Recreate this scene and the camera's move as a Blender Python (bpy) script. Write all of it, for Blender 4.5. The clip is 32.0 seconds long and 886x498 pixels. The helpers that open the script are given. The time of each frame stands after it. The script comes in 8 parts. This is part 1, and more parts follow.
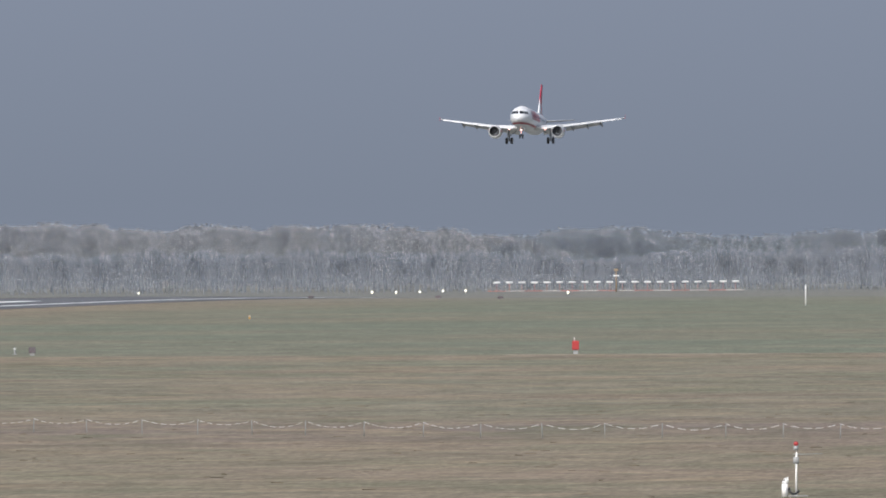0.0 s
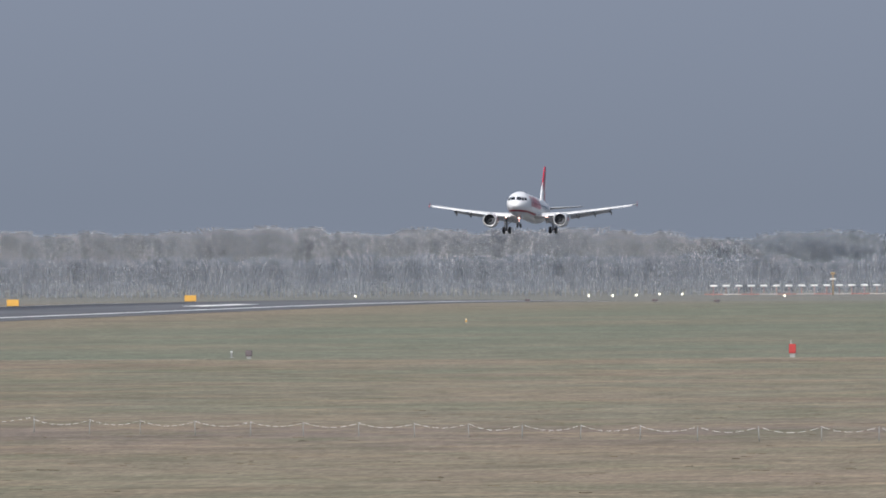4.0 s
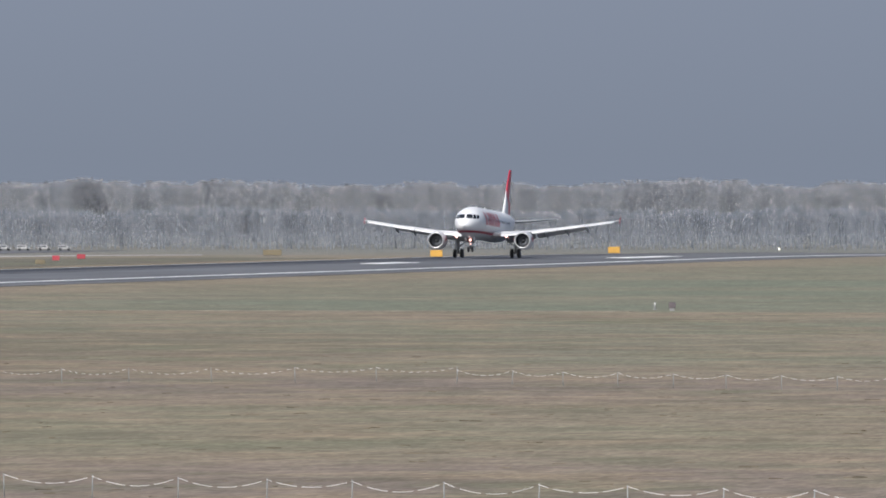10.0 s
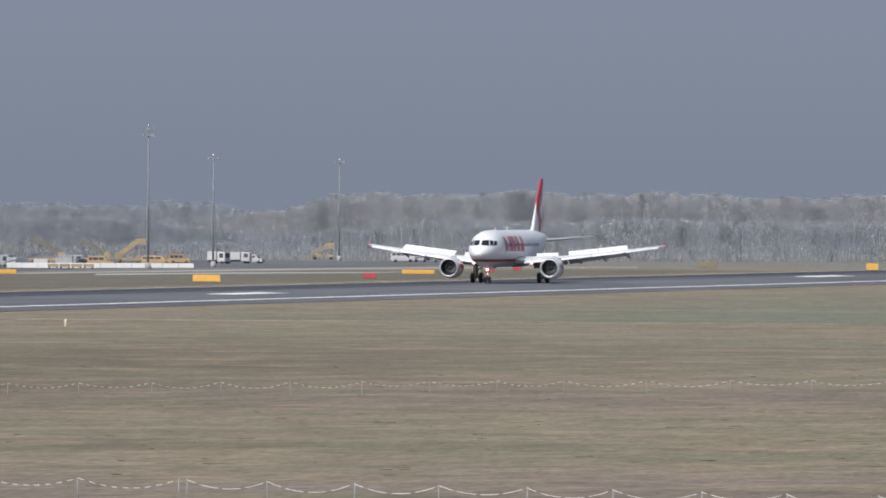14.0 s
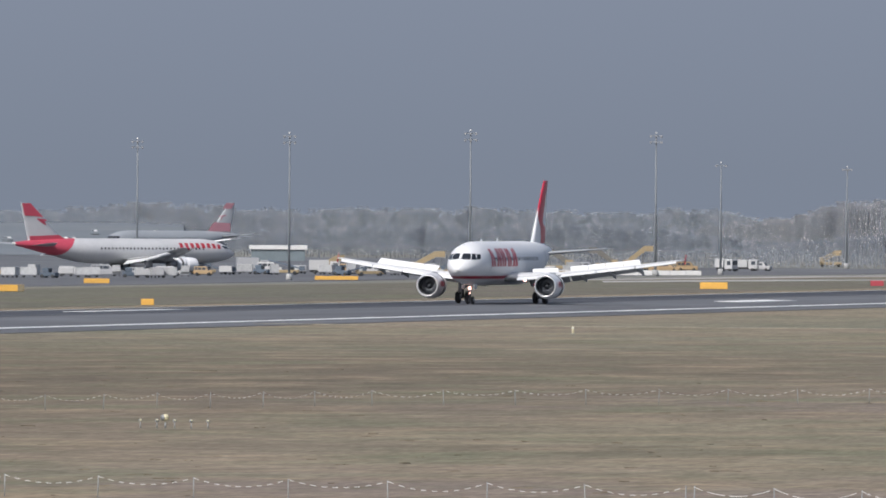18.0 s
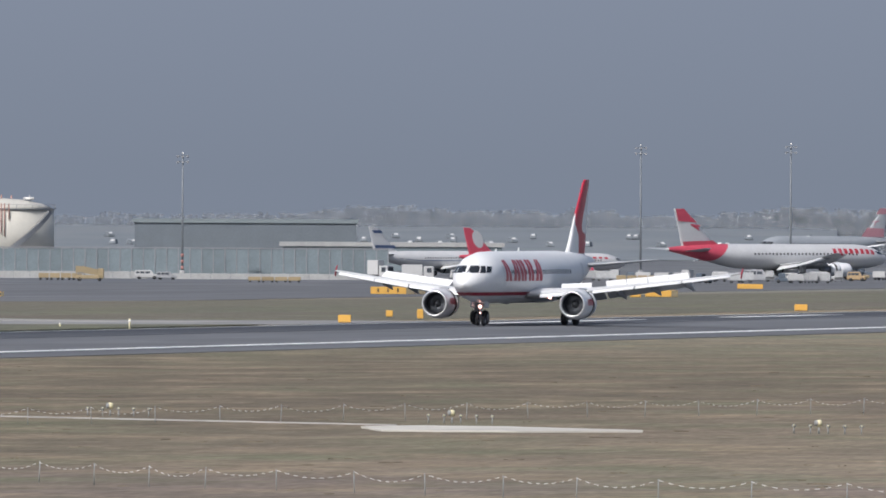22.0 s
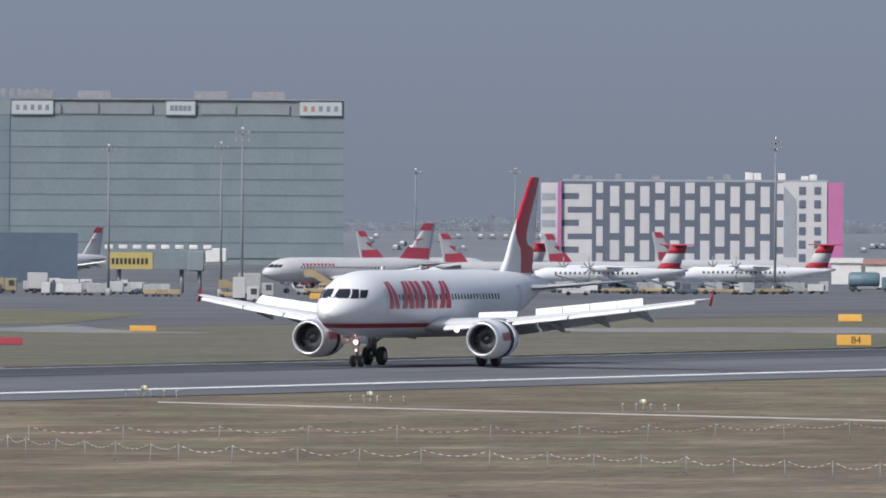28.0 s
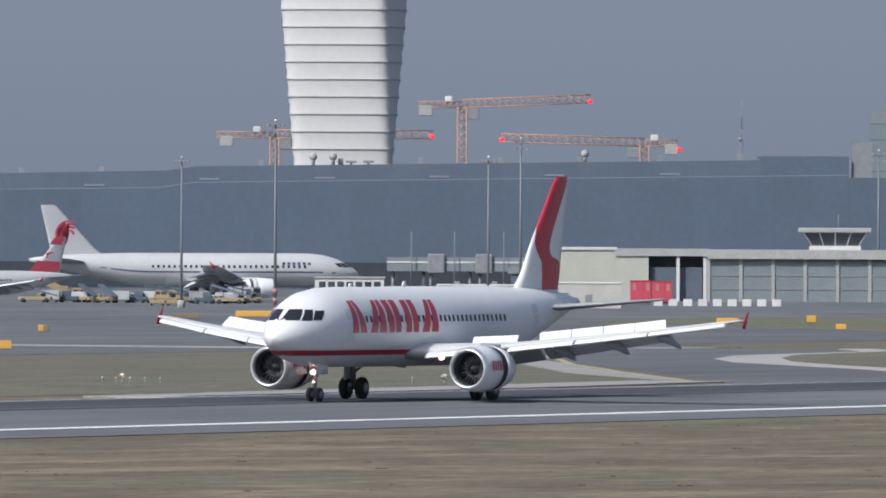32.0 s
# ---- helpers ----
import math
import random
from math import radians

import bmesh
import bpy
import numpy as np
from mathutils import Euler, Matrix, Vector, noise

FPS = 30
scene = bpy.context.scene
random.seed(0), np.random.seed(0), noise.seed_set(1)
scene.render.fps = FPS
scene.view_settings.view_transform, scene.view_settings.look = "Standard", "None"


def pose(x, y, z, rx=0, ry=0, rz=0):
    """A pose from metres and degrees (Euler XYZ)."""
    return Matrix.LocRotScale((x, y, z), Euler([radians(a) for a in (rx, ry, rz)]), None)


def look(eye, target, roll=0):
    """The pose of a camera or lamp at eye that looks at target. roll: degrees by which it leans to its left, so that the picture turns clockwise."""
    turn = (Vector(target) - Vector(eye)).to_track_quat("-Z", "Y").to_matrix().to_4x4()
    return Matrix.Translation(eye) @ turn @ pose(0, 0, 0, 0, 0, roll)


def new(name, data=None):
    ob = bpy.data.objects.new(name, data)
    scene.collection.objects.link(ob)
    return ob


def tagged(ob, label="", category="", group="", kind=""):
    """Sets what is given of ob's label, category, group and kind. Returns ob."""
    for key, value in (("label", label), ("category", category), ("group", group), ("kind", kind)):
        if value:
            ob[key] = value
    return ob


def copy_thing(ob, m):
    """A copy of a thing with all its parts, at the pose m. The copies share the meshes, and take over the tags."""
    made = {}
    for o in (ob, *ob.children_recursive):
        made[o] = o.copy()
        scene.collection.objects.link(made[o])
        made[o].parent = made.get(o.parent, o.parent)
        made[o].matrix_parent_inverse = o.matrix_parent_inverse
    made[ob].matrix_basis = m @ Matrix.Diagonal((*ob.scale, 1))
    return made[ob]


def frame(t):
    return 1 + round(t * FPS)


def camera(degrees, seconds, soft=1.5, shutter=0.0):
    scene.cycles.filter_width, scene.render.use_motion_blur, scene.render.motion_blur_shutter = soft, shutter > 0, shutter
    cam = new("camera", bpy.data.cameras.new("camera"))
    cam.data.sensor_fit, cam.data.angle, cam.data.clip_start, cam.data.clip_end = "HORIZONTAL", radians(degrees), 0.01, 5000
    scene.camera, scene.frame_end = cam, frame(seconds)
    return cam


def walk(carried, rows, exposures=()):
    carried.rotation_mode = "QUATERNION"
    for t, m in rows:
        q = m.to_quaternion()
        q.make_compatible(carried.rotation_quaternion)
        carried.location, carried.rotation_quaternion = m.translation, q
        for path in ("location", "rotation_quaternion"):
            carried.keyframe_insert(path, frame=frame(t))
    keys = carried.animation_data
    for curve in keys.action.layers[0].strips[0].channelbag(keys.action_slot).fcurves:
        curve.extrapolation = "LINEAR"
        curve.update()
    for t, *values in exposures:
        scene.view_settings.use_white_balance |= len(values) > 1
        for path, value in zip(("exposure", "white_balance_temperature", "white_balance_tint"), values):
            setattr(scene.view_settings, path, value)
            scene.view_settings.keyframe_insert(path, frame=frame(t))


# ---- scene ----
LENS = 3.5923
EYE = (0.0, 0.0, 10.35)

# seconds, bearing, tilt and lean of the camera in degrees; it stands on one spot and pans
PATH = [
    (0.0, -7.4255, -0.0981, -0.329),
    (0.5, -7.5084, -0.0945, -0.317),
    (1.0, -7.5788, -0.0921, -0.362),
    (1.5, -7.6594, -0.0901, -0.365),
    (2.0, -7.7688, -0.0895, -0.314),
    (2.5, -7.8929, -0.0885, -0.326),
    (3.0, -8.0255, -0.0863, -0.361),
    (3.5, -8.1601, -0.0814, -0.311),
    (4.0, -8.3044, -0.0801, -0.318),
    (4.5, -8.4732, -0.0757, -0.302),
    (6.5, -8.9983, -0.2265, -0.231),
    (7.0, -9.1586, -0.3255, -0.261),
    (7.5, -9.2779, -0.3151, -0.257),
    (8.0, -9.3533, -0.2944, -0.209),
    (8.5, -9.5091, -0.2861, -0.180),
    (9.0, -9.6949, -0.2788, -0.160),
    (9.5, -9.8749, -0.2758, -0.077),
    (10.0, -10.0235, -0.2707, 0.027),
    (10.5, -10.1605, -0.2694, 0.127),
    (11.0, -10.3163, -0.2634, 0.208),
    (11.5, -10.4858, -0.2542, 0.284),
    (12.0, -10.6834, -0.2438, 0.315),
    (12.5, -10.9338, -0.2377, 0.303),
    (13.0, -11.2266, -0.2317, 0.331),
    (13.5, -11.5231, -0.2270, 0.315),
    (14.0, -11.7910, -0.2248, 0.266),
    (14.5, -12.0222, -0.2249, 0.202),
    (16.5, -12.8751, -0.2128, 0.157),
    (17.0, -13.1692, -0.2102, 0.232),
    (17.5, -13.4913, -0.2059, 0.300),
    (18.0, -13.8490, -0.2054, 0.325),
    (18.5, -14.1608, -0.2052, 0.298),
    (19.0, -14.4142, -0.2025, 0.282),
    (19.5, -14.6797, -0.2038, 0.257),
    (20.0, -15.0077, -0.2030, 0.201),
    (20.5, -15.3800, -0.2011, 0.201),
    (21.0, -15.7688, -0.1973, 0.215),
    (21.5, -16.1447, -0.1973, 0.243),
    (22.0, -16.4990, -0.1976, 0.308),
    (22.5, -16.8624, -0.1981, 0.317),
    (23.0, -17.2263, -0.1964, 0.366),
    (23.5, -17.5614, -0.1961, 0.401),
    (24.0, -17.8616, -0.1930, 0.424),
    (24.5, -18.1704, -0.1926, 0.378),
    (26.5, -19.7352, -0.1890, 0.177),
    (27.0, -20.1963, -0.1840, 0.387),
    (27.5, -20.6686, -0.1825, 0.355),
    (28.0, -21.1625, -0.1807, 0.326),
    (28.5, -21.6841, -0.1784, 0.343),
    (29.0, -22.2239, -0.1765, 0.298),
    (29.5, -22.7346, -0.1743, 0.292),
    (30.0, -23.1967, -0.1743, 0.227),
    (30.5, -23.6530, -0.1709, 0.204),
    (31.0, -24.1675, -0.1676, 0.192),
    (31.5, -24.6889, -0.1634, 0.203),
    (32.0, -25.1753, -0.1607, 0.250),
]


def aim(bearing, tilt, lean):
    a, e = radians(bearing), radians(tilt)
    far = Vector((math.sin(a) * math.cos(e), math.cos(a) * math.cos(e), math.sin(e))) * 1000
    return look(EYE, Vector(EYE) + far, lean)


cam = camera(LENS, 32.0, soft=1.8)
walk(cam, [(t, aim(b, e, r)) for t, b, e, r in PATH], exposures=[(0, 0.0, 6270, 10), (8, 0.05, 6280, 10), (12.5, 0.05, 6290, 10), (14.5, 0.0, 6300, 10), (20, 0.0, 6280, 10), (28, -0.02, 6200, 10), (32, 0.0, 6120, 9)])

# ---- light ----
SUN_ELEV, SUN_BEARING = 42.0, 198.0
world = bpy.data.worlds.new("world")
scene.world = world
world.use_nodes = True
wn = world.node_tree
sky = wn.nodes.new("ShaderNodeTexSky")
sky.sky_type = "NISHITA"
sky.sun_disc = False
sky.sun_elevation = radians(SUN_ELEV)
sky.sun_rotation = radians(SUN_BEARING)
sky.dust_density = 4.0
wn.links.new(sky.outputs[0], wn.nodes["Background"].inputs[0])
wn.nodes["Background"].inputs[1].default_value = 0.10
sun = new("sun", bpy.data.lights.new("sun", "SUN"))
sun.data.energy = 3.4
sun.data.angle = radians(0.8)
sun.data.color = (1.0, 0.965, 0.93)
sb, se = radians(SUN_BEARING), radians(SUN_ELEV)
sun_way = Vector((math.sin(sb) * math.cos(se), math.cos(sb) * math.cos(se), math.sin(se)))
sun.matrix_world = look(sun_way * 300, (0, 0, 0))

# ---- materials ----


def lin(r, g, b):
    return tuple((c / 255 / 12.92) if c < 11 else ((c / 255 + 0.055) / 1.055) ** 2.4 for c in (r, g, b))


def mat(name, color, rough=0.6, metal=0.0, vary=0.12, scale=1.0, bump=0.0, fine=8.0, second=None, glow=0.0, each=0.0, stretch=(1, 1, 1)):
    """A plain surface with variation at two scales; second: another colour that mottles it."""
    m = bpy.data.materials.new(name)
    m.use_nodes = True
    nt = m.node_tree
    b = nt.nodes["Principled BSDF"]
    b.inputs["Roughness"].default_value = rough
    b.inputs["Metallic"].default_value = metal
    tc = nt.nodes.new("ShaderNodeTexCoord")
    mp = nt.nodes.new("ShaderNodeMapping")
    mp.inputs["Scale"].default_value = stretch
    nt.links.new(tc.outputs["Object"], mp.inputs[0])
    n1 = nt.nodes.new("ShaderNodeTexNoise")
    n1.inputs["Scale"].default_value = scale
    n1.inputs["Detail"].default_value = 3
    n2 = nt.nodes.new("ShaderNodeTexNoise")
    n2.inputs["Scale"].default_value = scale * fine
    n2.inputs["Detail"].default_value = 2
    nt.links.new(mp.outputs[0], n1.inputs["Vector"])
    nt.links.new(mp.outputs[0], n2.inputs["Vector"])
    add = nt.nodes.new("ShaderNodeMath")
    add.operation = "ADD"
    nt.links.new(n1.outputs[0], add.inputs[0])
    nt.links.new(n2.outputs[0], add.inputs[1])
    ramp = nt.nodes.new("ShaderNodeMapRange")
    ramp.inputs["From Min"].default_value = 0.7
    ramp.inputs["From Max"].default_value = 1.3
    nt.links.new(add.outputs[0], ramp.inputs[0])
    mix = nt.nodes.new("ShaderNodeMix")
    mix.data_type = "RGBA"
    lo = tuple(c * (1 - vary) for c in color)
    hi = tuple(min(1, c * (1 + vary)) for c in color)
    if second:
        lo, hi = color, second
    mix.inputs[6].default_value = (*lo, 1)
    mix.inputs[7].default_value = (*hi, 1)
    nt.links.new(ramp.outputs[0], mix.inputs[0])
    out = mix.outputs[2]
    if each:
        oi = nt.nodes.new("ShaderNodeObjectInfo")
        hs = nt.nodes.new("ShaderNodeHueSaturation")
        mr = nt.nodes.new("ShaderNodeMapRange")
        mr.inputs["To Min"].default_value = 1 - each
        mr.inputs["To Max"].default_value = 1 + each
        nt.links.new(oi.outputs["Random"], mr.inputs[0])
        nt.links.new(mr.outputs[0], hs.inputs["Value"])
        nt.links.new(out, hs.inputs["Color"])
        out = hs.outputs[0]
    nt.links.new(out, b.inputs["Base Color"])
    if bump:
        bp = nt.nodes.new("ShaderNodeBump")
        bp.inputs["Strength"].default_value = bump
        nt.links.new(add.outputs[0], bp.inputs["Height"])
        nt.links.new(bp.outputs[0], b.inputs["Normal"])
    if glow:
        b.inputs["Emission Color"].default_value = (*color, 1)
        b.inputs["Emission Strength"].default_value = glow
    return m


def ground_mat(name, base, patches, rough=0.95, bump=0.3, grain=()):
    """Ground seen at a grazing angle: patches of (colour, noise scale, stretch, threshold, softness) over a base; grain: (scale, stretch, strength) of light and dark."""
    m = bpy.data.materials.new(name)
    m.use_nodes = True
    nt = m.node_tree
    b = nt.nodes["Principled BSDF"]
    b.inputs["Roughness"].default_value = rough
    b.inputs["Specular IOR Level"].default_value = 0.15
    tc = nt.nodes.new("ShaderNodeTexCoord")
    rgb = nt.nodes.new("ShaderNodeRGB")
    rgb.outputs[0].default_value = (*base, 1)
    out = rgb.outputs[0]
    last = None
    for i, (color, scale, stretch, level, soft, *zone) in enumerate(patches):
        mp = nt.nodes.new("ShaderNodeMapping")
        mp.inputs["Location"].default_value = (37.0 * i, 11.0 * i, 0)
        mp.inputs["Rotation"].default_value = (0, 0, radians(-15))
        mp.inputs["Scale"].default_value = stretch
        nt.links.new(tc.outputs["Object"], mp.inputs[0])
        n = nt.nodes.new("ShaderNodeTexNoise")
        n.inputs["Scale"].default_value = scale
        n.inputs["Detail"].default_value = 4
        n.inputs["Roughness"].default_value = 0.6
        nt.links.new(mp.outputs[0], n.inputs["Vector"])
        r = nt.nodes.new("ShaderNodeMapRange")
        r.inputs["From Min"].default_value = level - soft
        r.inputs["From Max"].default_value = level + soft
        nt.links.new(n.outputs[0], r.inputs[0])
        amount = r.outputs[0]
        for axis, near, far in zone:
            sp = nt.nodes.new("ShaderNodeSeparateXYZ")
            nt.links.new(tc.outputs["Object"], sp.inputs[0])
            zr = nt.nodes.new("ShaderNodeMapRange")
            zr.interpolation_type = "SMOOTHSTEP"
            zr.inputs["From Min"].default_value = near
            zr.inputs["From Max"].default_value = far
            nt.links.new(sp.outputs[axis], zr.inputs[0])
            mu = nt.nodes.new("ShaderNodeMath")
            mu.operation = "MULTIPLY"
            nt.links.new(amount, mu.inputs[0])
            nt.links.new(zr.outputs[0], mu.inputs[1])
            amount = mu.outputs[0]
        mx = nt.nodes.new("ShaderNodeMix")
        mx.data_type = "RGBA"
        mx.inputs[7].default_value = (*color, 1)
        nt.links.new(amount, mx.inputs[0])
        nt.links.new(out, mx.inputs[6])
        out = mx.outputs[2]
        last = n
    for i, (scale, stretch, strength) in enumerate(grain):
        mp = nt.nodes.new("ShaderNodeMapping")
        mp.inputs["Location"].default_value = (13.0 * i, 29.0 * i, 5.0)
        mp.inputs["Rotation"].default_value = (0, 0, radians(-12))
        mp.inputs["Scale"].default_value = stretch
        nt.links.new(tc.outputs["Object"], mp.inputs[0])
        n = nt.nodes.new("ShaderNodeTexNoise")
        n.inputs["Scale"].default_value = scale
        n.inputs["Detail"].default_value = 2
        nt.links.new(mp.outputs[0], n.inputs["Vector"])
        r = nt.nodes.new("ShaderNodeMapRange")
        r.inputs["From Min"].default_value, r.inputs["From Max"].default_value = 0.25, 0.75
        r.inputs["To Min"].default_value, r.inputs["To Max"].default_value = 1 - strength, 1 + strength
        nt.links.new(n.outputs[0], r.inputs[0])
        mx = nt.nodes.new("ShaderNodeVectorMath")
        mx.operation = "MULTIPLY"
        nt.links.new(out, mx.inputs[0])
        nt.links.new(r.outputs[0], mx.inputs[1])
        out = mx.outputs[0]
        last = n
    nt.links.new(out, b.inputs["Base Color"])
    if bump and last:
        bp = nt.nodes.new("ShaderNodeBump")
        bp.inputs["Strength"].default_value = bump
        nt.links.new(last.outputs[0], bp.inputs["Height"])
        nt.links.new(bp.outputs[0], b.inputs["Normal"])
    return m


def sky_mat(low, high, z0, z1):
    m = bpy.data.materials.new("hazy_sky")
    m.use_nodes = True
    nt = m.node_tree
    nt.nodes.remove(nt.nodes["Principled BSDF"])
    em = nt.nodes.new("ShaderNodeEmission")
    tc = nt.nodes.new("ShaderNodeTexCoord")
    sx = nt.nodes.new("ShaderNodeSeparateXYZ")
    mr = nt.nodes.new("ShaderNodeMapRange")
    mr.inputs["From Min"].default_value = z0
    mr.inputs["From Max"].default_value = z1
    mx = nt.nodes.new("ShaderNodeMix")
    mx.data_type = "RGBA"
    mx.inputs[6].default_value = (*low, 1)
    mx.inputs[7].default_value = (*high, 1)
    nt.links.new(tc.outputs["Object"], sx.inputs[0])
    nt.links.new(sx.outputs[2], mr.inputs[0])
    nt.links.new(mr.outputs[0], mx.inputs[0])
    nt.links.new(mx.outputs[2], em.inputs[0])
    nt.links.new(em.outputs[0], nt.nodes["Material Output"].inputs[0])
    return m


TAN, GREEN, BROWN, MAUVE = (0.258, 0.209, 0.158), (0.190, 0.197, 0.145), (0.146, 0.121, 0.091), (0.208, 0.172, 0.146)
# drifts and clumps, which draw out into streaks at a low angle
STREAKS = [((0.170, 0.172, 0.112), 0.07, (1, 0.6, 1), 0.60, 0.12), ((0.285, 0.228, 0.160), 0.10, (1, 0.6, 1), 0.60, 0.12), ((0.172, 0.160, 0.110), 0.30, (1, 0.7, 1), 0.62, 0.10)]
GRAIN = [(0.11, (1, 0.6, 1), 0.10), (0.34, (1, 0.5, 1), 0.13), (0.9, (1, 0.35, 1), 0.19), (2.6, (1, 0.22, 1), 0.22), (6.5, (1, 0.14, 1), 0.24)]
# broad bands across the field: a mown green strip by the runway, greener and browner strips between the rope fences
BANDS = [(GREEN, 0.02, (0.8, 1, 1), 0.50, 0.14, (1, 720, 790), (1, 1130, 1040)), ((0.212, 0.198, 0.138), 0.025, (0.8, 1, 1), 0.50, 0.14, (1, 500, 540), (1, 670, 620)),
         (MAUVE, 0.014, (0.6, 1, 1), 0.42, 0.16, (1, 645, 690), (1, 760, 722)), (MAUVE, 0.015, (0.6, 1, 1), 0.42, 0.16, (1, 430, 470), (1, 530, 500)),
         (BROWN, 0.03, (0.8, 1, 1), 0.64, 0.10), (BROWN, 0.007, (0.6, 1, 1), 0.26, 0.14, (0, -130, -210), (1, 1050, 820))]
M_GRASS = ground_mat("dry_grass", TAN, BANDS + STREAKS + [((0.176, 0.190, 0.142), 0.012, (1, 1, 1), 0.36, 0.20, (1, 1105, 1125), (0, -300, -215)), ((0.200, 0.203, 0.186), 0.01, (1, 1, 1), 0.30, 0.2, (1, 1800, 2200))], grain=GRAIN)
M_GRASS_PALE = ground_mat("pale_trodden_grass", (0.26, 0.232, 0.185), STREAKS[2:], grain=GRAIN)
M_TAXI_PALE = ground_mat("pale_taxiway_concrete", (0.42, 0.41, 0.40), [((0.36, 0.352, 0.345), 0.03, (1, 0.4, 1), 0.52, 0.1), ((0.30, 0.295, 0.29), 0.15, (1, 1, 1), 0.62, 0.06)], rough=0.9)

M_TAXI_EDGE = ground_mat("weathered_concrete_edge", (0.34, 0.335, 0.32), [((0.30, 0.295, 0.28), 0.08, (1, 1, 1), 0.54, 0.1), ((0.24, 0.24, 0.235), 0.3, (1, 1, 1), 0.6, 0.06)], rough=0.9)
M_GRASS_GREEN = ground_mat("greener_grass", (0.145, 0.150, 0.103), [((0.18, 0.162, 0.12), 0.02, (1, 0.6, 1), 0.52, 0.12)] + STREAKS[:1], grain=GRAIN)
M_GRASS_BROWN = ground_mat("browner_dry_grass", (0.165, 0.15, 0.122), [((0.138, 0.142, 0.108), 0.010, (1, 0.7, 1), 0.50, 0.12), ((0.150, 0.132, 0.112), 0.03, (1, 0.6, 1), 0.55, 0.08)] + STREAKS[:1], grain=GRAIN)
M_ASPHALT = ground_mat("worn_asphalt", (0.150, 0.156, 0.168), [
    ((0.130, 0.135, 0.146), 0.02, (1, 0.15, 1), 0.5, 0.12), ((0.175, 0.18, 0.19), 0.06, (1, 0.2, 1), 0.62, 0.06), ((0.115, 0.12, 0.126), 0.3, (1, 0.1, 1), 0.63, 0.05)], rough=0.8, grain=[(0.06, (1, 0.04, 1), 0.12), (0.35, (1, 0.03, 1), 0.14), (0.03, (0.5, 1, 1), 0.10)])
M_RUBBER_TRACK = ground_mat("rubber_marked_asphalt", (0.075, 0.079, 0.090), [
    ((0.060, 0.064, 0.073), 0.02, (1, 0.08, 1), 0.5, 0.1), ((0.13, 0.135, 0.145), 0.15, (1, 0.02, 1), 0.6, 0.08)], rough=0.7, grain=[(0.5, (1, 0.02, 1), 0.22), (0.05, (1, 0.2, 1), 0.15)])
M_EXIT = ground_mat("worn_grey_taxiway", (0.27, 0.27, 0.272), [((0.23, 0.23, 0.235), 0.03, (1, 0.4, 1), 0.52, 0.1), ((0.17, 0.17, 0.178), 0.15, (1, 1, 1), 0.62, 0.06)], rough=0.9)
M_CONCRETE = ground_mat("apron_concrete", (0.150, 0.160, 0.175), [
    ((0.125, 0.133, 0.148), 0.012, (1, 0.4, 1), 0.5, 0.12), ((0.20, 0.205, 0.21), 0.05, (1, 1, 1), 0.6, 0.06), ((0.15, 0.155, 0.16), 0.03, (0.3, 1, 1), 0.62, 0.05)], rough=0.85, grain=[(0.03, (1, 1, 1), 0.12), (0.15, (1, 0.5, 1), 0.12)])
M_PALE_CONCRETE = ground_mat("pale_concrete", (0.60, 0.58, 0.53), [((0.46, 0.445, 0.41), 0.1, (1, 1, 1), 0.55, 0.1)], rough=0.9)
M_PAINT_WHITE = ground_mat("white_runway_paint", (0.90, 0.90, 0.88), [((0.7, 0.7, 0.69), 0.4, (1, 0.3, 1), 0.6, 0.08)], rough=0.6)
M_PAINT_YELLOW = mat("yellow_line_paint", (0.40, 0.34, 0.18), 0.8, vary=0.25, scale=0.5)

M_WHITE = mat("white_aircraft_paint", (0.78, 0.79, 0.805), 0.36, vary=0.03, scale=0.4)
M_DOOR = mat("white_door_paint", (0.66, 0.675, 0.695), 0.4, vary=0.03, scale=0.6)
M_BELLY = mat("grey_belly_paint", (0.70, 0.72, 0.745), 0.35, vary=0.08, scale=0.6)
M_WING = mat("pale_grey_wing_paint", (0.62, 0.63, 0.64), 0.38, vary=0.06, scale=0.8)
M_WING_UNDER = mat("mid_grey_wing_underside", (0.33, 0.35, 0.38), 0.45, vary=0.08, scale=0.8)
M_RED = mat("red_aircraft_paint", (0.47, 0.03, 0.058), 0.35, vary=0.05, scale=0.5)
M_DEEP_RED = mat("deep_red_tail_paint", (0.42, 0.03, 0.05), 0.4, vary=0.05, scale=0.5)
M_RED_STRIPE = mat("dark_red_stripe_paint", (0.36, 0.022, 0.05), 0.35, vary=0.05, scale=0.5)
M_CHROME = mat("bare_metal_lip", (0.80, 0.81, 0.82), 0.38, 0.75, vary=0.04, scale=2)
M_METAL = mat("dull_metal", (0.35, 0.36, 0.38), 0.45, 0.8, vary=0.1, scale=2)
M_DARK = mat("dark_metal", (0.07, 0.075, 0.085), 0.5, 0.4, vary=0.2, scale=3)
M_FAN = mat("dark_fan_metal", (0.12, 0.13, 0.15), 0.45, 0.5, vary=0.15, scale=3)
M_TYRE = mat("tyre_rubber", (0.042, 0.044, 0.048), 0.8, vary=0.2, scale=4)
M_PANE = mat("dark_cockpit_glass", (0.025, 0.028, 0.034), 0.08, vary=0.1, scale=1)
M_LAMP_GLOW = mat("lit_landing_light", (1.0, 0.50, 0.42), 0.3, glow=4.0)
M_LAMP_RED = mat("lit_red_warning_light", (0.9, 0.03, 0.045), 0.3, glow=1.1)
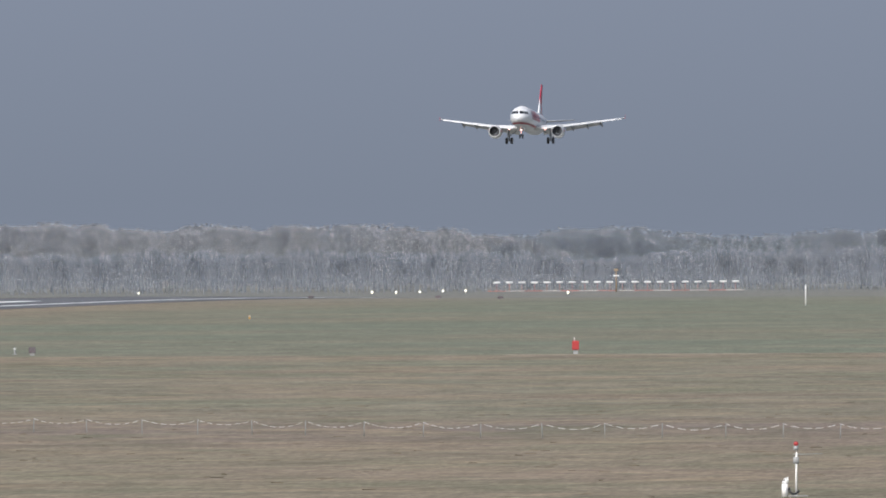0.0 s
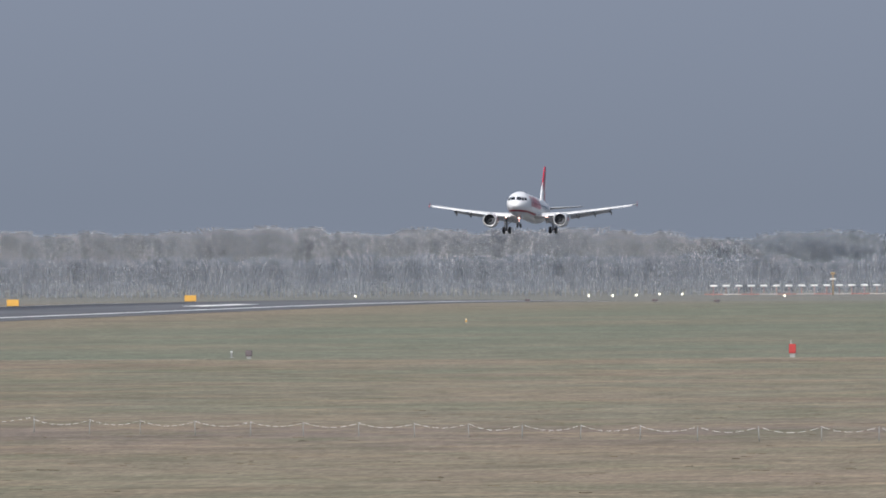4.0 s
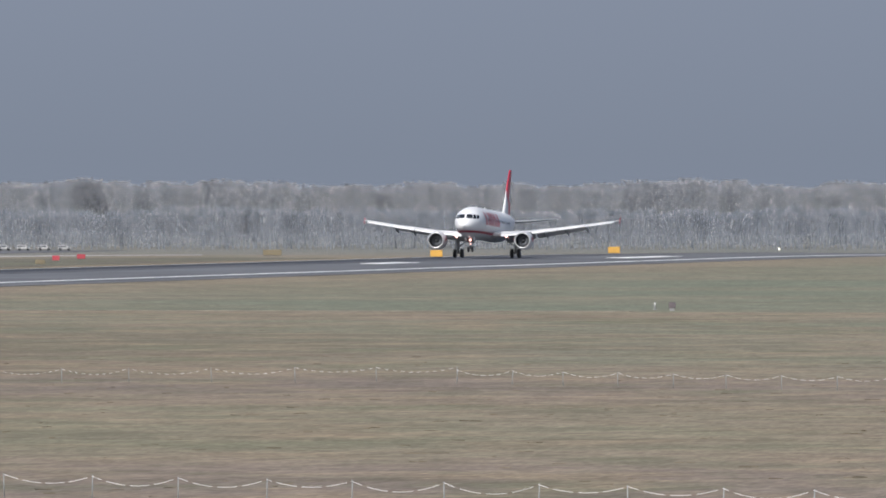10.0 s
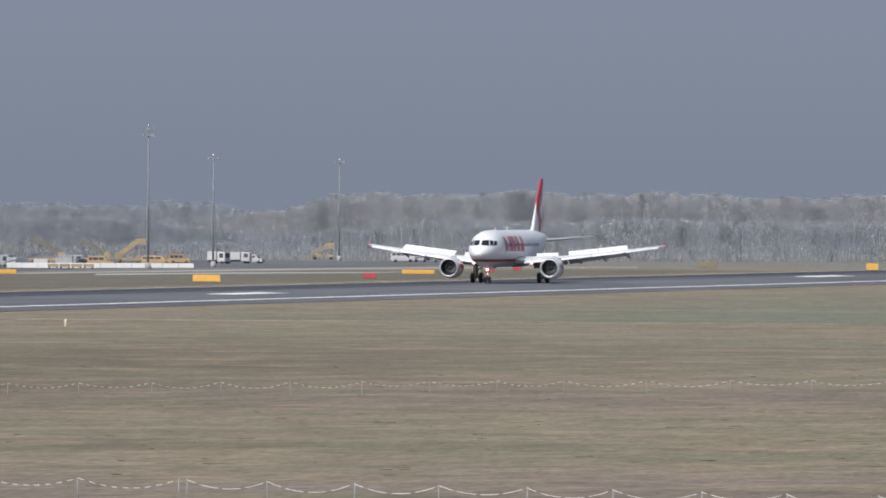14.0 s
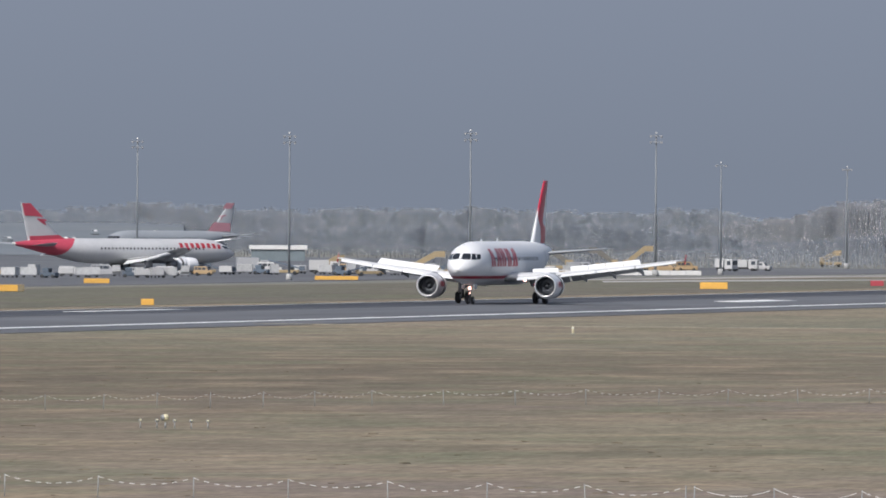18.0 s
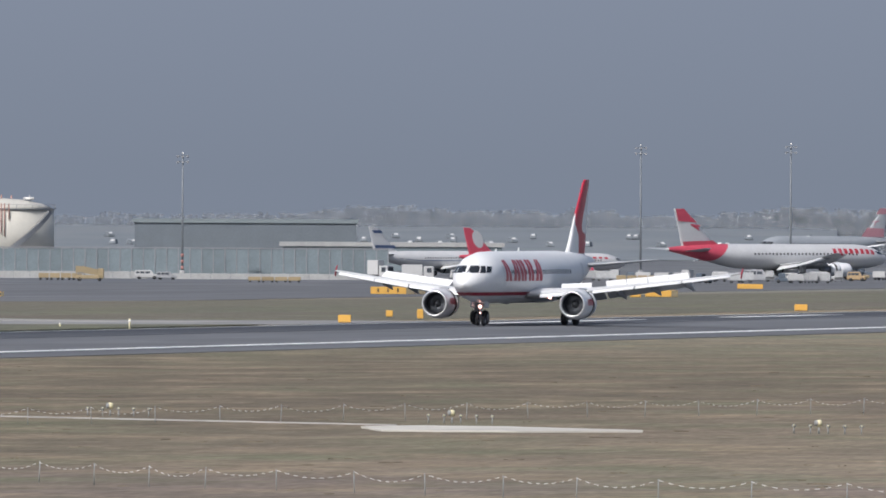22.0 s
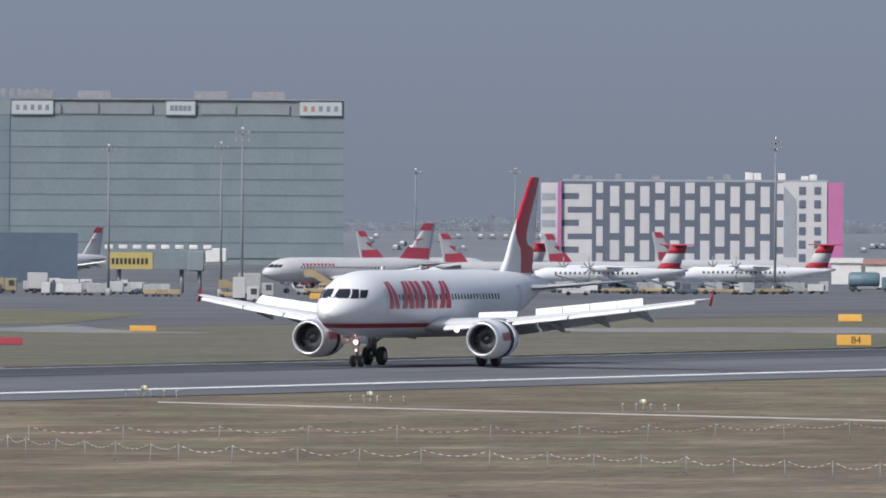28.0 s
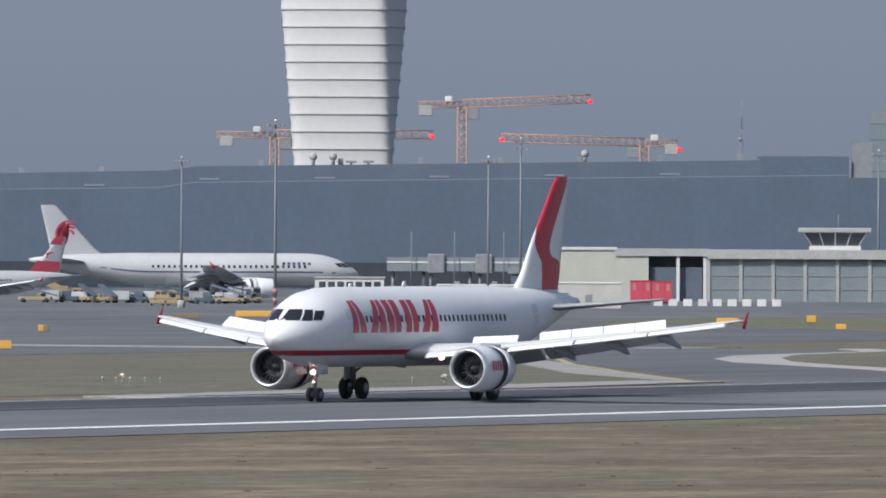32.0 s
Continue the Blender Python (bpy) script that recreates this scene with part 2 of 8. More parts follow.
M_LAMP_WHITE = mat("lit_white_edge_light", (1.0, 0.93, 0.75), 0.3, glow=2.5)

# ---- helpers ----


def smooth(x):
    x = min(1.0, max(0.0, x))
    return x * x * (3 - 2 * x)


RUN_X, RUN_HALF, SHOULDER = -316.8, 22.5, 31.0


def gz(x, y):
    """Height of the ground: level by the runway, a few metres lower on the apron and past the runway's end."""
    drop = max(smooth((-362 - x) / 300), smooth((y - 1900) / 900))
    crown = 0.35 * max(0.0, 1 - abs(x - RUN_X) / 26.0) * (1 - smooth((y - 2300) / 200))
    return -4.5 * drop + crown


def spot(bearing, d):
    a = radians(bearing)
    x, y = d * math.sin(a), d * math.cos(a)
    return Vector((x, y, gz(x, y)))


def facing(bearing, d, turn=0.0, z=None):
    """The pose of a thing that stands there with its front towards the eye, turned about its upright axis."""
    p = spot(bearing, d)
    return pose(p.x, p.y, p.z if z is None else z, 0, 0, -bearing + turn)


def mesh(name, bm, material):
    me = bpy.data.meshes.new(name)
    bm.to_mesh(me)
    bm.free()
    for m in (material if isinstance(material, (list, tuple)) else [material]):
        me.materials.append(m)
    return me


def part(name, bm, material, parent=None, label="", m=None, flat=False):
    me = mesh(name, bm, material)
    if not flat:
        me.polygons.foreach_set("use_smooth", [True] * len(me.polygons))
    ob = new(name, me)
    if parent:
        ob.parent = parent
    if m is not None:
        ob.matrix_basis = m
    if label:
        tagged(ob, label)
    return ob


def thing(name, m, label, category, group="", kind=""):
    ob = new(name)
    ob.matrix_basis = m
    ob.empty_display_size = 0.5
    return tagged(ob, label, category, group, kind)


def box(bm, x0, x1, y0, y1, z0, z1, bevel=0.0):
    vs = [bm.verts.new(p) for p in ((x0, y0, z0), (x1, y0, z0), (x1, y1, z0), (x0, y1, z0), (x0, y0, z1), (x1, y0, z1), (x1, y1, z1), (x0, y1, z1))]
    fs = [bm.faces.new([vs[i] for i in q]) for q in ((0, 3, 2, 1), (4, 5, 6, 7), (0, 1, 5, 4), (1, 2, 6, 5), (2, 3, 7, 6), (3, 0, 4, 7))]
    if bevel:
        es = {e for f in fs for e in f.edges}
        bmesh.ops.bevel(bm, geom=list(es), offset=bevel, segments=1, affect="EDGES")
    return bm


def bx(*a, **k):
    return box(bmesh.new(), *a, **k)


def tube(bm, p0, p1, r0, r1=None, n=8, caps=True):
    r1 = r0 if r1 is None else r1
    p0, p1 = Vector(p0), Vector(p1)
    q = (p1 - p0).to_track_quat("Z", "Y")
    a = [bm.verts.new(p0 + q @ Vector((r0 * math.cos(i * math.tau / n), r0 * math.sin(i * math.tau / n), 0))) for i in range(n)]
    b = [bm.verts.new(p1 + q @ Vector((r1 * math.cos(i * math.tau / n), r1 * math.sin(i * math.tau / n), 0))) for i in range(n)]
    for i in range(n):
        bm.faces.new((a[i], a[(i + 1) % n], b[(i + 1) % n], b[i]))
    if caps:
        bm.faces.new(list(reversed(a)))
        bm.faces.new(b)
    return bm


def tb(*a, **k):
    return tube(bmesh.new(), *a, **k)


def loft(bm, rings, caps=True):
    vs = [[bm.verts.new(p) for p in r] for r in rings]
    n = len(vs[0])
    for a, b in zip(vs, vs[1:]):
        for i in range(n):
            bm.faces.new((a[i], a[(i + 1) % n], b[(i + 1) % n], b[i]))
    if caps:
        bm.faces.new(list(reversed(vs[0])))
        bm.faces.new(vs[-1])
    return bm


def spin(profile, n=24, axis="y"):
    """A surface of revolution about the y axis: profile of (y, radius)."""
    bm = bmesh.new()
    loft(bm, [[(r * math.cos(i * math.tau / n), y, -r * math.sin(i * math.tau / n)) for i in range(n)] for y, r in profile], caps=False)
    return bm


def prism(bm, pts, y0, y1):
    """An outline in x and z, drawn out along y."""
    a = [bm.verts.new((x, y0, z)) for x, z in pts]
    b = [bm.verts.new((x, y1, z)) for x, z in pts]
    n = len(pts)
    for i in range(n):
        bm.faces.new((a[i], a[(i + 1) % n], b[(i + 1) % n], b[i]))
    bm.faces.new(list(reversed(a)))
    bm.faces.new(b)
    bmesh.ops.recalc_face_normals(bm, faces=bm.faces)
    return bm


def skirt(bm, drop):
    """Gives a sheet its thickness: its rim reaches down into what it lies on."""
    rim = [(e.verts[0], e.verts[1], e.link_faces[0]) for e in bm.edges if len(e.link_faces) == 1]
    low = {}
    for a, b, f in rim:
        for v in (a, b):
            if v not in low:
                low[v] = bm.verts.new(v.co - Vector((0, 0, drop)))
        loop = next(q for q in f.loops if q.vert in (a, b) and q.link_loop_next.vert in (a, b))
        p, q = loop.vert, loop.link_loop_next.vert
        bm.faces.new((q, p, low[p], low[q]))


def strip(name, x0, x1, y0, y1, lift, material, label, category, nx=2, step=40, kind="structure"):
    """A sheet that lies on the ground over a stretch of the plan."""
    bm = bmesh.new()
    ny = max(1, int((y1 - y0) / step))
    g = [[bm.verts.new((x0 + (x1 - x0) * i / nx, y0 + (y1 - y0) * j / ny, 0)) for i in range(nx + 1)] for j in range(ny + 1)]
    for v in bm.verts:
        v.co.z = gz(v.co.x, v.co.y) + lift
    for j in range(ny):
        for i in range(nx):
            bm.faces.new((g[j][i], g[j][i + 1], g[j + 1][i + 1], g[j + 1][i]))
    skirt(bm, lift + 0.1)
    return tagged(part(name, bm, material, flat=True), label, category, kind=kind)


def band(name, left, right, lift, material, label, category, step=25.0):
    """A sheet between two lines of the plan, each a list of (x, y)."""
    bm = bmesh.new()
    rows = []
    for (a, b), (c, d) in zip(zip(left, right), zip(left[1:], right[1:])):
        a, b, c, d = Vector(a), Vector(b), Vector(c), Vector(d)
        n = max(1, int(max((c - a).length, (d - b).length) / step))
        for i in range(n):
            rows.append((a.lerp(c, i / n), b.lerp(d, i / n)))
    rows.append((Vector(left[-1]), Vector(right[-1])))
    w = max(1, int(max((b - a).length for a, b in rows) / step))
    vs = []
    for a, b in rows:
        pts = [a.lerp(b, k / w) for k in range(w + 1)]
        vs.append([bm.verts.new((p.x, p.y, gz(p.x, p.y) + lift)) for p in pts])
    for r, q in zip(vs, vs[1:]):
        for k in range(w):
            bm.faces.new((r[k], r[k + 1], q[k + 1], q[k]))
    bmesh.ops.recalc_face_normals(bm, faces=bm.faces)
    if sum(f.normal.z for f in bm.faces) < 0:
        bmesh.ops.reverse_faces(bm, faces=bm.faces)
    skirt(bm, lift + 0.1)
    return tagged(part(name, bm, material, flat=True), label, category, kind="structure")

# ---- ground, runway, sky ----


def build_ground():
    xs = [-4900, -4000, -3000, -2300, -1800, -1400, -1100, -900, -780] + [-700 + 20 * i for i in range(17)]
    xs += [-352, -349.8, -342.8, -329.8, RUN_X, -303.8, -290.8, -283.8, -265] + [-240 + 30 * i for i in range(9)] + [100, 300, 800, 2000, 4900]
    ys = [-4900, -3000, -1500, -500] + [-200 + 60 * i for i in range(58)] + [3400, 3700, 4100, 4500, 4900]
    bm = bmesh.new()
    g = [[bm.verts.new((x, y, gz(x, y))) for x in xs] for y in ys]
    for j in range(len(ys) - 1):
        for i in range(len(xs) - 1):
            bm.faces.new((g[j][i], g[j][i + 1], g[j + 1][i + 1], g[j + 1][i]))
    tagged(part("ground", bm, M_GRASS), "dry tan airfield grass with green and brown patches", "grass", kind="structure")


build_ground()
strip("far_grass", -640, -350, 600, 1900, 0.02, M_GRASS_BROWN, "dry brown-green grass beyond the runway", "grass", nx=10)
strip("runway", RUN_X - 22, RUN_X + SHOULDER, -100, 2300, 0.04, M_ASPHALT, "grey asphalt runway with worn shoulders", "runway", nx=22)
strip("rubber_band", RUN_X - 20, RUN_X + 2, -100, 2280, 0.055, M_RUBBER_TRACK, "dark rubber-blackened band of the runway", "runway", nx=6)
strip("edge_line", RUN_X + RUN_HALF - 1.2, RUN_X + RUN_HALF, -100, 2280, 0.07, M_PAINT_WHITE, "white painted edge line of the runway", "marking", nx=1)
strip("far_edge_line", RUN_X - 21.4, RUN_X - 20.9, -100, 2280, 0.07, M_PAINT_WHITE, "white painted far edge line of the runway", "marking", nx=1)


# worn touchdown marks, seen as short white bars
for x, y0, y1 in ((-307, 1862, 1908), (-313, 1712, 1737), (-309, 1366, 1390), (-327, 1112, 1155), (-327.5, 1190, 1222)):
    strip("touchdown_mark", x, x + 3.0, y0, y1, 0.075, M_PAINT_WHITE, "worn white painted touchdown bar on the runway", "marking", nx=1)


def build_sky():
    n, r = 96, 4750
    bm = bmesh.new()
    loft(bm, [[(r * math.cos(i * math.tau / n), r * math.sin(i * math.tau / n), z) for i in range(n)] for z in (-40, 0, 60, 130, 300, 700)], caps=False)
    bmesh.ops.reverse_faces(bm, faces=bm.faces)
    tagged(part("backdrop", bm, sky_mat(lin(126, 134, 148), lin(135, 143, 159), 20, 110)), "hazy grey-blue sky low over the horizon", "sky", kind="structure")


build_sky()

# ---- airliners ----
# seconds, distance along the runway, height of the main wheels, nose-up angle
FLIGHT = [
    (0.0, 2554.2, 25.20, 3.20),
    (0.5, 2518.8, 23.30, 3.22),
    (1.0, 2482.6, 21.40, 3.24),
    (1.5, 2447.5, 19.45, 3.27),
    (2.0, 2412.0, 17.50, 3.29),
    (2.5, 2376.1, 15.55, 3.31),
    (3.0, 2340.8, 13.60, 3.33),
    (3.5, 2303.8, 11.68, 3.36),
    (4.0, 2268.1, 9.75, 3.38),
    (4.5, 2232.5, 7.90, 3.40),
    (6.5, 2084.3, 2.60, 4.50),
    (7.0, 2047.7, 1.80, 4.60),
    (7.5, 2010.4, 1.15, 4.55),
    (8.0, 1974.0, 0.85, 4.50),
    (8.5, 1937.4, 0.66, 4.25),
    (9.0, 1900.2, 0.61, 3.85),
    (9.5, 1861.8, 0.72, 3.30),
    (10.0, 1825.5, 0.82, 2.00),
    (10.5, 1789.4, 0.66, 0.50),
    (11.0, 1753.2, 0.50, 0.00),
    (11.5, 1717.8, 0.42, 0.00),
    (12.0, 1683.8, 0.35, 0.00),
    (12.5, 1649.3, 0.35, 0.00),
    (13.0, 1617.2, 0.35, 0.00),
    (13.5, 1585.8, 0.35, 0.00),
    (14.0, 1554.6, 0.35, 0.00),
    (14.5, 1523.3, 0.35, 0.00),
    (16.5, 1398.0, 0.35, 0.00),
    (17.0, 1367.3, 0.35, 0.00),
    (17.5, 1337.9, 0.35, 0.00),
    (18.0, 1308.5, 0.35, 0.00),
    (18.5, 1280.1, 0.35, 0.00),
    (19.0, 1252.0, 0.35, 0.00),
    (19.5, 1224.7, 0.35, 0.00),
    (20.0, 1197.6, 0.35, 0.00),
    (20.5, 1170.8, 0.35, 0.00),
    (21.0, 1144.8, 0.35, 0.00),
    (21.5, 1118.6, 0.35, 0.00),
    (22.0, 1092.9, 0.35, 0.00),
    (22.5, 1067.7, 0.35, 0.00),
    (23.0, 1042.3, 0.35, 0.00),
    (23.5, 1018.1, 0.35, 0.00),
    (24.0, 994.1, 0.35, 0.00),
    (24.5, 970.4, 0.35, 0.00),
    (26.5, 880.2, 0.35, 0.00),
    (27.0, 858.8, 0.35, 0.00),
    (27.5, 837.4, 0.35, 0.00),
    (28.0, 816.5, 0.35, 0.00),
    (28.5, 795.9, 0.35, 0.00),
    (29.0, 776.2, 0.35, 0.00),
    (29.5, 757.1, 0.35, 0.00),
    (30.0, 738.7, 0.35, 0.00),
    (30.5, 720.9, 0.35, 0.00),
    (31.0, 703.8, 0.35, 0.00),
    (31.5, 687.1, 0.35, 0.00),
    (32.0, 671.1, 0.35, 0.00),
]
GEAR_S = 17.7
STATIONS = [(0.0, 0.03, 0.03, 3.35), (0.25, 0.46, 0.42, 3.39), (0.8, 0.90, 0.80, 3.46), (1.7, 1.34, 1.26, 3.59), (2.8, 1.68, 1.65, 3.72),
            (4.0, 1.88, 1.92, 3.82), (5.5, 1.965, 2.05, 3.87), (7.0, 1.975, 2.07, 3.88), (24.5, 1.975, 2.07, 3.88), (26.5, 1.93, 1.98, 3.97),
            (29.0, 1.70, 1.66, 4.22), (31.5, 1.33, 1.28, 4.53), (34.0, 0.88, 0.86, 4.80), (36.3, 0.46, 0.46, 5.0), (37.57, 0.17, 0.19, 5.06)]


def section(s):
    for a, b in zip(STATIONS, STATIONS[1:]):
        if s <= b[0]:
            k = (s - a[0]) / (b[0] - a[0])
            return [a[i] + (b[i] - a[i]) * k for i in (1, 2, 3)]
    return list(STATIONS[-1][1:])


def skin(s, th, off=0.0):
    """A point of the fuselage: station from the nose, angle from the top (positive to the aircraft's left), height over the skin."""
    rx, rz, zc = section(s)
    a = radians(th)
    return Vector(((rx + off) * math.sin(a), s - GEAR_S, zc + (rz + off) * math.cos(a)))


def fuselage_mesh():
    ss = [0, 0.1, 0.25, 0.5, 0.8, 1.2, 1.7, 2.2, 2.8, 3.4, 4.0, 4.7, 5.5, 7.0, 12, 18, 24.5, 26.5, 29, 31.5, 34, 36.3, 37.57]
    return loft(bmesh.new(), [[skin(s, i * 360 / 40) for i in range(40)] for s in ss])


def skin_patch(corners, off=0.012, nu=4, nv=3):
    """A panel that follows the skin between four corners (station, angle)."""
    (a, b, c, d) = [Vector(q) for q in corners]
    bm = bmesh.new()
    g = [[bm.verts.new(skin(*(a.lerp(b, u / nu)).lerp(d.lerp(c, u / nu), v / nv), off)) for u in range(nu + 1)] for v in range(nv + 1)]
    for v in range(nv):
        for u in range(nu):
            bm.faces.new((g[v][u], g[v][u + 1], g[v + 1][u + 1], g[v + 1][u]))
    return bm


def skin_band(s0, s1, z0, z1, sd, off, n=40, rows=2):
    """A band of the skin between two heights, where the body reaches down to them."""
    bm = bmesh.new()
    cols = []
    for i in range(n + 1):
        s = s0 + (s1 - s0) * (i / n) ** 1.6
        rx, rz, zc = section(s)
        th = [math.degrees(math.acos(max(-1.0, min(1.0, (z - zc) / (rz + off))))) for z in (z0, z1)]
        cols.append([bm.verts.new(skin(s, sd * (th[0] + (th[1] - th[0]) * k / rows), off)) for k in range(rows + 1)])
    for a, b in zip(cols, cols[1:]):
        for k in range(rows):
            bm.faces.new((a[k], b[k], b[k + 1], a[k + 1]))
    bmesh.ops.remove_doubles(bm, verts=bm.verts, dist=0.0005)
    return bm


def pane(b0, b1, t0, t1, z0, z1, sd, off=0.014, nu=5, nv=4):
    """A windscreen pane: stations of its lower and upper edge, its two heights."""
    bm = bmesh.new()
    g = []
    for v in range(nv + 1):
        k = v / nv
        z = z0 + (z1 - z0) * k
        row = []
        for u in range(nu + 1):
            s = (b0 + (t0 - b0) * k) * (1 - u / nu) + (b1 + (t1 - b1) * k) * u / nu
            rx, rz, zc = section(s)
            th = math.degrees(math.acos(max(-1.0, min(1.0, (z - zc) / rz))))
            row.append(bm.verts.new(skin(s, sd * max(1.5, th), off)))
        g.append(row)
    for v in range(nv):
        for u in range(nu):
            bm.faces.new((g[v][u], g[v][u + 1], g[v + 1][u + 1], g[v + 1][u]))
    return bm


FOIL = [(1.0, 0.01), (0.8, 0.22), (0.6, 0.40), (0.4, 0.5), (0.2, 0.48), (0.06, 0.28), (0.0, 0.0), (0.06, -0.22), (0.2, -0.34), (0.4, -0.38), (0.6, -0.28), (0.8, -0.12), (1.0, -0.01)]
WING = [(1.2, -5.0, 7.4, 2.50, 0.15), (2.4, -4.4, 6.7, 2.52, 0.145), (6.2, -2.45, 4.7, 2.90, 0.12), (11.5, 0.3, 3.1, 3.66, 0.115), (16.6, 3.0, 1.7, 4.48, 0.11), (17.0, 3.4, 1.3, 4.54, 0.10)]
STAB = [(0.6, 13.4, 4.0, 4.72, 0.11), (6.0, 17.0, 1.5, 5.20, 0.10), (6.2, 17.3, 1.1, 5.22, 0.09)]


def wing_at(table, x):
    for a, b in zip(table, table[1:]):
        if x <= b[0]:
            k = (x - a[0]) / (b[0] - a[0])
            return [a[i] + (b[i] - a[i]) * k for i in range(5)]
    return list(table[-1])


def foil_ring(table, x, side, c0=0.0, c1=1.0, grow=1.0):
    _, le, ch, z, t = wing_at(table, x)
    return [(side * x, le + ch * u, z + t * ch * w * grow) for u, w in FOIL]


def wing_mesh(table, side):
    bm = loft(bmesh.new(), [foil_ring(table, r[0], side) for r in table])
    bmesh.ops.recalc_face_normals(bm, faces=bm.faces)
    return bm


def on_wing(x, frac, up=0.0):
    """A point on the wing's upper face."""
    _, le, ch, z, t = wing_at(WING, x)
    w = next(FOIL[i][1] + (FOIL[i + 1][1] - FOIL[i][1]) * (FOIL[i][0] - frac) / (FOIL[i][0] - FOIL[i + 1][0]) for i in range(6) if FOIL[i + 1][0] <= frac <= FOIL[i][0])
    return Vector((x, le + ch * frac, z + t * ch * w + up))


def blade(a, b, ca, cb, thick, droop, side):
    """A slat or flap: a thin tapered panel from a to b, with chords ca and cb, drooped about its leading edge."""
    rings = []
    for p, c in ((a, ca), (b, cb)):
        ring = []
        for u, w in ((0, 0), (0.15, 0.5), (0.5, 0.6), (1, 0.03), (1, -0.03), (0.5, -0.25), (0.12, -0.4)):
            y, z = c * u, thick * w
            d = radians(droop)
            ring.append((side * p[0], p[1] + y * math.cos(d) + z * math.sin(d), p[2] - y * math.sin(d) + z * math.cos(d)))
        rings.append(ring)
    bm = loft(bmesh.new(), rings)
    bmesh.ops.recalc_face_normals(bm, faces=bm.faces)
    return bm


def wheel_mesh(r, w):
    prof = [(-w / 2, r * 0.55), (-w / 2, r * 0.82), (-w * 0.36, r * 0.96), (-w * 0.15, r), (w * 0.15, r), (w * 0.36, r * 0.96), (w / 2, r * 0.82), (w / 2, r * 0.55)]
    bm = bmesh.new()
    loft(bm, [[(y, q * math.cos(i * math.tau / 20), q * math.sin(i * math.tau / 20)) for i in range(20)] for y, q in prof])
    bmesh.ops.recalc_face_normals(bm, faces=bm.faces)
    return bm


def hub_mesh(r, w):
    bm = bmesh.new()
    loft(bm, [[(y, q * math.cos(i * math.tau / 14), q * math.sin(i * math.tau / 14)) for i in range(14)] for y, q in ((-w * 0.52, r * 0.2), (-w * 0.52, r * 0.5), (w * 0.52, r * 0.5), (w * 0.52, r * 0.2))])
    bmesh.ops.recalc_face_normals(bm, faces=bm.faces)
    return bm


def fin_half(z):
    return 0.26 - 0.14 * (z - 5.7) / 6.06


FIN = ((5.3, 28.5, 6.8), (5.75, 29.25, 5.8), (6.5, 30.15, 5.1), (9.0, 32.25, 3.5), (11.55, 34.5, 1.8), (11.76, 34.85, 1.4))
# how far along the fin's chord the red of the landing jet starts and ends, by height
FIN_RED = ((11.8, 0.0, 1.0), (11.2, 0.0, 0.82), (10.2, 0.0, 0.65), (9.0, 0.0, 0.54), (8.2, 0.06, 0.52), (7.75, 0.18, 0.57), (7.42, 0.30, 0.70), (7.25, 0.38, 1.0), (5.72, 0.58, 1.0))


def between(table, z):
    for a, b in zip(table, table[1:]):
        if min(a[0], b[0]) <= z <= max(a[0], b[0]):
            k = (z - a[0]) / (b[0] - a[0])
            return a[1] + (b[1] - a[1]) * k, a[2] + (b[2] - a[2]) * k
    return table[-1][1:]


FIN_THICK = ((0, 0, 0), (0.02, 0.35, 0), (0.06, 0.62, 0), (0.15, 0.92, 0), (0.25, 1, 0), (0.35, 1, 0), (0.45, 0.94, 0), (0.65, 0.78, 0), (0.85, 0.5, 0), (1, 0.06, 0))


def fin_mesh(red=False):
    """The fin; with red, its second material fills the swoosh between the bounds of FIN_RED."""
    zs = [5.3, 5.5, 5.72] + [5.9 + 0.2 * i for i in range(29)] + [11.68, 11.76]
    rings = []
    for z in zs:
        le, ch = between(FIN, z)
        a, b = between(FIN_RED, z)
        if not red:
            a, b = 0.3, 0.7
        us = [a * k / 5 for k in range(5)] + [a + (b - a) * (k / 6) ** 1.4 for k in range(6)] + [b + (1 - b) * k / 4 for k in range(5)]
        side = [(u, between(FIN_THICK, u)[0]) for u in us]
        side[0] = (0.0, 0.0)
        rings.append([(q * fin_half(z), le + ch * u - GEAR_S, z) for u, q in side + [(u, -q) for u, q in reversed(side[1:])]])
    bm = bmesh.new()
    vs = [[bm.verts.new(q) for q in r] for r in rings]
    n = len(vs[0])
    for j, (p, q) in enumerate(zip(vs, vs[1:])):
        for i in range(n):
            f = bm.faces.new((p[i], p[(i + 1) % n], q[(i + 1) % n], q[i]))
            k = i if i < 15 else n - 1 - i
            f.material_index = 1 if red and 5 <= k < 11 and zs[j] > 5.7 else 0
    top = bm.faces.new(vs[-1])
    top.material_index = 1 if red else 0
    bmesh.ops.remove_doubles(bm, verts=bm.verts, dist=0.0008)
    bmesh.ops.recalc_face_normals(bm, faces=bm.faces)
    return bm


def fin_panel(outline, side, off=0.02):
    bm = bmesh.new()
    vs = [bm.verts.new((side * (fin_half(z) + off), s - GEAR_S, z)) for s, z in outline]
    f = bm.faces.new(vs)
    bmesh.ops.triangulate(bm, faces=[f])
    return bm


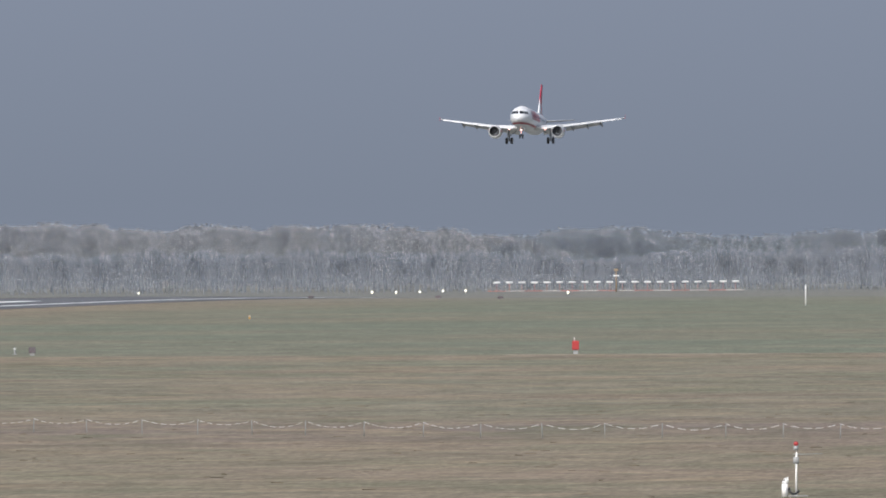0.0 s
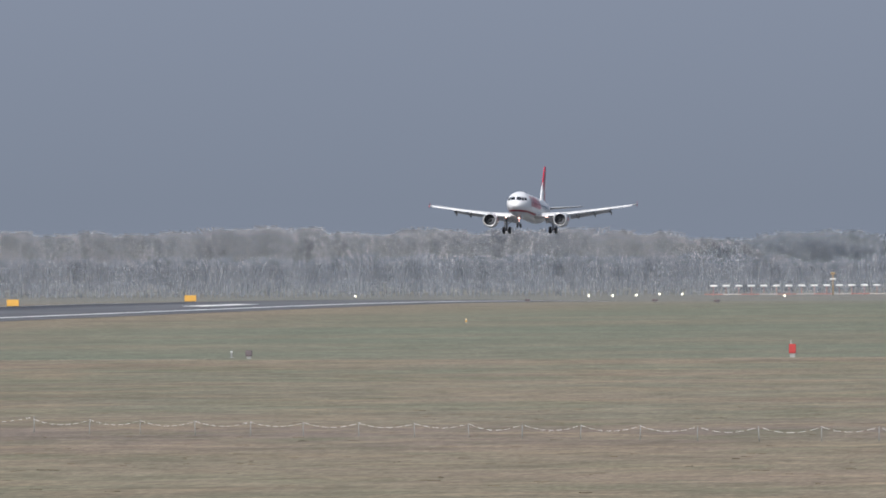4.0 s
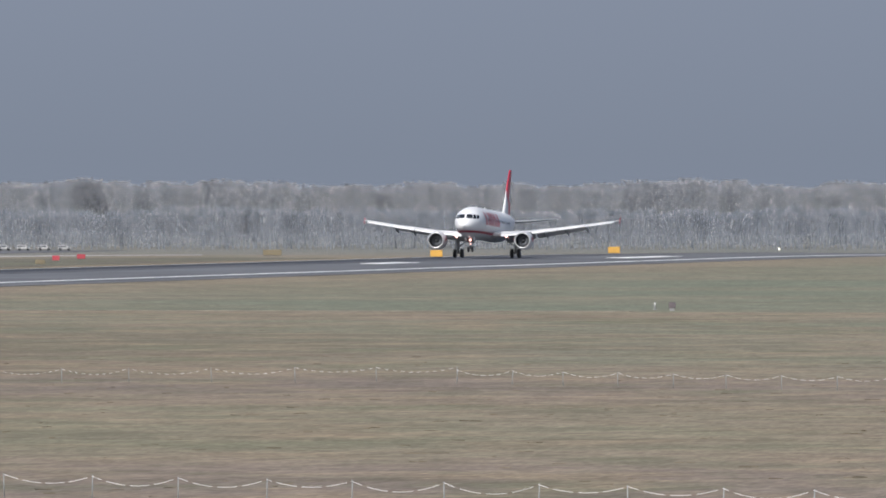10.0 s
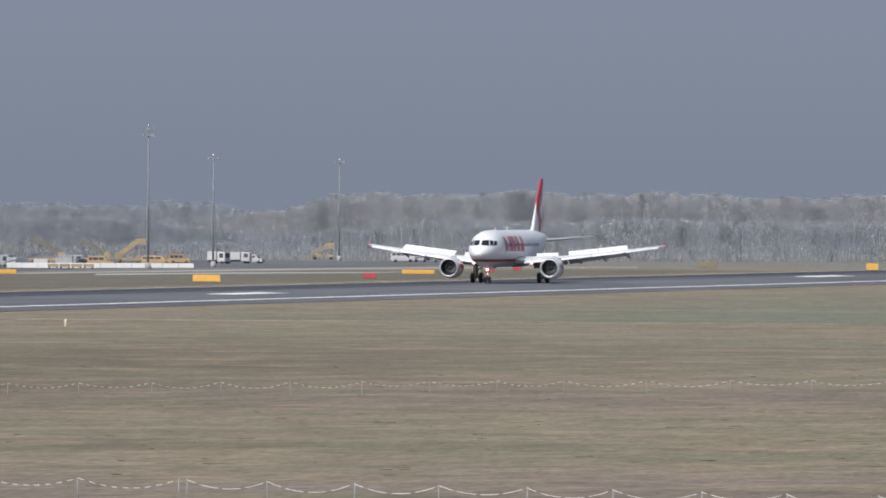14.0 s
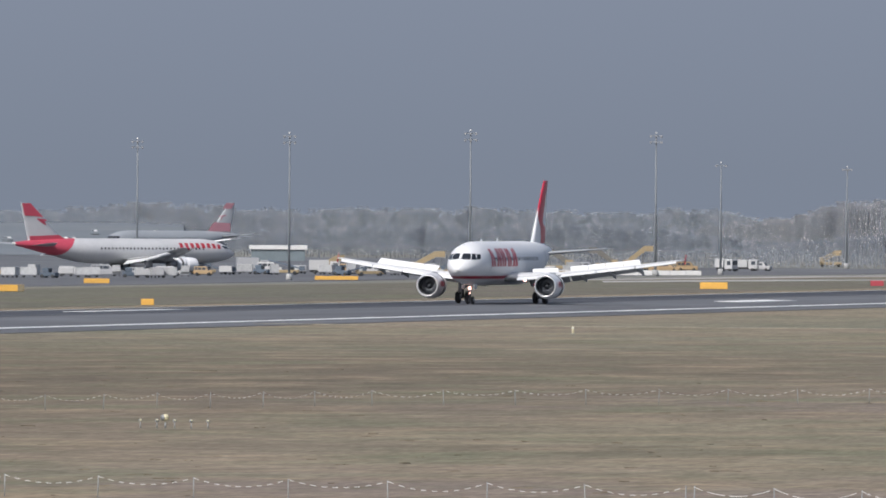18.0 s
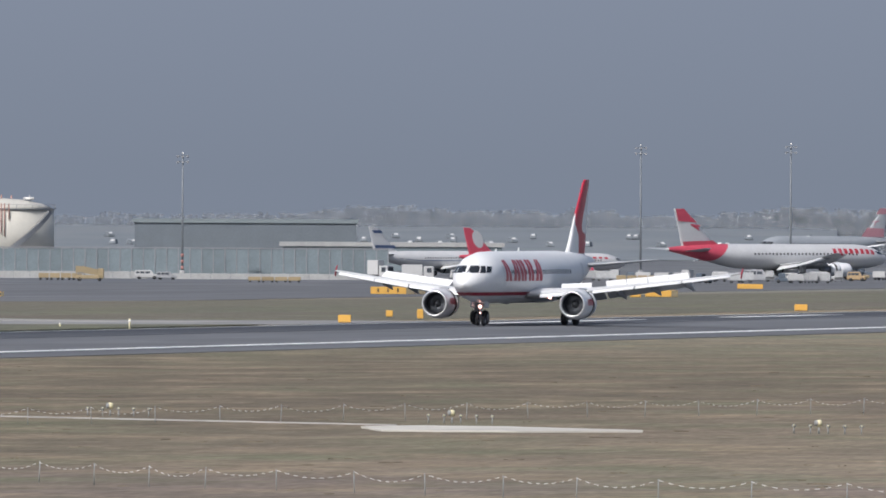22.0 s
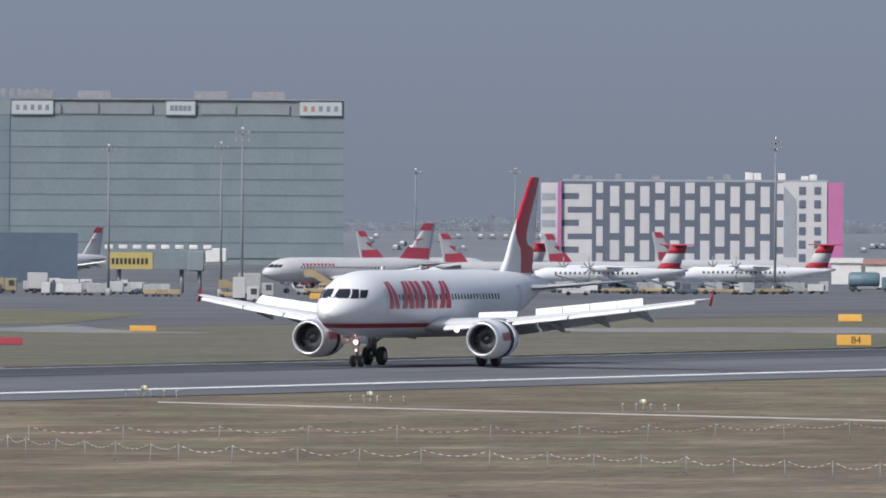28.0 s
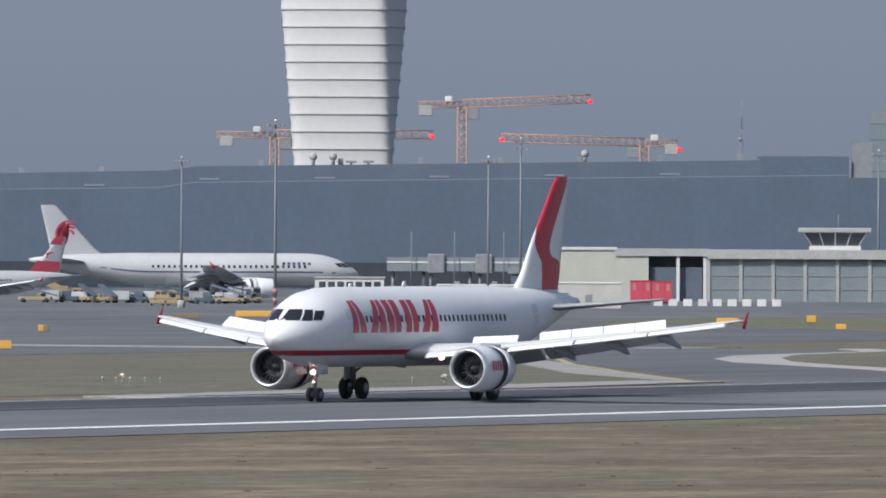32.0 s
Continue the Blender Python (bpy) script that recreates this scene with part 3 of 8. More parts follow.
def nacelle_meshes():
    lip = spin([(0.30, 1.13), (0.12, 1.085), (0.02, 1.02), (0.0, 0.97), (0.05, 0.92), (0.25, 0.885)], 28)
    cowl = spin([(0.30, 1.132), (0.8, 1.19), (1.4, 1.21), (2.0, 1.19), (2.02, 1.155)], 28)
    duct = spin([(0.25, 0.885), (0.6, 0.87), (1.15, 0.9)], 28)
    sleeve = spin([(2.02, 1.158), (2.03, 1.185), (2.6, 1.13), (3.2, 1.0), (3.55, 0.90), (3.5, 0.84), (2.3, 0.98)], 28)
    inner = spin([(1.8, 1.15), (2.7, 1.13), (3.3, 0.92)], 28)
    core = spin([(3.0, 0.70), (3.9, 0.60), (4.5, 0.44), (4.45, 0.3), (4.9, 0.12), (5.0, 0.01)], 20)
    fan = spin([(1.05, 0.9), (1.12, 0.3), (0.98, 0.26), (0.75, 0.12), (0.66, 0.01)], 24)
    return lip, cowl, duct, sleeve, inner, core, fan


def fan_blade():
    bm = bmesh.new()
    p = [[Vector((math.cos(d) * r, y + k, math.sin(d) * r)) for r, d, y in ((0.28, -0.10, 1.02), (0.28, 0.10, 0.9), (0.87, 0.09, 0.86), (0.87, -0.09, 1.04))] for k in (-0.01, 0.01)]
    loft(bm, p)
    bmesh.ops.recalc_face_normals(bm, faces=bm.faces)
    return bm


LAYERS = {}


def shared(key, make, material, flat=False):
    """A mesh that alike parts share."""
    if key not in LAYERS:
        LAYERS[key] = mesh(key, make(), material)
        if not flat:
            LAYERS[key].polygons.foreach_set("use_smooth", [True] * len(LAYERS[key].polygons))
    return LAYERS[key]


def sub(name, me, parent, m=None, label=""):
    ob = new(name, me)
    ob.parent = parent
    if m is not None:
        ob.matrix_basis = m
    if label:
        tagged(ob, label)
    return ob


def add_wheel(parent, x, y, z, r, w, key):
    t = sub("tyre", shared("tyre_" + key, lambda: wheel_mesh(r, w), M_TYRE), parent, pose(x, y, z))
    sub("rim", shared("rim_" + key, lambda: hub_mesh(r, w), M_METAL), t, label="grey metal wheel rim")


MOVERS = {}


def airliner(top, body, fin_paint, belly=None, engines=None, fine=True, tail_cone=None, doors=True, fences=None, cone=(31.2, 27.2)):
    """Builds the parts of a twin-engined airliner under its Empty, nose towards -y, the origin on the ground between the main wheels."""
    fus = sub("fuselage", shared("fuselage_" + body.name, fuselage_mesh, body), top)
    for sd in (1, -1):
        for b0, b1, t0, t1, z0, z1 in ((0.775, 1.34, 1.665, 2.04, 4.24, 4.82), (1.40, 2.02, 2.10, 2.50, 4.23, 4.80), (2.09, 2.66, 2.56, 3.20, 4.26, 4.75)):
            part("windscreen_pane", pane(b0, b1, t0, t1, z0, z1, sd), M_PANE, fus)
        for i in range(36 if fine else 30):
            s = 6.7 + i * (0.53 if fine else 0.62)
            if s < 24.4:
                key = "cabin_window_%d" % sd
                sub("cabin_window", shared(key, lambda: skin_patch([(10 - 0.13, sd * 83), (10 + 0.13, sd * 83), (10 + 0.13, sd * 73.5), (10 - 0.13, sd * 73.5)], 0.014, 1, 1), M_PANE), fus, pose(0, s - 10, 0))
        if doors:
            for s in (5.0, 28.2):
                part("cabin_door", skin_patch([(s, sd * 110), (s + 0.85, sd * 110), (s + 0.85, sd * 62), (s, sd * 62)], 0.008, 2, 4), M_DOOR, fus, "pale cabin door outline")
    if belly:
        part("belly_fairing", skin_patch([(10.2, 118), (22.5, 118), (22.5, 242), (10.2, 242)], 0.035, 6, 12), belly, fus, "grey wing-to-body fairing")
    for sd, nm in ((1, "left"), (-1, "right")):
        wing = sub("wing", shared("wing_" + nm, lambda: wing_mesh(WING, sd), M_WING), top)
        if fine:
            MOVERS.setdefault("wings", []).append((wing, sd))
        slats = [(2.6, 5.2), (6.4, 9.4), (9.5, 12.8), (12.9, 16.4)]
        for x0, x1 in slats:
            pts = []
            for x in (x0, x1):
                _, le, ch, z, t = wing_at(WING, x)
                pts.append(((x, le - 0.42 - 0.02 * ch, z - 0.20 - 0.01 * ch), 0.34 + 0.09 * ch))
            sub("slat", mesh("slat", blade(pts[0][0], pts[1][0], pts[0][1], pts[1][1], 0.16, -20, sd), M_WHITE), wing, label="white leading-edge slat, extended")
        for x0, x1 in ((2.2, 6.1), (6.3, 12.8)):
            pts = []
            for x in (x0, x1):
                _, le, ch, z, t = wing_at(WING, x)
                pts.append(((x, le + ch * 0.93, z - 0.02 * ch), 0.38 + 0.15 * ch))
            sub("flap", mesh("flap", blade(pts[0][0], pts[1][0], pts[0][1], pts[1][1], 0.22, 33, sd), M_WING), wing, label="grey trailing-edge flap, fully lowered")
        for x in (7.6, 10.2, 12.7):
            _, le, ch, z, t = wing_at(WING, x)
            bm = bmesh.new()
            loft(bm, [[(sd * x + r * math.cos(i * math.tau / 10), le + ch * 0.45 + y, z - 0.28 - dz + r * 1.25 * math.sin(i * math.tau / 10)) for i in range(10)] for y, r, dz in ((0, 0.03, 0), (0.6, 0.17, 0.05), (1.6, 0.19, 0.16), (2.6, 0.13, 0.42), (3.1, 0.03, 0.6))])
            bmesh.ops.recalc_face_normals(bm, faces=bm.faces)
            part("flap_track_fairing", bm, M_WING_UNDER, wing)
        for x0, x1 in ((3.0, 5.4), (6.6, 8.15), (8.2, 9.75), (9.8, 11.35), (11.4, 12.9)):
            a, b = on_wing(x0, 0.66, 0.02), on_wing(x1, 0.66, 0.02)
            a.x, b.x = a.x * sd, b.x * sd
            way = (b - a).normalized()
            if sd < 0:
                a, b, way = b, a, -way
            aft = Vector((0, 1, -0.10))
            aft = (aft - way * aft.dot(way)).normalized()
            up = way.cross(aft)
            base = Matrix((way, aft, up)).transposed().to_4x4()
            base.translation = a
            ln = (b - a).length
            sp = part("spoiler", bx(0, ln, 0, 0.74 if x0 > 6 else 0.62, -0.015, 0.03), M_WHITE if fine else M_WING, wing, "white wing spoiler panel", m=base, flat=True)
            if fine:
                MOVERS.setdefault("spoilers", []).append((sp, base))
        if fences is not None:
            bm = bmesh.new()
            prism(bm, [(-0.1, -0.75), (0.75, -0.85), (1.55, 0.95), (1.35, 0.98), (0.4, 0.1)], -0.03, 0.03)
            bm.transform(Matrix.Translation((sd * 17.03, 3.4, 4.54)) @ Matrix.Rotation(radians(90), 4, "Z") @ Matrix.Scale(0.5, 4))
            part("wingtip_fence", bm, fences, wing, "red arrow-shaped wingtip fence")
        eng = new("engine")
        eng.parent = top
        eng.matrix_basis = pose(sd * 5.75, -6.35, 1.72)
        cowl_mat = engines or M_WHITE
        lip, cowl, duct, sleeve, inner, core, fan = nacelle_meshes()
        part("intake_lip", lip, M_CHROME, eng, "bright bare-metal intake lip")
        part("cowl", cowl, cowl_mat, eng)
        part("intake_duct", duct, M_FAN, eng)
        part("cascade", inner, M_TYRE, eng, "black reverser cascade inside the engine")
        part("exhaust_core", core, M_METAL, eng)
        part("fan", fan, M_DARK, eng)
        if fine:
            for i in range(24):
                sub("fan_blade", shared("fan_blade", fan_blade, M_FAN), eng, Matrix.Rotation(i * math.tau / 24, 4, "Y"))
        sl = part("reverser_sleeve", sleeve, cowl_mat, eng)
        if fine:
            MOVERS.setdefault("sleeves", []).append(sl)
        bm = bmesh.new()
        loft(bm, [[(sd * 5.75 - 0.2, -5.6, 2.7), (sd * 5.75 + 0.2, -5.6, 2.7), (sd * 5.75 + 0.2, -1.4, 2.2), (sd * 5.75 - 0.2, -1.4, 2.2)],
                  [(sd * 5.75 - 0.1, -4.6, 3.05), (sd * 5.75 + 0.1, -4.6, 3.05), (sd * 5.75 + 0.1, 0.3, 2.85), (sd * 5.75 - 0.1, 0.3, 2.85)]])
        bmesh.ops.recalc_face_normals(bm, faces=bm.faces)
        part("pylon", bm, M_WING, top)
        gear = new("main_gear")
        gear.parent = top
        gear.matrix_basis = pose(sd * 3.795, 0, 0)
        if fine:
            MOVERS.setdefault("gears", []).append((gear, sd))
        leg = bmesh.new()
        tube(leg, (0, 0, 0.58), (0, -0.17, 2.85), 0.13, 0.17, 10)
        tube(leg, (-0.5, 0, 0.58), (0.5, 0, 0.58), 0.09, None, 8)
        tube(leg, (0, 0, 1.4), (-sd * 1.3, 0, 2.35), 0.07, None, 8)
        part("strut", leg, M_METAL, gear, "grey landing gear strut")
        part("gear_door", bx(sd * 0.28, sd * 0.33, -0.55, 0.5, 1.0, 2.5), M_WHITE, gear, "white gear door plate")
        for dx in (-0.465, 0.465):
            add_wheel(gear, dx, 0, 0.585, 0.585, 0.42, "main")
        # tailplane mid-grey all over: the shade of its underside is in the colour
        stab = sub("tailplane", shared("tailplane_" + nm, lambda: wing_mesh(STAB, sd), M_WING_UNDER), top)
    fin = sub("fin", shared("fin_%s_%d" % (fin_paint[0].name, fine), lambda: fin_mesh(fine), [fin_paint[0], M_RED] if fine else fin_paint[0]), top)
    for outline, m in fin_paint[1]:
        for sd in (1, -1):
            part("fin_paint", fin_panel(outline, sd), m, fin, "painted tail panel")
    if tail_cone:
        for sd in (1, -1):
            part("tail_paint", skin_patch([(cone[0], sd * 180), (37.3, sd * 180), (37.3, 0), (cone[1], 0)], 0.02, 8, 12), tail_cone, fus, "red painted rear fuselage")
    nose = new("nose_gear")
    nose.parent = top
    nose.matrix_basis = pose(0, -12.64, 0)
    leg = bmesh.new()
    tube(leg, (0, 0, 0.39), (0, 0.12, 2.1), 0.09, 0.11, 10)
    tube(leg, (-0.3, 0, 0.39), (0.3, 0, 0.39), 0.06, None, 8)
    tube(leg, (0, 0.05, 1.1), (0, 1.0, 2.0), 0.05, None, 8)
    part("strut", leg, M_METAL, nose, "grey nose gear strut")
    for dx in (-0.26, 0.26):
        add_wheel(nose, dx, 0, 0.385, 0.385, 0.22, "nose")
        part("gear_door", bx(dx * 2.2 - 0.02, dx * 2.2 + 0.02, -0.9, 0.3, 1.45, 2.0), M_WHITE, nose, "white nose gear door")
    return fus


def ball(c, r, n=8):
    bm = bmesh.new()
    bmesh.ops.create_uvsphere(bm, u_segments=n, v_segments=max(4, n // 2), radius=r)
    bmesh.ops.translate(bm, verts=bm.verts, vec=c)
    return bm


def landing_plane():
    top = thing("airliner", pose(RUN_X, FLIGHT[0][1], FLIGHT[0][2]), "white twin-jet airliner landing, with red title, stripe and tail", "airplane")
    fus = airliner(top, M_WHITE, (M_WHITE, []), M_BELLY, M_WHITE, True, None, True, M_RED)
    for sd in (1, -1):
        part("stripe", skin_band(0.72, 15.6, 2.43, 2.69, sd, 0.045), M_RED_STRIPE, fus, "dark red stripe along the lower body")
        part("lower_body_paint", skin_band(0.74, 26.0, 0.5, 2.46, sd, 0.010, 40, 8), M_BELLY, fus, "grey lower body paint")
        # a title of five plain red shapes, each split by a gap: slanted blocks that narrow towards the top or the foot
        for s0, foot, head, shift in ((5.5, 1.75, 0.75, -0.35), (7.6, 2.0, 0.95, 0.35), (9.9, 1.45, 1.6, -0.15), (11.95, 1.55, 1.45, -0.05), (13.9, 2.0, 0.95, 0.45)):
            for u0, u1 in ((0.0, 0.44), (0.56, 1.0)):
                q = [(s0 + foot * u0, sd * 98), (s0 + foot * u1, sd * 98), (s0 + (foot - head) / 2 + shift + head * u1, sd * 48), (s0 + (foot - head) / 2 + shift + head * u0, sd * 48)]
                part("red_title_block", skin_patch(q, 0.020, 1, 6), M_RED, fus, "red block of the painted title")
    for s, h in ((9.0, 0.22), (15.5, 0.3)):
        bm = bmesh.new()
        prism(bm, [(0, 0), (0.45, 0), (0.42, h), (0.2, h)], -0.03, 0.03)
        bm.transform(Matrix.Translation((0, s - GEAR_S, 5.93)) @ Matrix.Rotation(radians(90), 4, "Z"))
        part("antenna", bm, M_WHITE, fus)
    part("nose_light", ball((0, -12.85, 1.55), 0.15, 10), M_LAMP_GLOW, top, "lit nose gear lamp")
    part("nose_light", ball((0, -12.80, 1.05), 0.07, 10), M_LAMP_GLOW, top, "lit nose gear lamp")
    for sd in (1, -1):
        part("wing_light", ball((sd * 3.3, -4.25, 2.30), 0.18, 10), M_LAMP_GLOW, top, "lit wing root landing light")
        for k in range(5):
            y0 = 0.62 + 0.29 * k
            for sgn in (1, -1):
                bm = bmesh.new()
                ring = [[bm.verts.new((sgn * math.sqrt(1.225 ** 2 - z * z), y, z)) for y in (y0, y0 + 0.17)] for z in (-0.08, 0.17, 0.42)]
                for p, q in zip(ring, ring[1:]):
                    bm.faces.new((p[0], p[1], q[1], q[0]))
                part("red_letter_bar", bm, M_RED, next(o for o in top.children if o.name.startswith("engine") and o.matrix_basis.translation.x * sd > 0), "small red bar of the engine title")
        bm = spin([(0.5, 1.19), (1.95, 1.215)], 28)
        bmesh.ops.delete(bm, geom=[v for v in bm.verts if not -0.62 < v.co.z < -0.28], context="VERTS")
        part("stripe", bm, M_RED_STRIPE, next(o for o in top.children if o.name.startswith("engine") and o.matrix_basis.translation.x * sd > 0), "thin dark red engine stripe")
    return top


PLANE = landing_plane()

# ---- pavements beyond the runway ----
strip("taxiway", -760, -600, 1900, 3000, 0.05, M_ASPHALT, "grey asphalt taxiway along the apron", "taxiway", nx=8)
strip("taxiway_near", -790, -640, 1120, 1900, 0.05, M_ASPHALT, "wide grey asphalt taxiway", "taxiway", nx=8)
strip("apron", -2400, -760, 1900, 3400, 0.04, M_CONCRETE, "pale concrete aircraft apron", "apron", nx=10, step=80)
strip("apron_near", -2200, -790, 900, 1900, 0.045, M_CONCRETE, "pale concrete apron by the terminal", "apron", nx=8, step=80)
band("exit_taxiway", [(-340, 1152), (-375, 1142), (-405, 1165), (-549, 1350), (-660, 1580)], [(-340, 1112), (-372, 1088), (-425, 1135), (-480, 1240), (-640, 1500)], 0.06, M_EXIT, "grey exit taxiway curving off the runway", "taxiway")
band("exit_taxiway_near", [(-340, 765), (-445, 955), (-548, 1176), (-650, 1390)], [(-340, 838), (-384, 893), (-500, 1145), (-640, 1420)], 0.06, M_ASPHALT, "grey exit taxiway splitting from the runway", "taxiway")
band("paved_edge", [(-445, 960), (-382.5, 837), (-352.6, 784.4)], [(-441, 945), (-376, 818), (-349.3, 777)], 0.09, M_TAXI_EDGE, "pale concrete edge strip of the taxiway", "taxiway")
band("paved_edge", [(-340, 690), (-342, 740), (-346, 777)], [(-346, 690), (-349, 740), (-352, 777)], 0.09, M_TAXI_EDGE, "pale concrete edge strip beside the runway", "taxiway")
WEDGE = [(-522, 1203), (-442.8, 1026.6), (-426.3, 969), (-408.7, 926.7), (-392.8, 892.4), (-377.6, 866), (-365, 847), (-341, 806)]
band("paved_edge", WEDGE, [(-525, 1203.5), (-446.5, 1028), (-431, 968), (-413, 924.5), (-396, 889.5), (-379.8, 863.2), (-366.5, 844), (-341, 801.5)], 0.09, M_TAXI_PALE, "pale concrete border of the grass between two taxiways", "taxiway")
band("grass_wedge", WEDGE, [(-500, 1258), (-425, 1128), (-415, 1100), (-400, 1090), (-385, 1085), (-372, 1083), (-358, 1092), (-343, 1105)], 0.11, M_GRASS_BROWN, "wedge of dry grass between two taxiways", "grass")
band("paved_edge", [(-600, 1340), (-690, 1352), (-800, 1362)], [(-600, 1350), (-690, 1362), (-800, 1372)], 0.1, M_TAXI_EDGE, "pale service road across the grass", "road")
band("paved_edge", [(-352, 1120), (-372, 1124), (-398, 1156)], [(-352, 1130), (-368, 1134), (-392, 1166)], 0.1, M_TAXI_EDGE, "pale concrete edge strip of the exit", "taxiway")
band("grass_island", [(-775, 1690), (-740, 1660), (-690, 1600), (-661, 1575)], [(-800, 1790), (-760, 1790), (-715, 1740), (-668, 1600)], 0.09, M_GRASS_GREEN, "green grass island between taxiways", "grass")
band("yellow_line", [(-348, 775), (-366, 807), (-399, 870), (-521, 1126)], [(-348, 776), (-366.7, 807.8), (-399.8, 870.5), (-521.8, 1126.5)], 0.10, M_PAINT_YELLOW, "faded yellow taxiway centre line", "marking")
band("service_path", [(-186, 620.6), (-227, 644.4), (-260, 664.6), (-278, 677.3)], [(-186.2, 621.1), (-227, 644.75), (-260, 664.9), (-278, 677.55)], 0.06, M_TAXI_PALE, "narrow pale path in the grass", "path")
band("concrete_patch", [(-185.4, 613.0), (-182.0, 604.8), (-176, 605.5), (-171, 609)], [(-185.6, 614.5), (-184, 617.5), (-180, 617.5), (-171.6, 611)], 0.08, M_PALE_CONCRETE, "pale concrete slab in the grass", "path", step=4)

band("paved_edge", [(-676, 1426), (-643, 1372), (-505, 1090)], [(-652, 1382), (-600, 1280), (-470, 1012)], 0.12, M_TAXI_PALE, "pale concrete edge where the taxiway meets the grass", "taxiway")
strip("mown_edge", -292, -182, 1115, 1120, 0.03, M_GRASS_PALE, "pale trodden edge between mown and taller grass", "path", nx=6, step=3)
strip("mown_edge", -140, -96, 1111, 1114, 0.03, M_GRASS_PALE, "pale trodden edge between mown and taller grass", "path", nx=6, step=3)
band("far_turnoff", [spot(-13.6, 2090).xy, spot(-12.4, 2080).xy, spot(-11.75, 2060).xy, spot(-11.0, 2045).xy], [spot(-13.6, 1985).xy, spot(-12.4, 2000).xy, spot(-11.75, 2015).xy, spot(-11.0, 2032).xy], 0.06, M_TAXI_PALE, "pale concrete turn-off at the far end of the runway", "taxiway")
band("far_turnoff", [spot(-13.2, 1880).xy, spot(-12.5, 1880).xy, spot(-11.9, 1868).xy], [spot(-13.2, 1825).xy, spot(-12.5, 1835).xy, spot(-11.9, 1856).xy], 0.06, M_TAXI_PALE, "narrow pale concrete strip beyond the runway", "taxiway")

# field colour shifted to blue-grey, with the haze painted in
M_FAR_FIELD = ground_mat("haze_toned_far_field", (0.190, 0.214, 0.238), [((0.170, 0.192, 0.214), 0.01, (1, 1, 1), 0.5, 0.12), ((0.205, 0.224, 0.242), 0.02, (1, 0.5, 1), 0.56, 0.08)])


def slope_height(d):
    return -4.4 + 7.0 * smooth((d - 3560) / 400)


def far_slope():
    """Rising ground behind the apron on which cars are parked."""
    bm = bmesh.new()
    ds = (3540, 3600, 3680, 3760, 3840, 3920, 4000, 4080, 4240)
    g = []
    for k in range(41):
        a = radians(-14.9 - 8.6 * k / 40)
        g.append([bm.verts.new((d * math.sin(a), d * math.cos(a), slope_height(d) - 0.4 * (k in (0, 40)))) for d in ds])
    for q, r in zip(g, g[1:]):
        for k in range(len(ds) - 1):
            bm.faces.new((q[k], q[k + 1], r[k + 1], r[k]))
    bmesh.ops.recalc_face_normals(bm, faces=bm.faces)
    if sum(f.normal.z for f in bm.faces) < 0:
        bmesh.ops.reverse_faces(bm, faces=bm.faces)
    tagged(part("far_slope", bm, M_FAR_FIELD), "rising ground coloured blue-grey for haze, with rows of parked cars", "ground", kind="structure")


far_slope()
CAR_ROWS = (3730, 3765, 3800, 3840)

# ---- trees at the edge of the airfield ----
def bark_mat(name, lo, hi, through_light=0.5, gaps=0.0):
    m = bpy.data.materials.new(name)
    m.use_nodes = True
    nt = m.node_tree
    b = nt.nodes["Principled BSDF"]
    b.inputs["Roughness"].default_value = 0.95
    b.inputs["Specular IOR Level"].default_value = 0.1
    g = nt.nodes.new("ShaderNodeNewGeometry")
    tc = nt.nodes.new("ShaderNodeTexCoord")
    n = nt.nodes.new("ShaderNodeTexNoise")
    n.inputs["Scale"].default_value = 0.012
    n.inputs["Detail"].default_value = 3
    nt.links.new(tc.outputs["Object"], n.inputs["Vector"])
    ad = nt.nodes.new("ShaderNodeMath")
    ad.operation = "MULTIPLY_ADD"
    ad.inputs[1].default_value = 0.5
    nt.links.new(g.outputs["Random Per Island"], ad.inputs[0])
    nt.links.new(n.outputs[0], ad.inputs[2])
    mr = nt.nodes.new("ShaderNodeMapRange")
    mr.inputs["From Min"].default_value = 0.4
    mr.inputs["From Max"].default_value = 1.1
    nt.links.new(ad.outputs[0], mr.inputs[0])
    mx = nt.nodes.new("ShaderNodeMix")
    mx.data_type = "RGBA"
    mx.inputs[6].default_value = (*lo, 1)
    mx.inputs[7].default_value = (*hi, 1)
    nt.links.new(mr.outputs[0], mx.inputs[0])
    nt.links.new(mx.outputs[2], b.inputs["Base Color"])
    # thin sprays of twigs and buds let light through
    tr = nt.nodes.new("ShaderNodeBsdfTranslucent")
    nt.links.new(mx.outputs[2], tr.inputs["Color"])
    ms = nt.nodes.new("ShaderNodeMixShader")
    ms.inputs[0].default_value = through_light
    nt.links.new(b.outputs[0], ms.inputs[1])
    nt.links.new(tr.outputs[0], ms.inputs[2])
    out = ms.outputs[0]
    if gaps:
        # open work: the share of a spray that is air between its twigs
        air, mg = nt.nodes.new("ShaderNodeBsdfTransparent"), nt.nodes.new("ShaderNodeMixShader")
        mg.inputs[0].default_value = gaps
        nt.links.new(out, mg.inputs[1])
        nt.links.new(air.outputs[0], mg.inputs[2])
        out = mg.outputs[0]
    nt.links.new(out, nt.nodes["Material Output"].inputs[0])
    return m


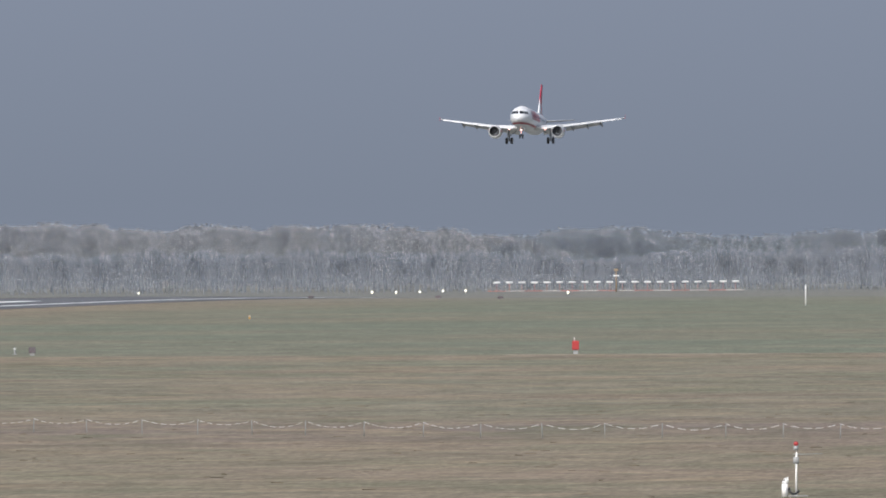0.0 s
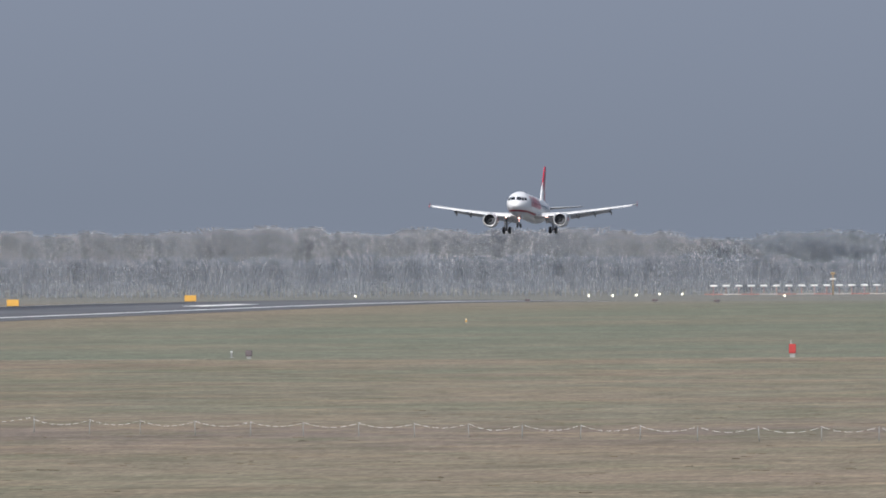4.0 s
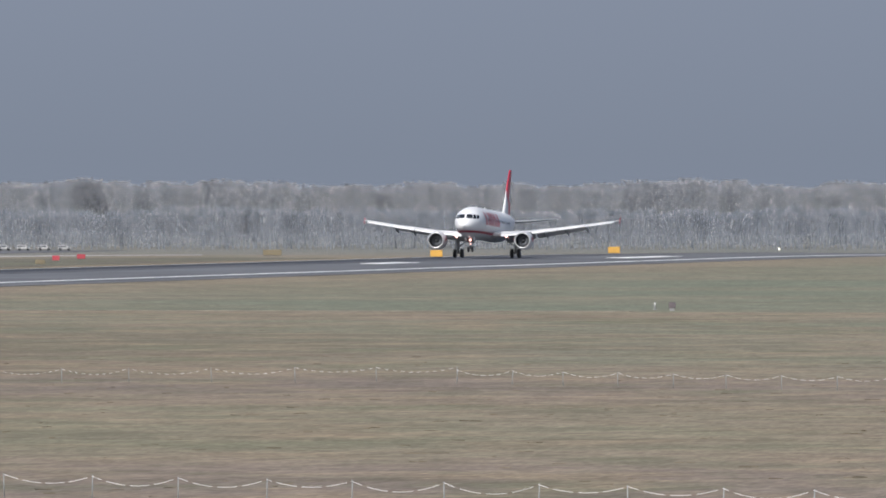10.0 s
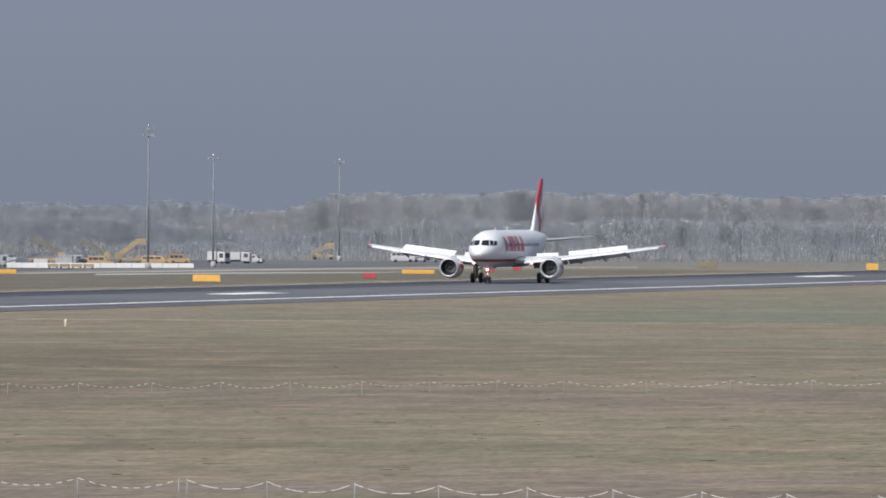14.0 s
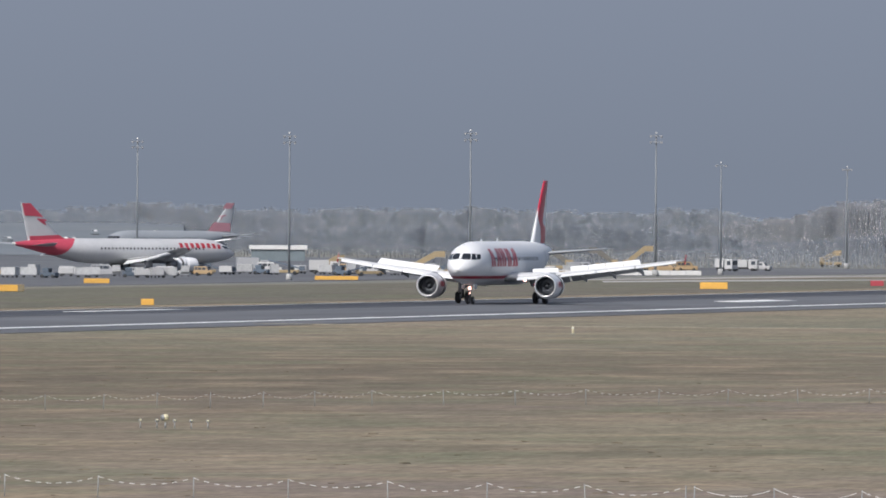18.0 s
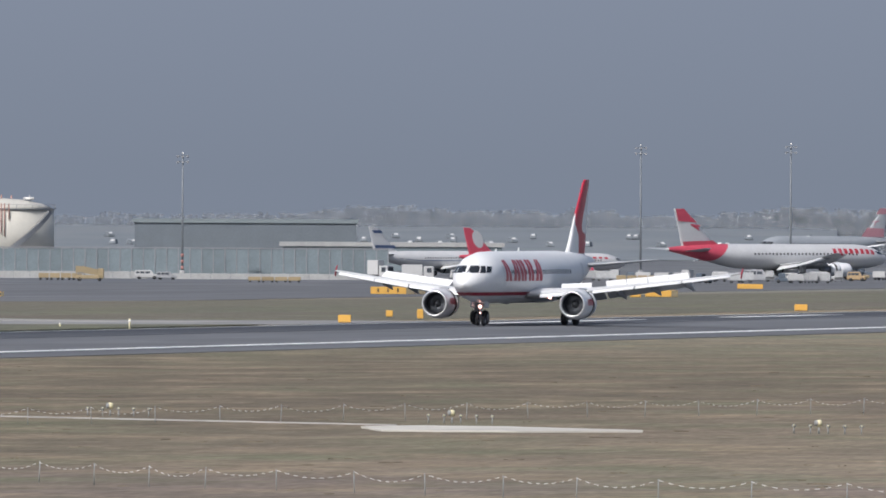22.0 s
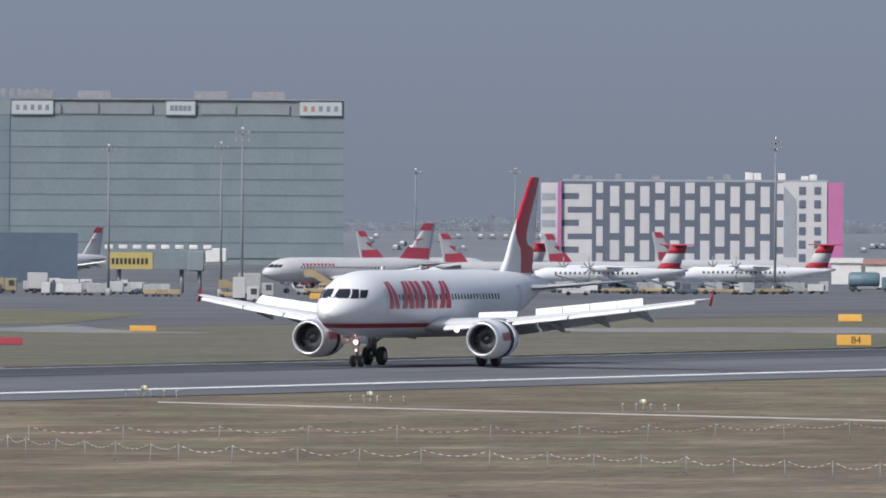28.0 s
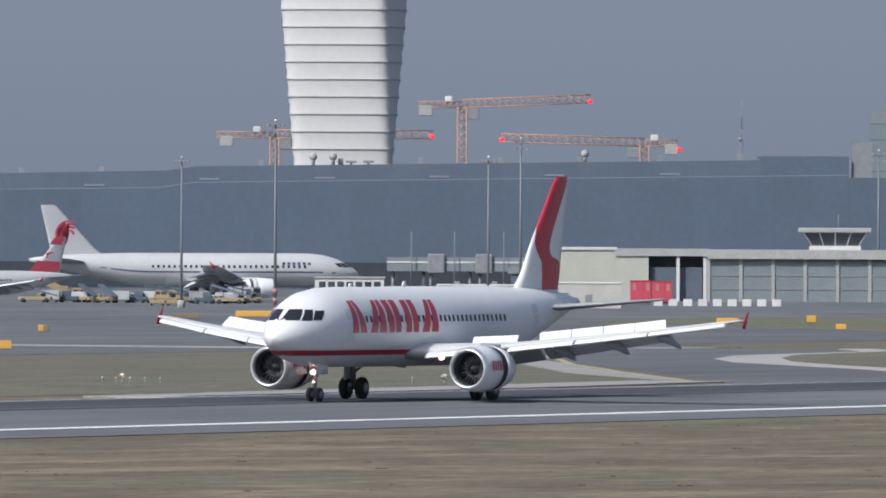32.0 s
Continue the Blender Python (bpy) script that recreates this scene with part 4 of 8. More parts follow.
# twigs and bark carry the distant haze in their base colours, pale and bluish
M_TWIGS = bark_mat("haze_tinted_twigs", (0.375, 0.408, 0.452), (0.395, 0.412, 0.438), 0.5, 0.67)
M_TWIGS_FAR = bark_mat("haze_tinted_far_woods", (0.330, 0.366, 0.412), (0.352, 0.372, 0.396), 0.5, 0.59)
M_TWIGS_RIDGE = bark_mat("haze_tinted_ridge_woods", (0.366, 0.392, 0.426), (0.400, 0.400, 0.412), 0.5, 0.56)
M_TWIGS_DARK = bark_mat("haze_tinted_dark_woods", (0.285, 0.322, 0.370), (0.310, 0.334, 0.364), 0.5, 0.6)
M_TRUNK = mat("haze_tinted_bark", (0.235, 0.255, 0.28), 0.9, vary=0.12, scale=0.3)


def wood(name, b0, b1, d0, d1, count, height, clumps, twig, trunk, label, seed, base_drop=0.0):
    """A belt of bare trees: each has a tapered trunk, limbs and a crown of many small clumps with gaps."""
    rnd = random.Random(seed)
    tv, tf, cv, cf = [], [], [], []

    def limb(p, q, r0, r1):
        n = len(tv)
        for c, r in ((p, r0), (q, r1)):
            for k in range(3):
                a = k * math.tau / 3
                tv.append((c[0] + r * math.cos(a), c[1] + r * math.sin(a), c[2]))
        for k in range(3):
            tf.append((n + k, n + (k + 1) % 3, n + 3 + (k + 1) % 3, n + 3 + k))

    for i in range(count):
        b = b0 + (b1 - b0) * (i + rnd.random()) / count
        d = d0 + (d1 - d0) * rnd.random()
        p = spot(b, d)
        h = height * (0.80 + 0.20 * rnd.random()) * (0.92 + 0.20 * noise.noise((b * 1.7, seed, 0)) + 0.07 * noise.noise((b * 9.0, seed, 3)))
        h *= 0.55 + 0.45 * smooth(min(abs(b - b0), abs(b - b1)) / 0.7)
        z0 = p.z - base_drop
        limb((p.x, p.y, z0), (p.x + rnd.uniform(-0.5, 0.5), p.y, z0 + h * 0.75), 0.10 + 0.009 * h, 0.04)
        for k in range(4):
            u, a = rnd.uniform(0.35, 0.7), rnd.random() * math.tau
            limb((p.x, p.y, z0 + h * u), (p.x + math.cos(a) * h * 0.16, p.y + math.sin(a) * h * 0.16, z0 + h * (u + 0.2)), 0.06, 0.02)
        w = h * rnd.uniform(0.2, 0.34)
        low = rnd.choice((0.05, 0.15, 0.3))
        for k in range(clumps):
            # a slender spray of twigs, a little wider in the middle, leaning up and out
            u = rnd.random() ** 0.85
            a, r = rnd.random() * math.tau, w * math.sqrt(rnd.random()) * (1.1 - 0.8 * abs(u - 0.35))
            c = Vector((p.x + r * math.cos(a), p.y + r * math.sin(a), z0 + h * (low + (0.9 - low) * u)))
            ln, wd = rnd.uniform(0.03, 0.06) * h, rnd.uniform(0.18, 0.32) * h / 12
            lean = Vector((math.cos(a) * rnd.uniform(0.2, 1.6), math.sin(a) * rnd.uniform(0.2, 1.6), 1.0)) * ln
            # sprays turn their flat side to the sun
            side = lean.cross(sun_way + Vector((rnd.uniform(-0.5, 0.5), rnd.uniform(-0.5, 0.5), rnd.uniform(-0.5, 0.5)))).normalized() * wd
            n = len(cv)
            mid = c + lean * 0.5
            cv += [tuple(c - lean * 0.4), tuple(mid + side), tuple(c + lean), tuple(mid - side)]
            cf.append((n, n + 1, n + 2, n + 3))
    me = bpy.data.meshes.new(name)
    off = len(tv)
    me.from_pydata(tv + cv, [], tf + [tuple(k + off for k in f) for f in cf])
    me.materials.append(trunk)
    me.materials.append(twig)
    me.polygons.foreach_set("material_index", [0] * len(tf) + [1] * len(cf))
    tagged(new(name, me), label, "trees", kind="stuff")


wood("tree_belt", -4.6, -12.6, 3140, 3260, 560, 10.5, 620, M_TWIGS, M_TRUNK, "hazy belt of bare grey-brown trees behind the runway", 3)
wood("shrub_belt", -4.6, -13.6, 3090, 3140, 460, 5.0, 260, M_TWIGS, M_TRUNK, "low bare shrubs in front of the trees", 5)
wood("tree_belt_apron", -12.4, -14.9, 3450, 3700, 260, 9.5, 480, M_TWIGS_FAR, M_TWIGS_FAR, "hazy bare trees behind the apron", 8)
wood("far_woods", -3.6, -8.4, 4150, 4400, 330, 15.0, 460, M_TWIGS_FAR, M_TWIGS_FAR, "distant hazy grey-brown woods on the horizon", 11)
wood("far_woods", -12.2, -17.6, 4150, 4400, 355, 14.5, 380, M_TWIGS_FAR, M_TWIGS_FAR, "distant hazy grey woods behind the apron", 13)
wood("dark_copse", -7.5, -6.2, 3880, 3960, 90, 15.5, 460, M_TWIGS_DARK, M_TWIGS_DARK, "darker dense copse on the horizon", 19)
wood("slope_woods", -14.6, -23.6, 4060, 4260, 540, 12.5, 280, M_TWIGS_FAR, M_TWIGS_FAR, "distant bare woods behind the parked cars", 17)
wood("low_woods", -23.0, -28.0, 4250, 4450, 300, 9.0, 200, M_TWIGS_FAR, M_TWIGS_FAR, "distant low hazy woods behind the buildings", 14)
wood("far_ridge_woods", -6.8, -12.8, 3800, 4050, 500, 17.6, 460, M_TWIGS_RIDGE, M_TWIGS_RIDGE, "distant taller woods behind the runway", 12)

# ---- things in the grass ----
M_POST = mat("grey_fence_post", (0.34, 0.35, 0.35), 0.6, 0.3, vary=0.15, scale=2)
M_ROPE_W = mat("white_plastic_chain", (0.82, 0.80, 0.78), 0.5, vary=0.08, scale=3)
M_ROPE_R = mat("faded_red_plastic_chain", (0.24, 0.17, 0.13), 0.6, vary=0.1, scale=3)
M_YELLOW = mat("yellow_sign_face", (0.66, 0.38, 0.08), 0.5, vary=0.06, scale=1, each=0.12)
M_SIGN_RED = mat("red_sign_face", (0.40, 0.06, 0.08), 0.5, vary=0.08, scale=1, each=0.15)
M_SIGN_BACK = mat("weathered_sign_back", (0.20, 0.17, 0.11), 0.7, vary=0.15, scale=1)
M_CREAM = mat("cream_post_plastic", (0.72, 0.66, 0.44), 0.5, vary=0.08, scale=2)
M_WALL_TINT = mat("weathered_white_rail", (0.50, 0.47, 0.44), 0.6, vary=0.1, scale=1)
M_PALE_RED = mat("faded_red_frame", (0.42, 0.20, 0.18), 0.6, vary=0.1, scale=1)
M_BLACK = mat("black_paint", (0.03, 0.03, 0.032), 0.5, vary=0.2, scale=2)
M_RED_BOX = mat("red_cabinet_paint", (0.42, 0.05, 0.05), 0.45, vary=0.08, scale=2)
M_GREY_BOX = mat("dark_grey_cabinet", (0.13, 0.11, 0.12), 0.6, vary=0.1, scale=2)
M_WHITE_PLAIN = mat("white_painted_metal", (0.80, 0.80, 0.79), 0.45, vary=0.06, scale=1, each=0.06)
M_ORANGE = mat("orange_machine_paint", (0.36, 0.255, 0.14), 0.5, vary=0.08, scale=1, each=0.15)


def rope_fence(points, spacing, tall, label, link=0.21, gaps=(), thick=0.0095, every=2, fan=None):
    """Posts with a sagging red and white chain from post to post."""
    fence = thing("rope_fence", Matrix.Identity(4), label, "fence")
    me_post = shared("fence_post_%d" % round(tall * 100), lambda: tb((0, 0, -0.05), (0, 0, tall), 0.022, 0.02, 6), M_POST)
    pts = [Vector((x, y, gz(x, y))) for x, y in points]
    posts, carry = [], 0.0
    if fan:
        # posts along a bow: bearing and distance of its ends and bends, even steps of bearing
        for (b0, d0), (b1, d1) in zip(fan, fan[1:]):
            n = max(1, round(abs(b1 - b0) / spacing))
            posts += [spot(b0 + (b1 - b0) * k / n, d0 + (d1 - d0) * k / n) for k in range(n)]
        posts.append(spot(*fan[-1]))
    for a, b in zip(pts, pts[1:]):
        ln = (b - a).length
        u = carry
        while u < ln:
            posts.append(a.lerp(b, u / ln))
            u += spacing
        carry = u - ln
    rnd = random.Random(len(posts))
    real = [p + Vector((rnd.uniform(-0.1, 0.1), rnd.uniform(-0.1, 0.1), 0)) for p in posts]
    for p in real:
        sub("post", me_post, fence, pose(p.x, p.y, p.z, rnd.uniform(-3, 3), rnd.uniform(-3, 3), 0))
    white, red = bmesh.new(), bmesh.new()
    for k, (a, b) in enumerate(zip(real, real[1:])):
        if k in gaps:
            continue
        n = max(4, int((b - a).length / link))
        sag = tall * rnd.uniform(0.28, 0.42)
        q = [a.lerp(b, i / n) + Vector((0, 0, tall * 0.95 - sag * 4 * (i / n) * (1 - i / n))) for i in range(n + 1)]
        for i in range(n):
            tube(white if i % every else red, q[i], q[i + 1], thick if i % every else thick * 0.6, None, 4, False)
    tagged(part("white_chain", white, M_ROPE_W, fence, "white links of the sagging chain"), kind="stuff")
    tagged(part("red_chain", red, M_ROPE_R, fence, "faded red links of the sagging chain"), kind="stuff")


rope_fence([], 0.234, 0.74, "rope fence of grey posts and white chain in the grass", every=3, fan=((-4.2, 668), (-6.29, 680), (-7.27, 686), (-7.98, 697), (-8.88, 708), (-9.96, 726)))
rope_fence([(-127, 723), (-143, 715), (-172, 682), (-185, 650), (-205, 606), (-217, 577), (-236, 556)], 4.4, 0.78, "rope fence of wide-set posts and thin chain")
rope_fence([(-52, 428), (-81, 446), (-105, 461)], 3.9, 0.78, "rope fence of thin posts with a pale chain", thick=0.010, every=5)
rope_fence([(-105.2, 461.1), (-131, 469), (-151, 481), (-166, 494)], 3.9, 0.78, "rope fence of thin posts with red and white chain")
rope_fence([(-168.5, 496), (-196, 516), (-213, 522), (-225, 534), (-235, 548)], 3.3, 0.74, "rope fence with red and white chain beside the track")


def grass_tufts():
    """Taller tufts of dead and green grass, scattered over the near field."""
    rnd = random.Random(77)
    vs, fs = [], []
    for i in range(1100):
        y = 410 + 420 * rnd.random() ** 1.15
        x = -y * math.tan(radians(rnd.uniform(4.0, 29.0)))
        if not -282 < x < -20:
            continue
        z = gz(x, y)
        w, h = rnd.uniform(0.12, 0.6), rnd.uniform(0.015, 0.04)
        if rnd.random() < 0.06:
            w, h = w * 2.2, h * 1.2
        for k in range(3):
            a = rnd.uniform(-0.9, 0.9)
            cx, cy = x + rnd.uniform(-0.5, 0.5) * w, y + rnd.uniform(-0.6, 0.6)
            dx, dy = math.cos(a) * w / 2, math.sin(a) * w / 2
            n = len(vs)
            lean = rnd.uniform(-0.3, 0.3) * w
            vs += [(cx - dx, cy - dy, z - 0.01), (cx + dx, cy + dy, z - 0.01), (cx + dx * 0.6 + lean, cy + dy * 0.6, z + h * rnd.uniform(0.6, 1)), (cx - dx * 0.5 + lean, cy - dy * 0.5, z + h)]
            fs.append((n, n + 1, n + 2, n + 3))
    me = bpy.data.meshes.new("grass_tufts")
    me.from_pydata(vs, [], fs)
    me.materials.append(bark_mat("tuft_blades", (0.21, 0.18, 0.13), (0.29, 0.245, 0.18), 0.4))
    tagged(new("grass_tufts", me), "tufts of dead and green grass in the near field", "grass", kind="stuff")


grass_tufts()


def field_lamp(m, yellow):
    if yellow:
        t = thing("flasher_lamp", m, "yellow and white approach flasher lamp on a short leg", "lamp", "approach lamps in the grass")
        part("leg", tb((0, 0, 0), (0, 0, 0.28), 0.05, 0.04, 8), M_POST, t)
        bm = spin([(-0.12, 0.04), (-0.09, 0.14), (0.02, 0.16), (0.10, 0.14), (0.10, 0.10)], 14)
        bm.transform(Matrix.Translation((0, 0, 0.48)) @ Matrix.Rotation(radians(-50), 4, "Z"))
        part("housing", bm, M_CREAM, t)
        bm = tb((-0.10, -0.10, 0), (-0.06, -0.06, 0), 0.14, 0.14, 12)
        bm.transform(Matrix.Translation((-0.02, -0.02, 0.48)))
        part("lens", bm, M_POST, t)
    else:
        t = thing("approach_lamp", m, "small grey approach lamp on a short leg", "lamp", "approach lamps in the grass")
        part("leg", tb((0, 0, 0), (0, 0, 0.26), 0.035, 0.03, 6), M_POST, t)
        part("head", ball((0, 0, 0.34), 0.085, 10), M_POST, t)
        part("lens", ball((0.02, -0.05, 0.36), 0.045, 8), M_CREAM, t)
    return t


lamp_a, lamp_b = None, None
for x0, y0 in ((-286.4, 695.9), (-268.4, 683.0), (-246.6, 665.0), (-226.5, 652.5), (-206.2, 640.5), (-185.8, 628.9), (-163.2, 610.3)):
    for j, off in enumerate((-1.35, -0.45, 0.0, 0.5, 1.4, 2.3)):
        p = Vector((x0 + off * 0.95, y0 - off * 0.35, 0))
        m = pose(p.x, p.y, gz(p.x, p.y))
        if j == 2:
            lamp_b = copy_thing(lamp_b, m) if lamp_b else field_lamp(m, True)
        else:
            lamp_a = copy_thing(lamp_a, m) if lamp_a else field_lamp(m, False)
for b, d, big in ((-25.72, 850, False), (-25.57, 834, False), (-25.297, 837, False), (-25.167, 834, True), (-25.06, 831, False)):
    copy_thing(lamp_b if big else lamp_a, facing(b, d))
for x0, y0 in ((-371, 745), (-392, 760)):
    for j, off in enumerate((-1.6, -0.5, 0.0, 0.6, 1.8, 3.0)):
        m = pose(x0 + off, y0 - off * 0.35, gz(x0 + off, y0))
        copy_thing(lamp_b if j == 2 else lamp_a, m)


def sensor_pole():
    t = thing("sensor_pole", facing(-5.999, 534), "white sensor mast with a red lamp on top", "weather mast")
    part("pole", tb((0, 0, 0), (0.02, 0, 1.75), 0.045, 0.035, 8), M_WHITE_PLAIN, t)
    part("cross_arm", tb((-0.1, 0, 1.6), (1.0, 0, 1.62), 0.018, None, 6), M_POST, t)
    part("lamp_cage", tb((0, 0, 1.75), (0, 0, 1.92), 0.10, 0.09, 10), M_POST, t)
    part("red_lamp", ball((0, 0, 2.0), 0.10, 10), M_RED_BOX, t, "red obstruction lamp")
    part("junction_box", bx(-0.11, 0.11, -0.08, 0.08, 1.25, 1.5, 0.02), M_POST, t)
    part("foot", bx(-0.3, 0.45, -0.2, 0.2, 0, 0.05, 0.02), M_POST, t)


def bent_pipe():
    t = thing("bent_pipe", facing(-6.045, 534), "white bent vent pipe standing in the grass", "pipe")
    bm = bmesh.new()
    pts = [Vector((0, 0, 0))] + [Vector((0, 0, 0.5))] + [Vector((0.14 - 0.14 * math.cos(a), 0, 0.5 + 0.14 * math.sin(a))) for a in (0.6, 1.2, 1.57)]
    for a, b in zip(pts, pts[1:]):
        tube(bm, a, b, 0.12, None, 10)
    part("pipe", bm, M_WHITE_PLAIN, t)
    bm = bmesh.new()
    pts = [Vector((0.35 + 0.2 * math.sin(a), -0.05, 0.3 - 0.2 * math.cos(a))) for a in (-1.8, -1.2, -0.6, 0, 0.6, 1.2)]
    for a, b in zip(pts, pts[1:]):
        tube(bm, a, b, 0.05, None, 8)
    part("hose", bm, M_BLACK, t, "black curved hose")


sensor_pole()
bent_pipe()


def cabinet(bearing, d, w, h, material, name, label, category="cabinet"):
    t = thing(name, facing(bearing, d), label, category)
    part("body", bx(-w / 2, w / 2, -w / 2, w / 2, h * 0.3, h, 0.04), material, t, flat=True)
    part("plinth", bx(-w * 0.35, w * 0.35, -w * 0.35, w * 0.35, 0, h * 0.3), M_POST, t, flat=True)
    part("door", bx(-w * 0.42, w * 0.42, -w / 2 - 0.015, -w / 2, h * 0.36, h * 0.93), material, t, flat=True)
    return t


cb = cabinet(-6.89, 1126, 0.56, 1.05, M_RED_BOX, "red_cabinet", "red airfield cabinet on a pale base")
part("mast_rod", tb((-0.1, 0, 1.05), (-0.1, 0, 1.32), 0.03, None, 6), M_WHITE_PLAIN, cb)
cabinet(-9.094, 1138, 0.55, 0.68, M_GREY_BOX, "grey_cabinet", "small dark airfield cabinet in the grass")


def marker_post(bearing, d, h, material, label, w=0.07):
    t = thing("marker_post", facing(bearing, d), label, "post", "marker posts")
    part("post", tb((0, 0, 0), (0, 0, h), w, w * 0.85, 8), material, t)
    part("band", tb((0, 0, h * 0.72), (0, 0, h * 0.86), w * 1.15, None, 8), M_WHITE_PLAIN, t)
    part("foot", tb((0, 0, 0), (0, 0, 0.05), w * 2, w * 1.8, 8), M_POST, t)


for b, d, h, m, lb in ((-9.164, 1148, 0.6, M_POST, "short white marker post in the grass"), (-8.212, 1560, 0.48, M_YELLOW, "small yellow marker post in the grass"),
                       (-13.32, 1082, 0.6, M_CREAM, "cream reflector post in the grass"),
                       (-17.768, 1106, 0.9, M_CREAM, "cream marker post beyond the runway"), (-18.05, 1130, 0.4, M_CREAM, "short cream marker post by the exit"),
                       (-5.956, 1768, 2.6, M_WHITE_PLAIN, "tall white pole in the far grass")):
    marker_post(b, d, h, m, lb, 0.09 if d > 1000 else 0.06)


# ---- airfield signs ----
def sign(bearing, d, w, h, face, label, turn=0.0, bars=0, split=0.0, words="", group="airfield signs"):
    t = thing("airfield_sign", facing(bearing, d, turn), label, "sign", group)
    part("panel", bx(-w / 2, w / 2, -0.16, 0.16, 0.14 * h, h, 0.05), face, t, flat=True)
    n = max(2, round(w / 1.2) + 1)
    for i in range(n):
        x = -w * 0.42 + w * 0.84 * i / (n - 1)
        part("leg", tb((x, 0, 0), (x, 0, 0.2 * h), 0.05, None, 6), M_POST, t)
    if split:
        part("black_panel", bx(w * (0.5 - split), w / 2 - 0.03, -0.18, 0.18, 0.16 * h, h * 0.98, 0.03), M_SIGN_BACK, t, "dark end panel of the sign", flat=True)
    for i in range(bars):
        x = -w * 0.36 + w * 0.72 * i / max(1, bars - 1)
        part("letter_bar", bx(x - 0.12, x + 0.12, -0.175, -0.16, 0.36 * h, 0.8 * h), M_BLACK, t, "black bar of the sign's writing", flat=True)
    if words:
        cu = bpy.data.curves.new("writing", "FONT")
        cu.body, cu.size, cu.align_x, cu.extrude = words, h * 0.78, "CENTER", 0.004
        ob = new("writing", cu)
        ob.data.materials.append(M_BLACK)
        ob.parent = t
        ob.matrix_basis = pose(0.05 * w, -0.17, 0.33 * h, 90, 0, 0)
        tagged(ob, "black sign lettering")
    return t


YS, RS, BS = "yellow airfield guidance sign beside the taxiway", "red airfield sign in the grass", "weathered back of an airfield sign"
for row in ((-9.33, 2032, 1.7, 1.06, M_YELLOW, YS), (-10.05, 1905, 1.65, 1.06, M_YELLOW, YS), (-10.716, 1976, 2.6, 0.95, M_SIGN_BACK, BS),
            (-11.593, 1852, 0.96, 0.74, M_SIGN_RED, RS), (-11.491, 1900, 1.15, 0.7, M_SIGN_RED, RS), (-12.088, 1700, 1.6, 0.75, M_SIGN_RED, RS),
            (-11.891, 1802, 4.18, 0.62, M_YELLOW, YS), (-11.657, 1770, 1.27, 0.64, M_SIGN_BACK, BS), (-12.75, 1618, 3.17, 0.91, M_YELLOW, YS),
            (-15.253, 2352, 4.3, 0.94, M_YELLOW, YS), (-15.717, 1618, 1.23, 0.65, M_YELLOW, YS), (-16.715, 1242, 0.6, 0.65, M_YELLOW, YS),
            (-16.59, 1220, 0.55, 0.93, M_YELLOW, YS), (-18.923, 1986, 2.6, 0.95, M_YELLOW, YS), (-18.826, 1986, 3.75, 0.95, M_YELLOW, YS), (-18.695, 1988, 1.6, 1.0, M_YELLOW, YS),
            (-18.915, 1255, 2.1, 0.5, M_SIGN_RED, RS), (-19.51, 1552, 2.6, 0.93, M_YELLOW, YS), (-19.221, 1110, 0.93, 0.6, M_SIGN_BACK, BS),
            (-21.695, 1242, 1.79, 0.75, M_YELLOW, YS), (-21.448, 1216, 1.2, 0.73, M_SIGN_RED, RS), (-21.668, 2176, 2.6, 1.04, M_YELLOW, YS), (-21.487, 2122, 3.5, 1.0, M_YELLOW, YS),
            (-21.264, 2024, 2.6, 0.9, M_YELLOW, YS), (-21.872, 1922, 1.38, 0.85, M_SIGN_BACK, BS), (-23.078, 2142, 2.4, 0.94, M_YELLOW, YS),
            (-22.938, 1040, 2.58, 0.64, M_SIGN_RED, RS), (-22.377, 1536, 2.9, 0.76, M_YELLOW, YS), (-25.826, 1466, 4.0, 0.94, M_SIGN_RED, RS),
            (-25.919, 1922, 6.5, 0.95, M_YELLOW, YS), (-26.22, 1898, 3.9, 0.68, M_SIGN_BACK, BS), (-26.949, 1472, 1.3, 1.0, M_YELLOW, YS), (-23.68, 1864, 1.3, 1.1, M_YELLOW, YS),
            (-24.02, 1850, 2.9, 0.8, M_YELLOW, YS), (-23.56, 1760, 1.3, 0.8, M_YELLOW, YS), (-13.587, 1948, 4.6, 0.7, M_YELLOW, YS), (-14.28, 2472, 7.6, 0.8, M_YELLOW, YS)):
    sign(*row)
for row in ((-15.046, 1336, 1.23, 0.7, M_YELLOW, YS), (-16.897, 1178, 1.08, 0.75, M_YELLOW, YS)):
    sign(*row)
sign(-19.493, 1040, 2.58, 0.92, M_YELLOW, "yellow runway exit sign reading B4", words="B4", bars=0)
sign(-15.612, 1604, 3.66, 0.9, M_YELLOW, "long yellow guidance sign with a dark end panel", bars=0, split=0.2)
sign(-16.681, 2174, 8.4, 1.3, M_YELLOW, "long yellow guidance sign with a dark middle panel", bars=5, split=0.35)
sign(-18.334, 2114, 4.1, 0.85, M_YELLOW, "yellow guidance sign with unreadable black writing", bars=5, split=0.12)
sign(-21.373, 1196, 1.77, 0.72, M_YELLOW, "yellow guidance sign with black writing", bars=3)
sign(-23.2, 1698, 2.38, 0.95, M_YELLOW, "yellow guidance sign with a dark end panel", bars=2, split=0.3)
sign(-25.717, 1274, 4.94, 0.9, M_YELLOW, "three-panel yellow and black guidance sign", bars=6)
sign(-25.493, 2010, 4.2, 1.1, M_YELLOW, "yellow guidance sign in front of the low annex", bars=4)
sign(-26.793, 1686, 1.35, 0.88, M_YELLOW, "yellow guidance sign with a dark end panel", split=0.55)

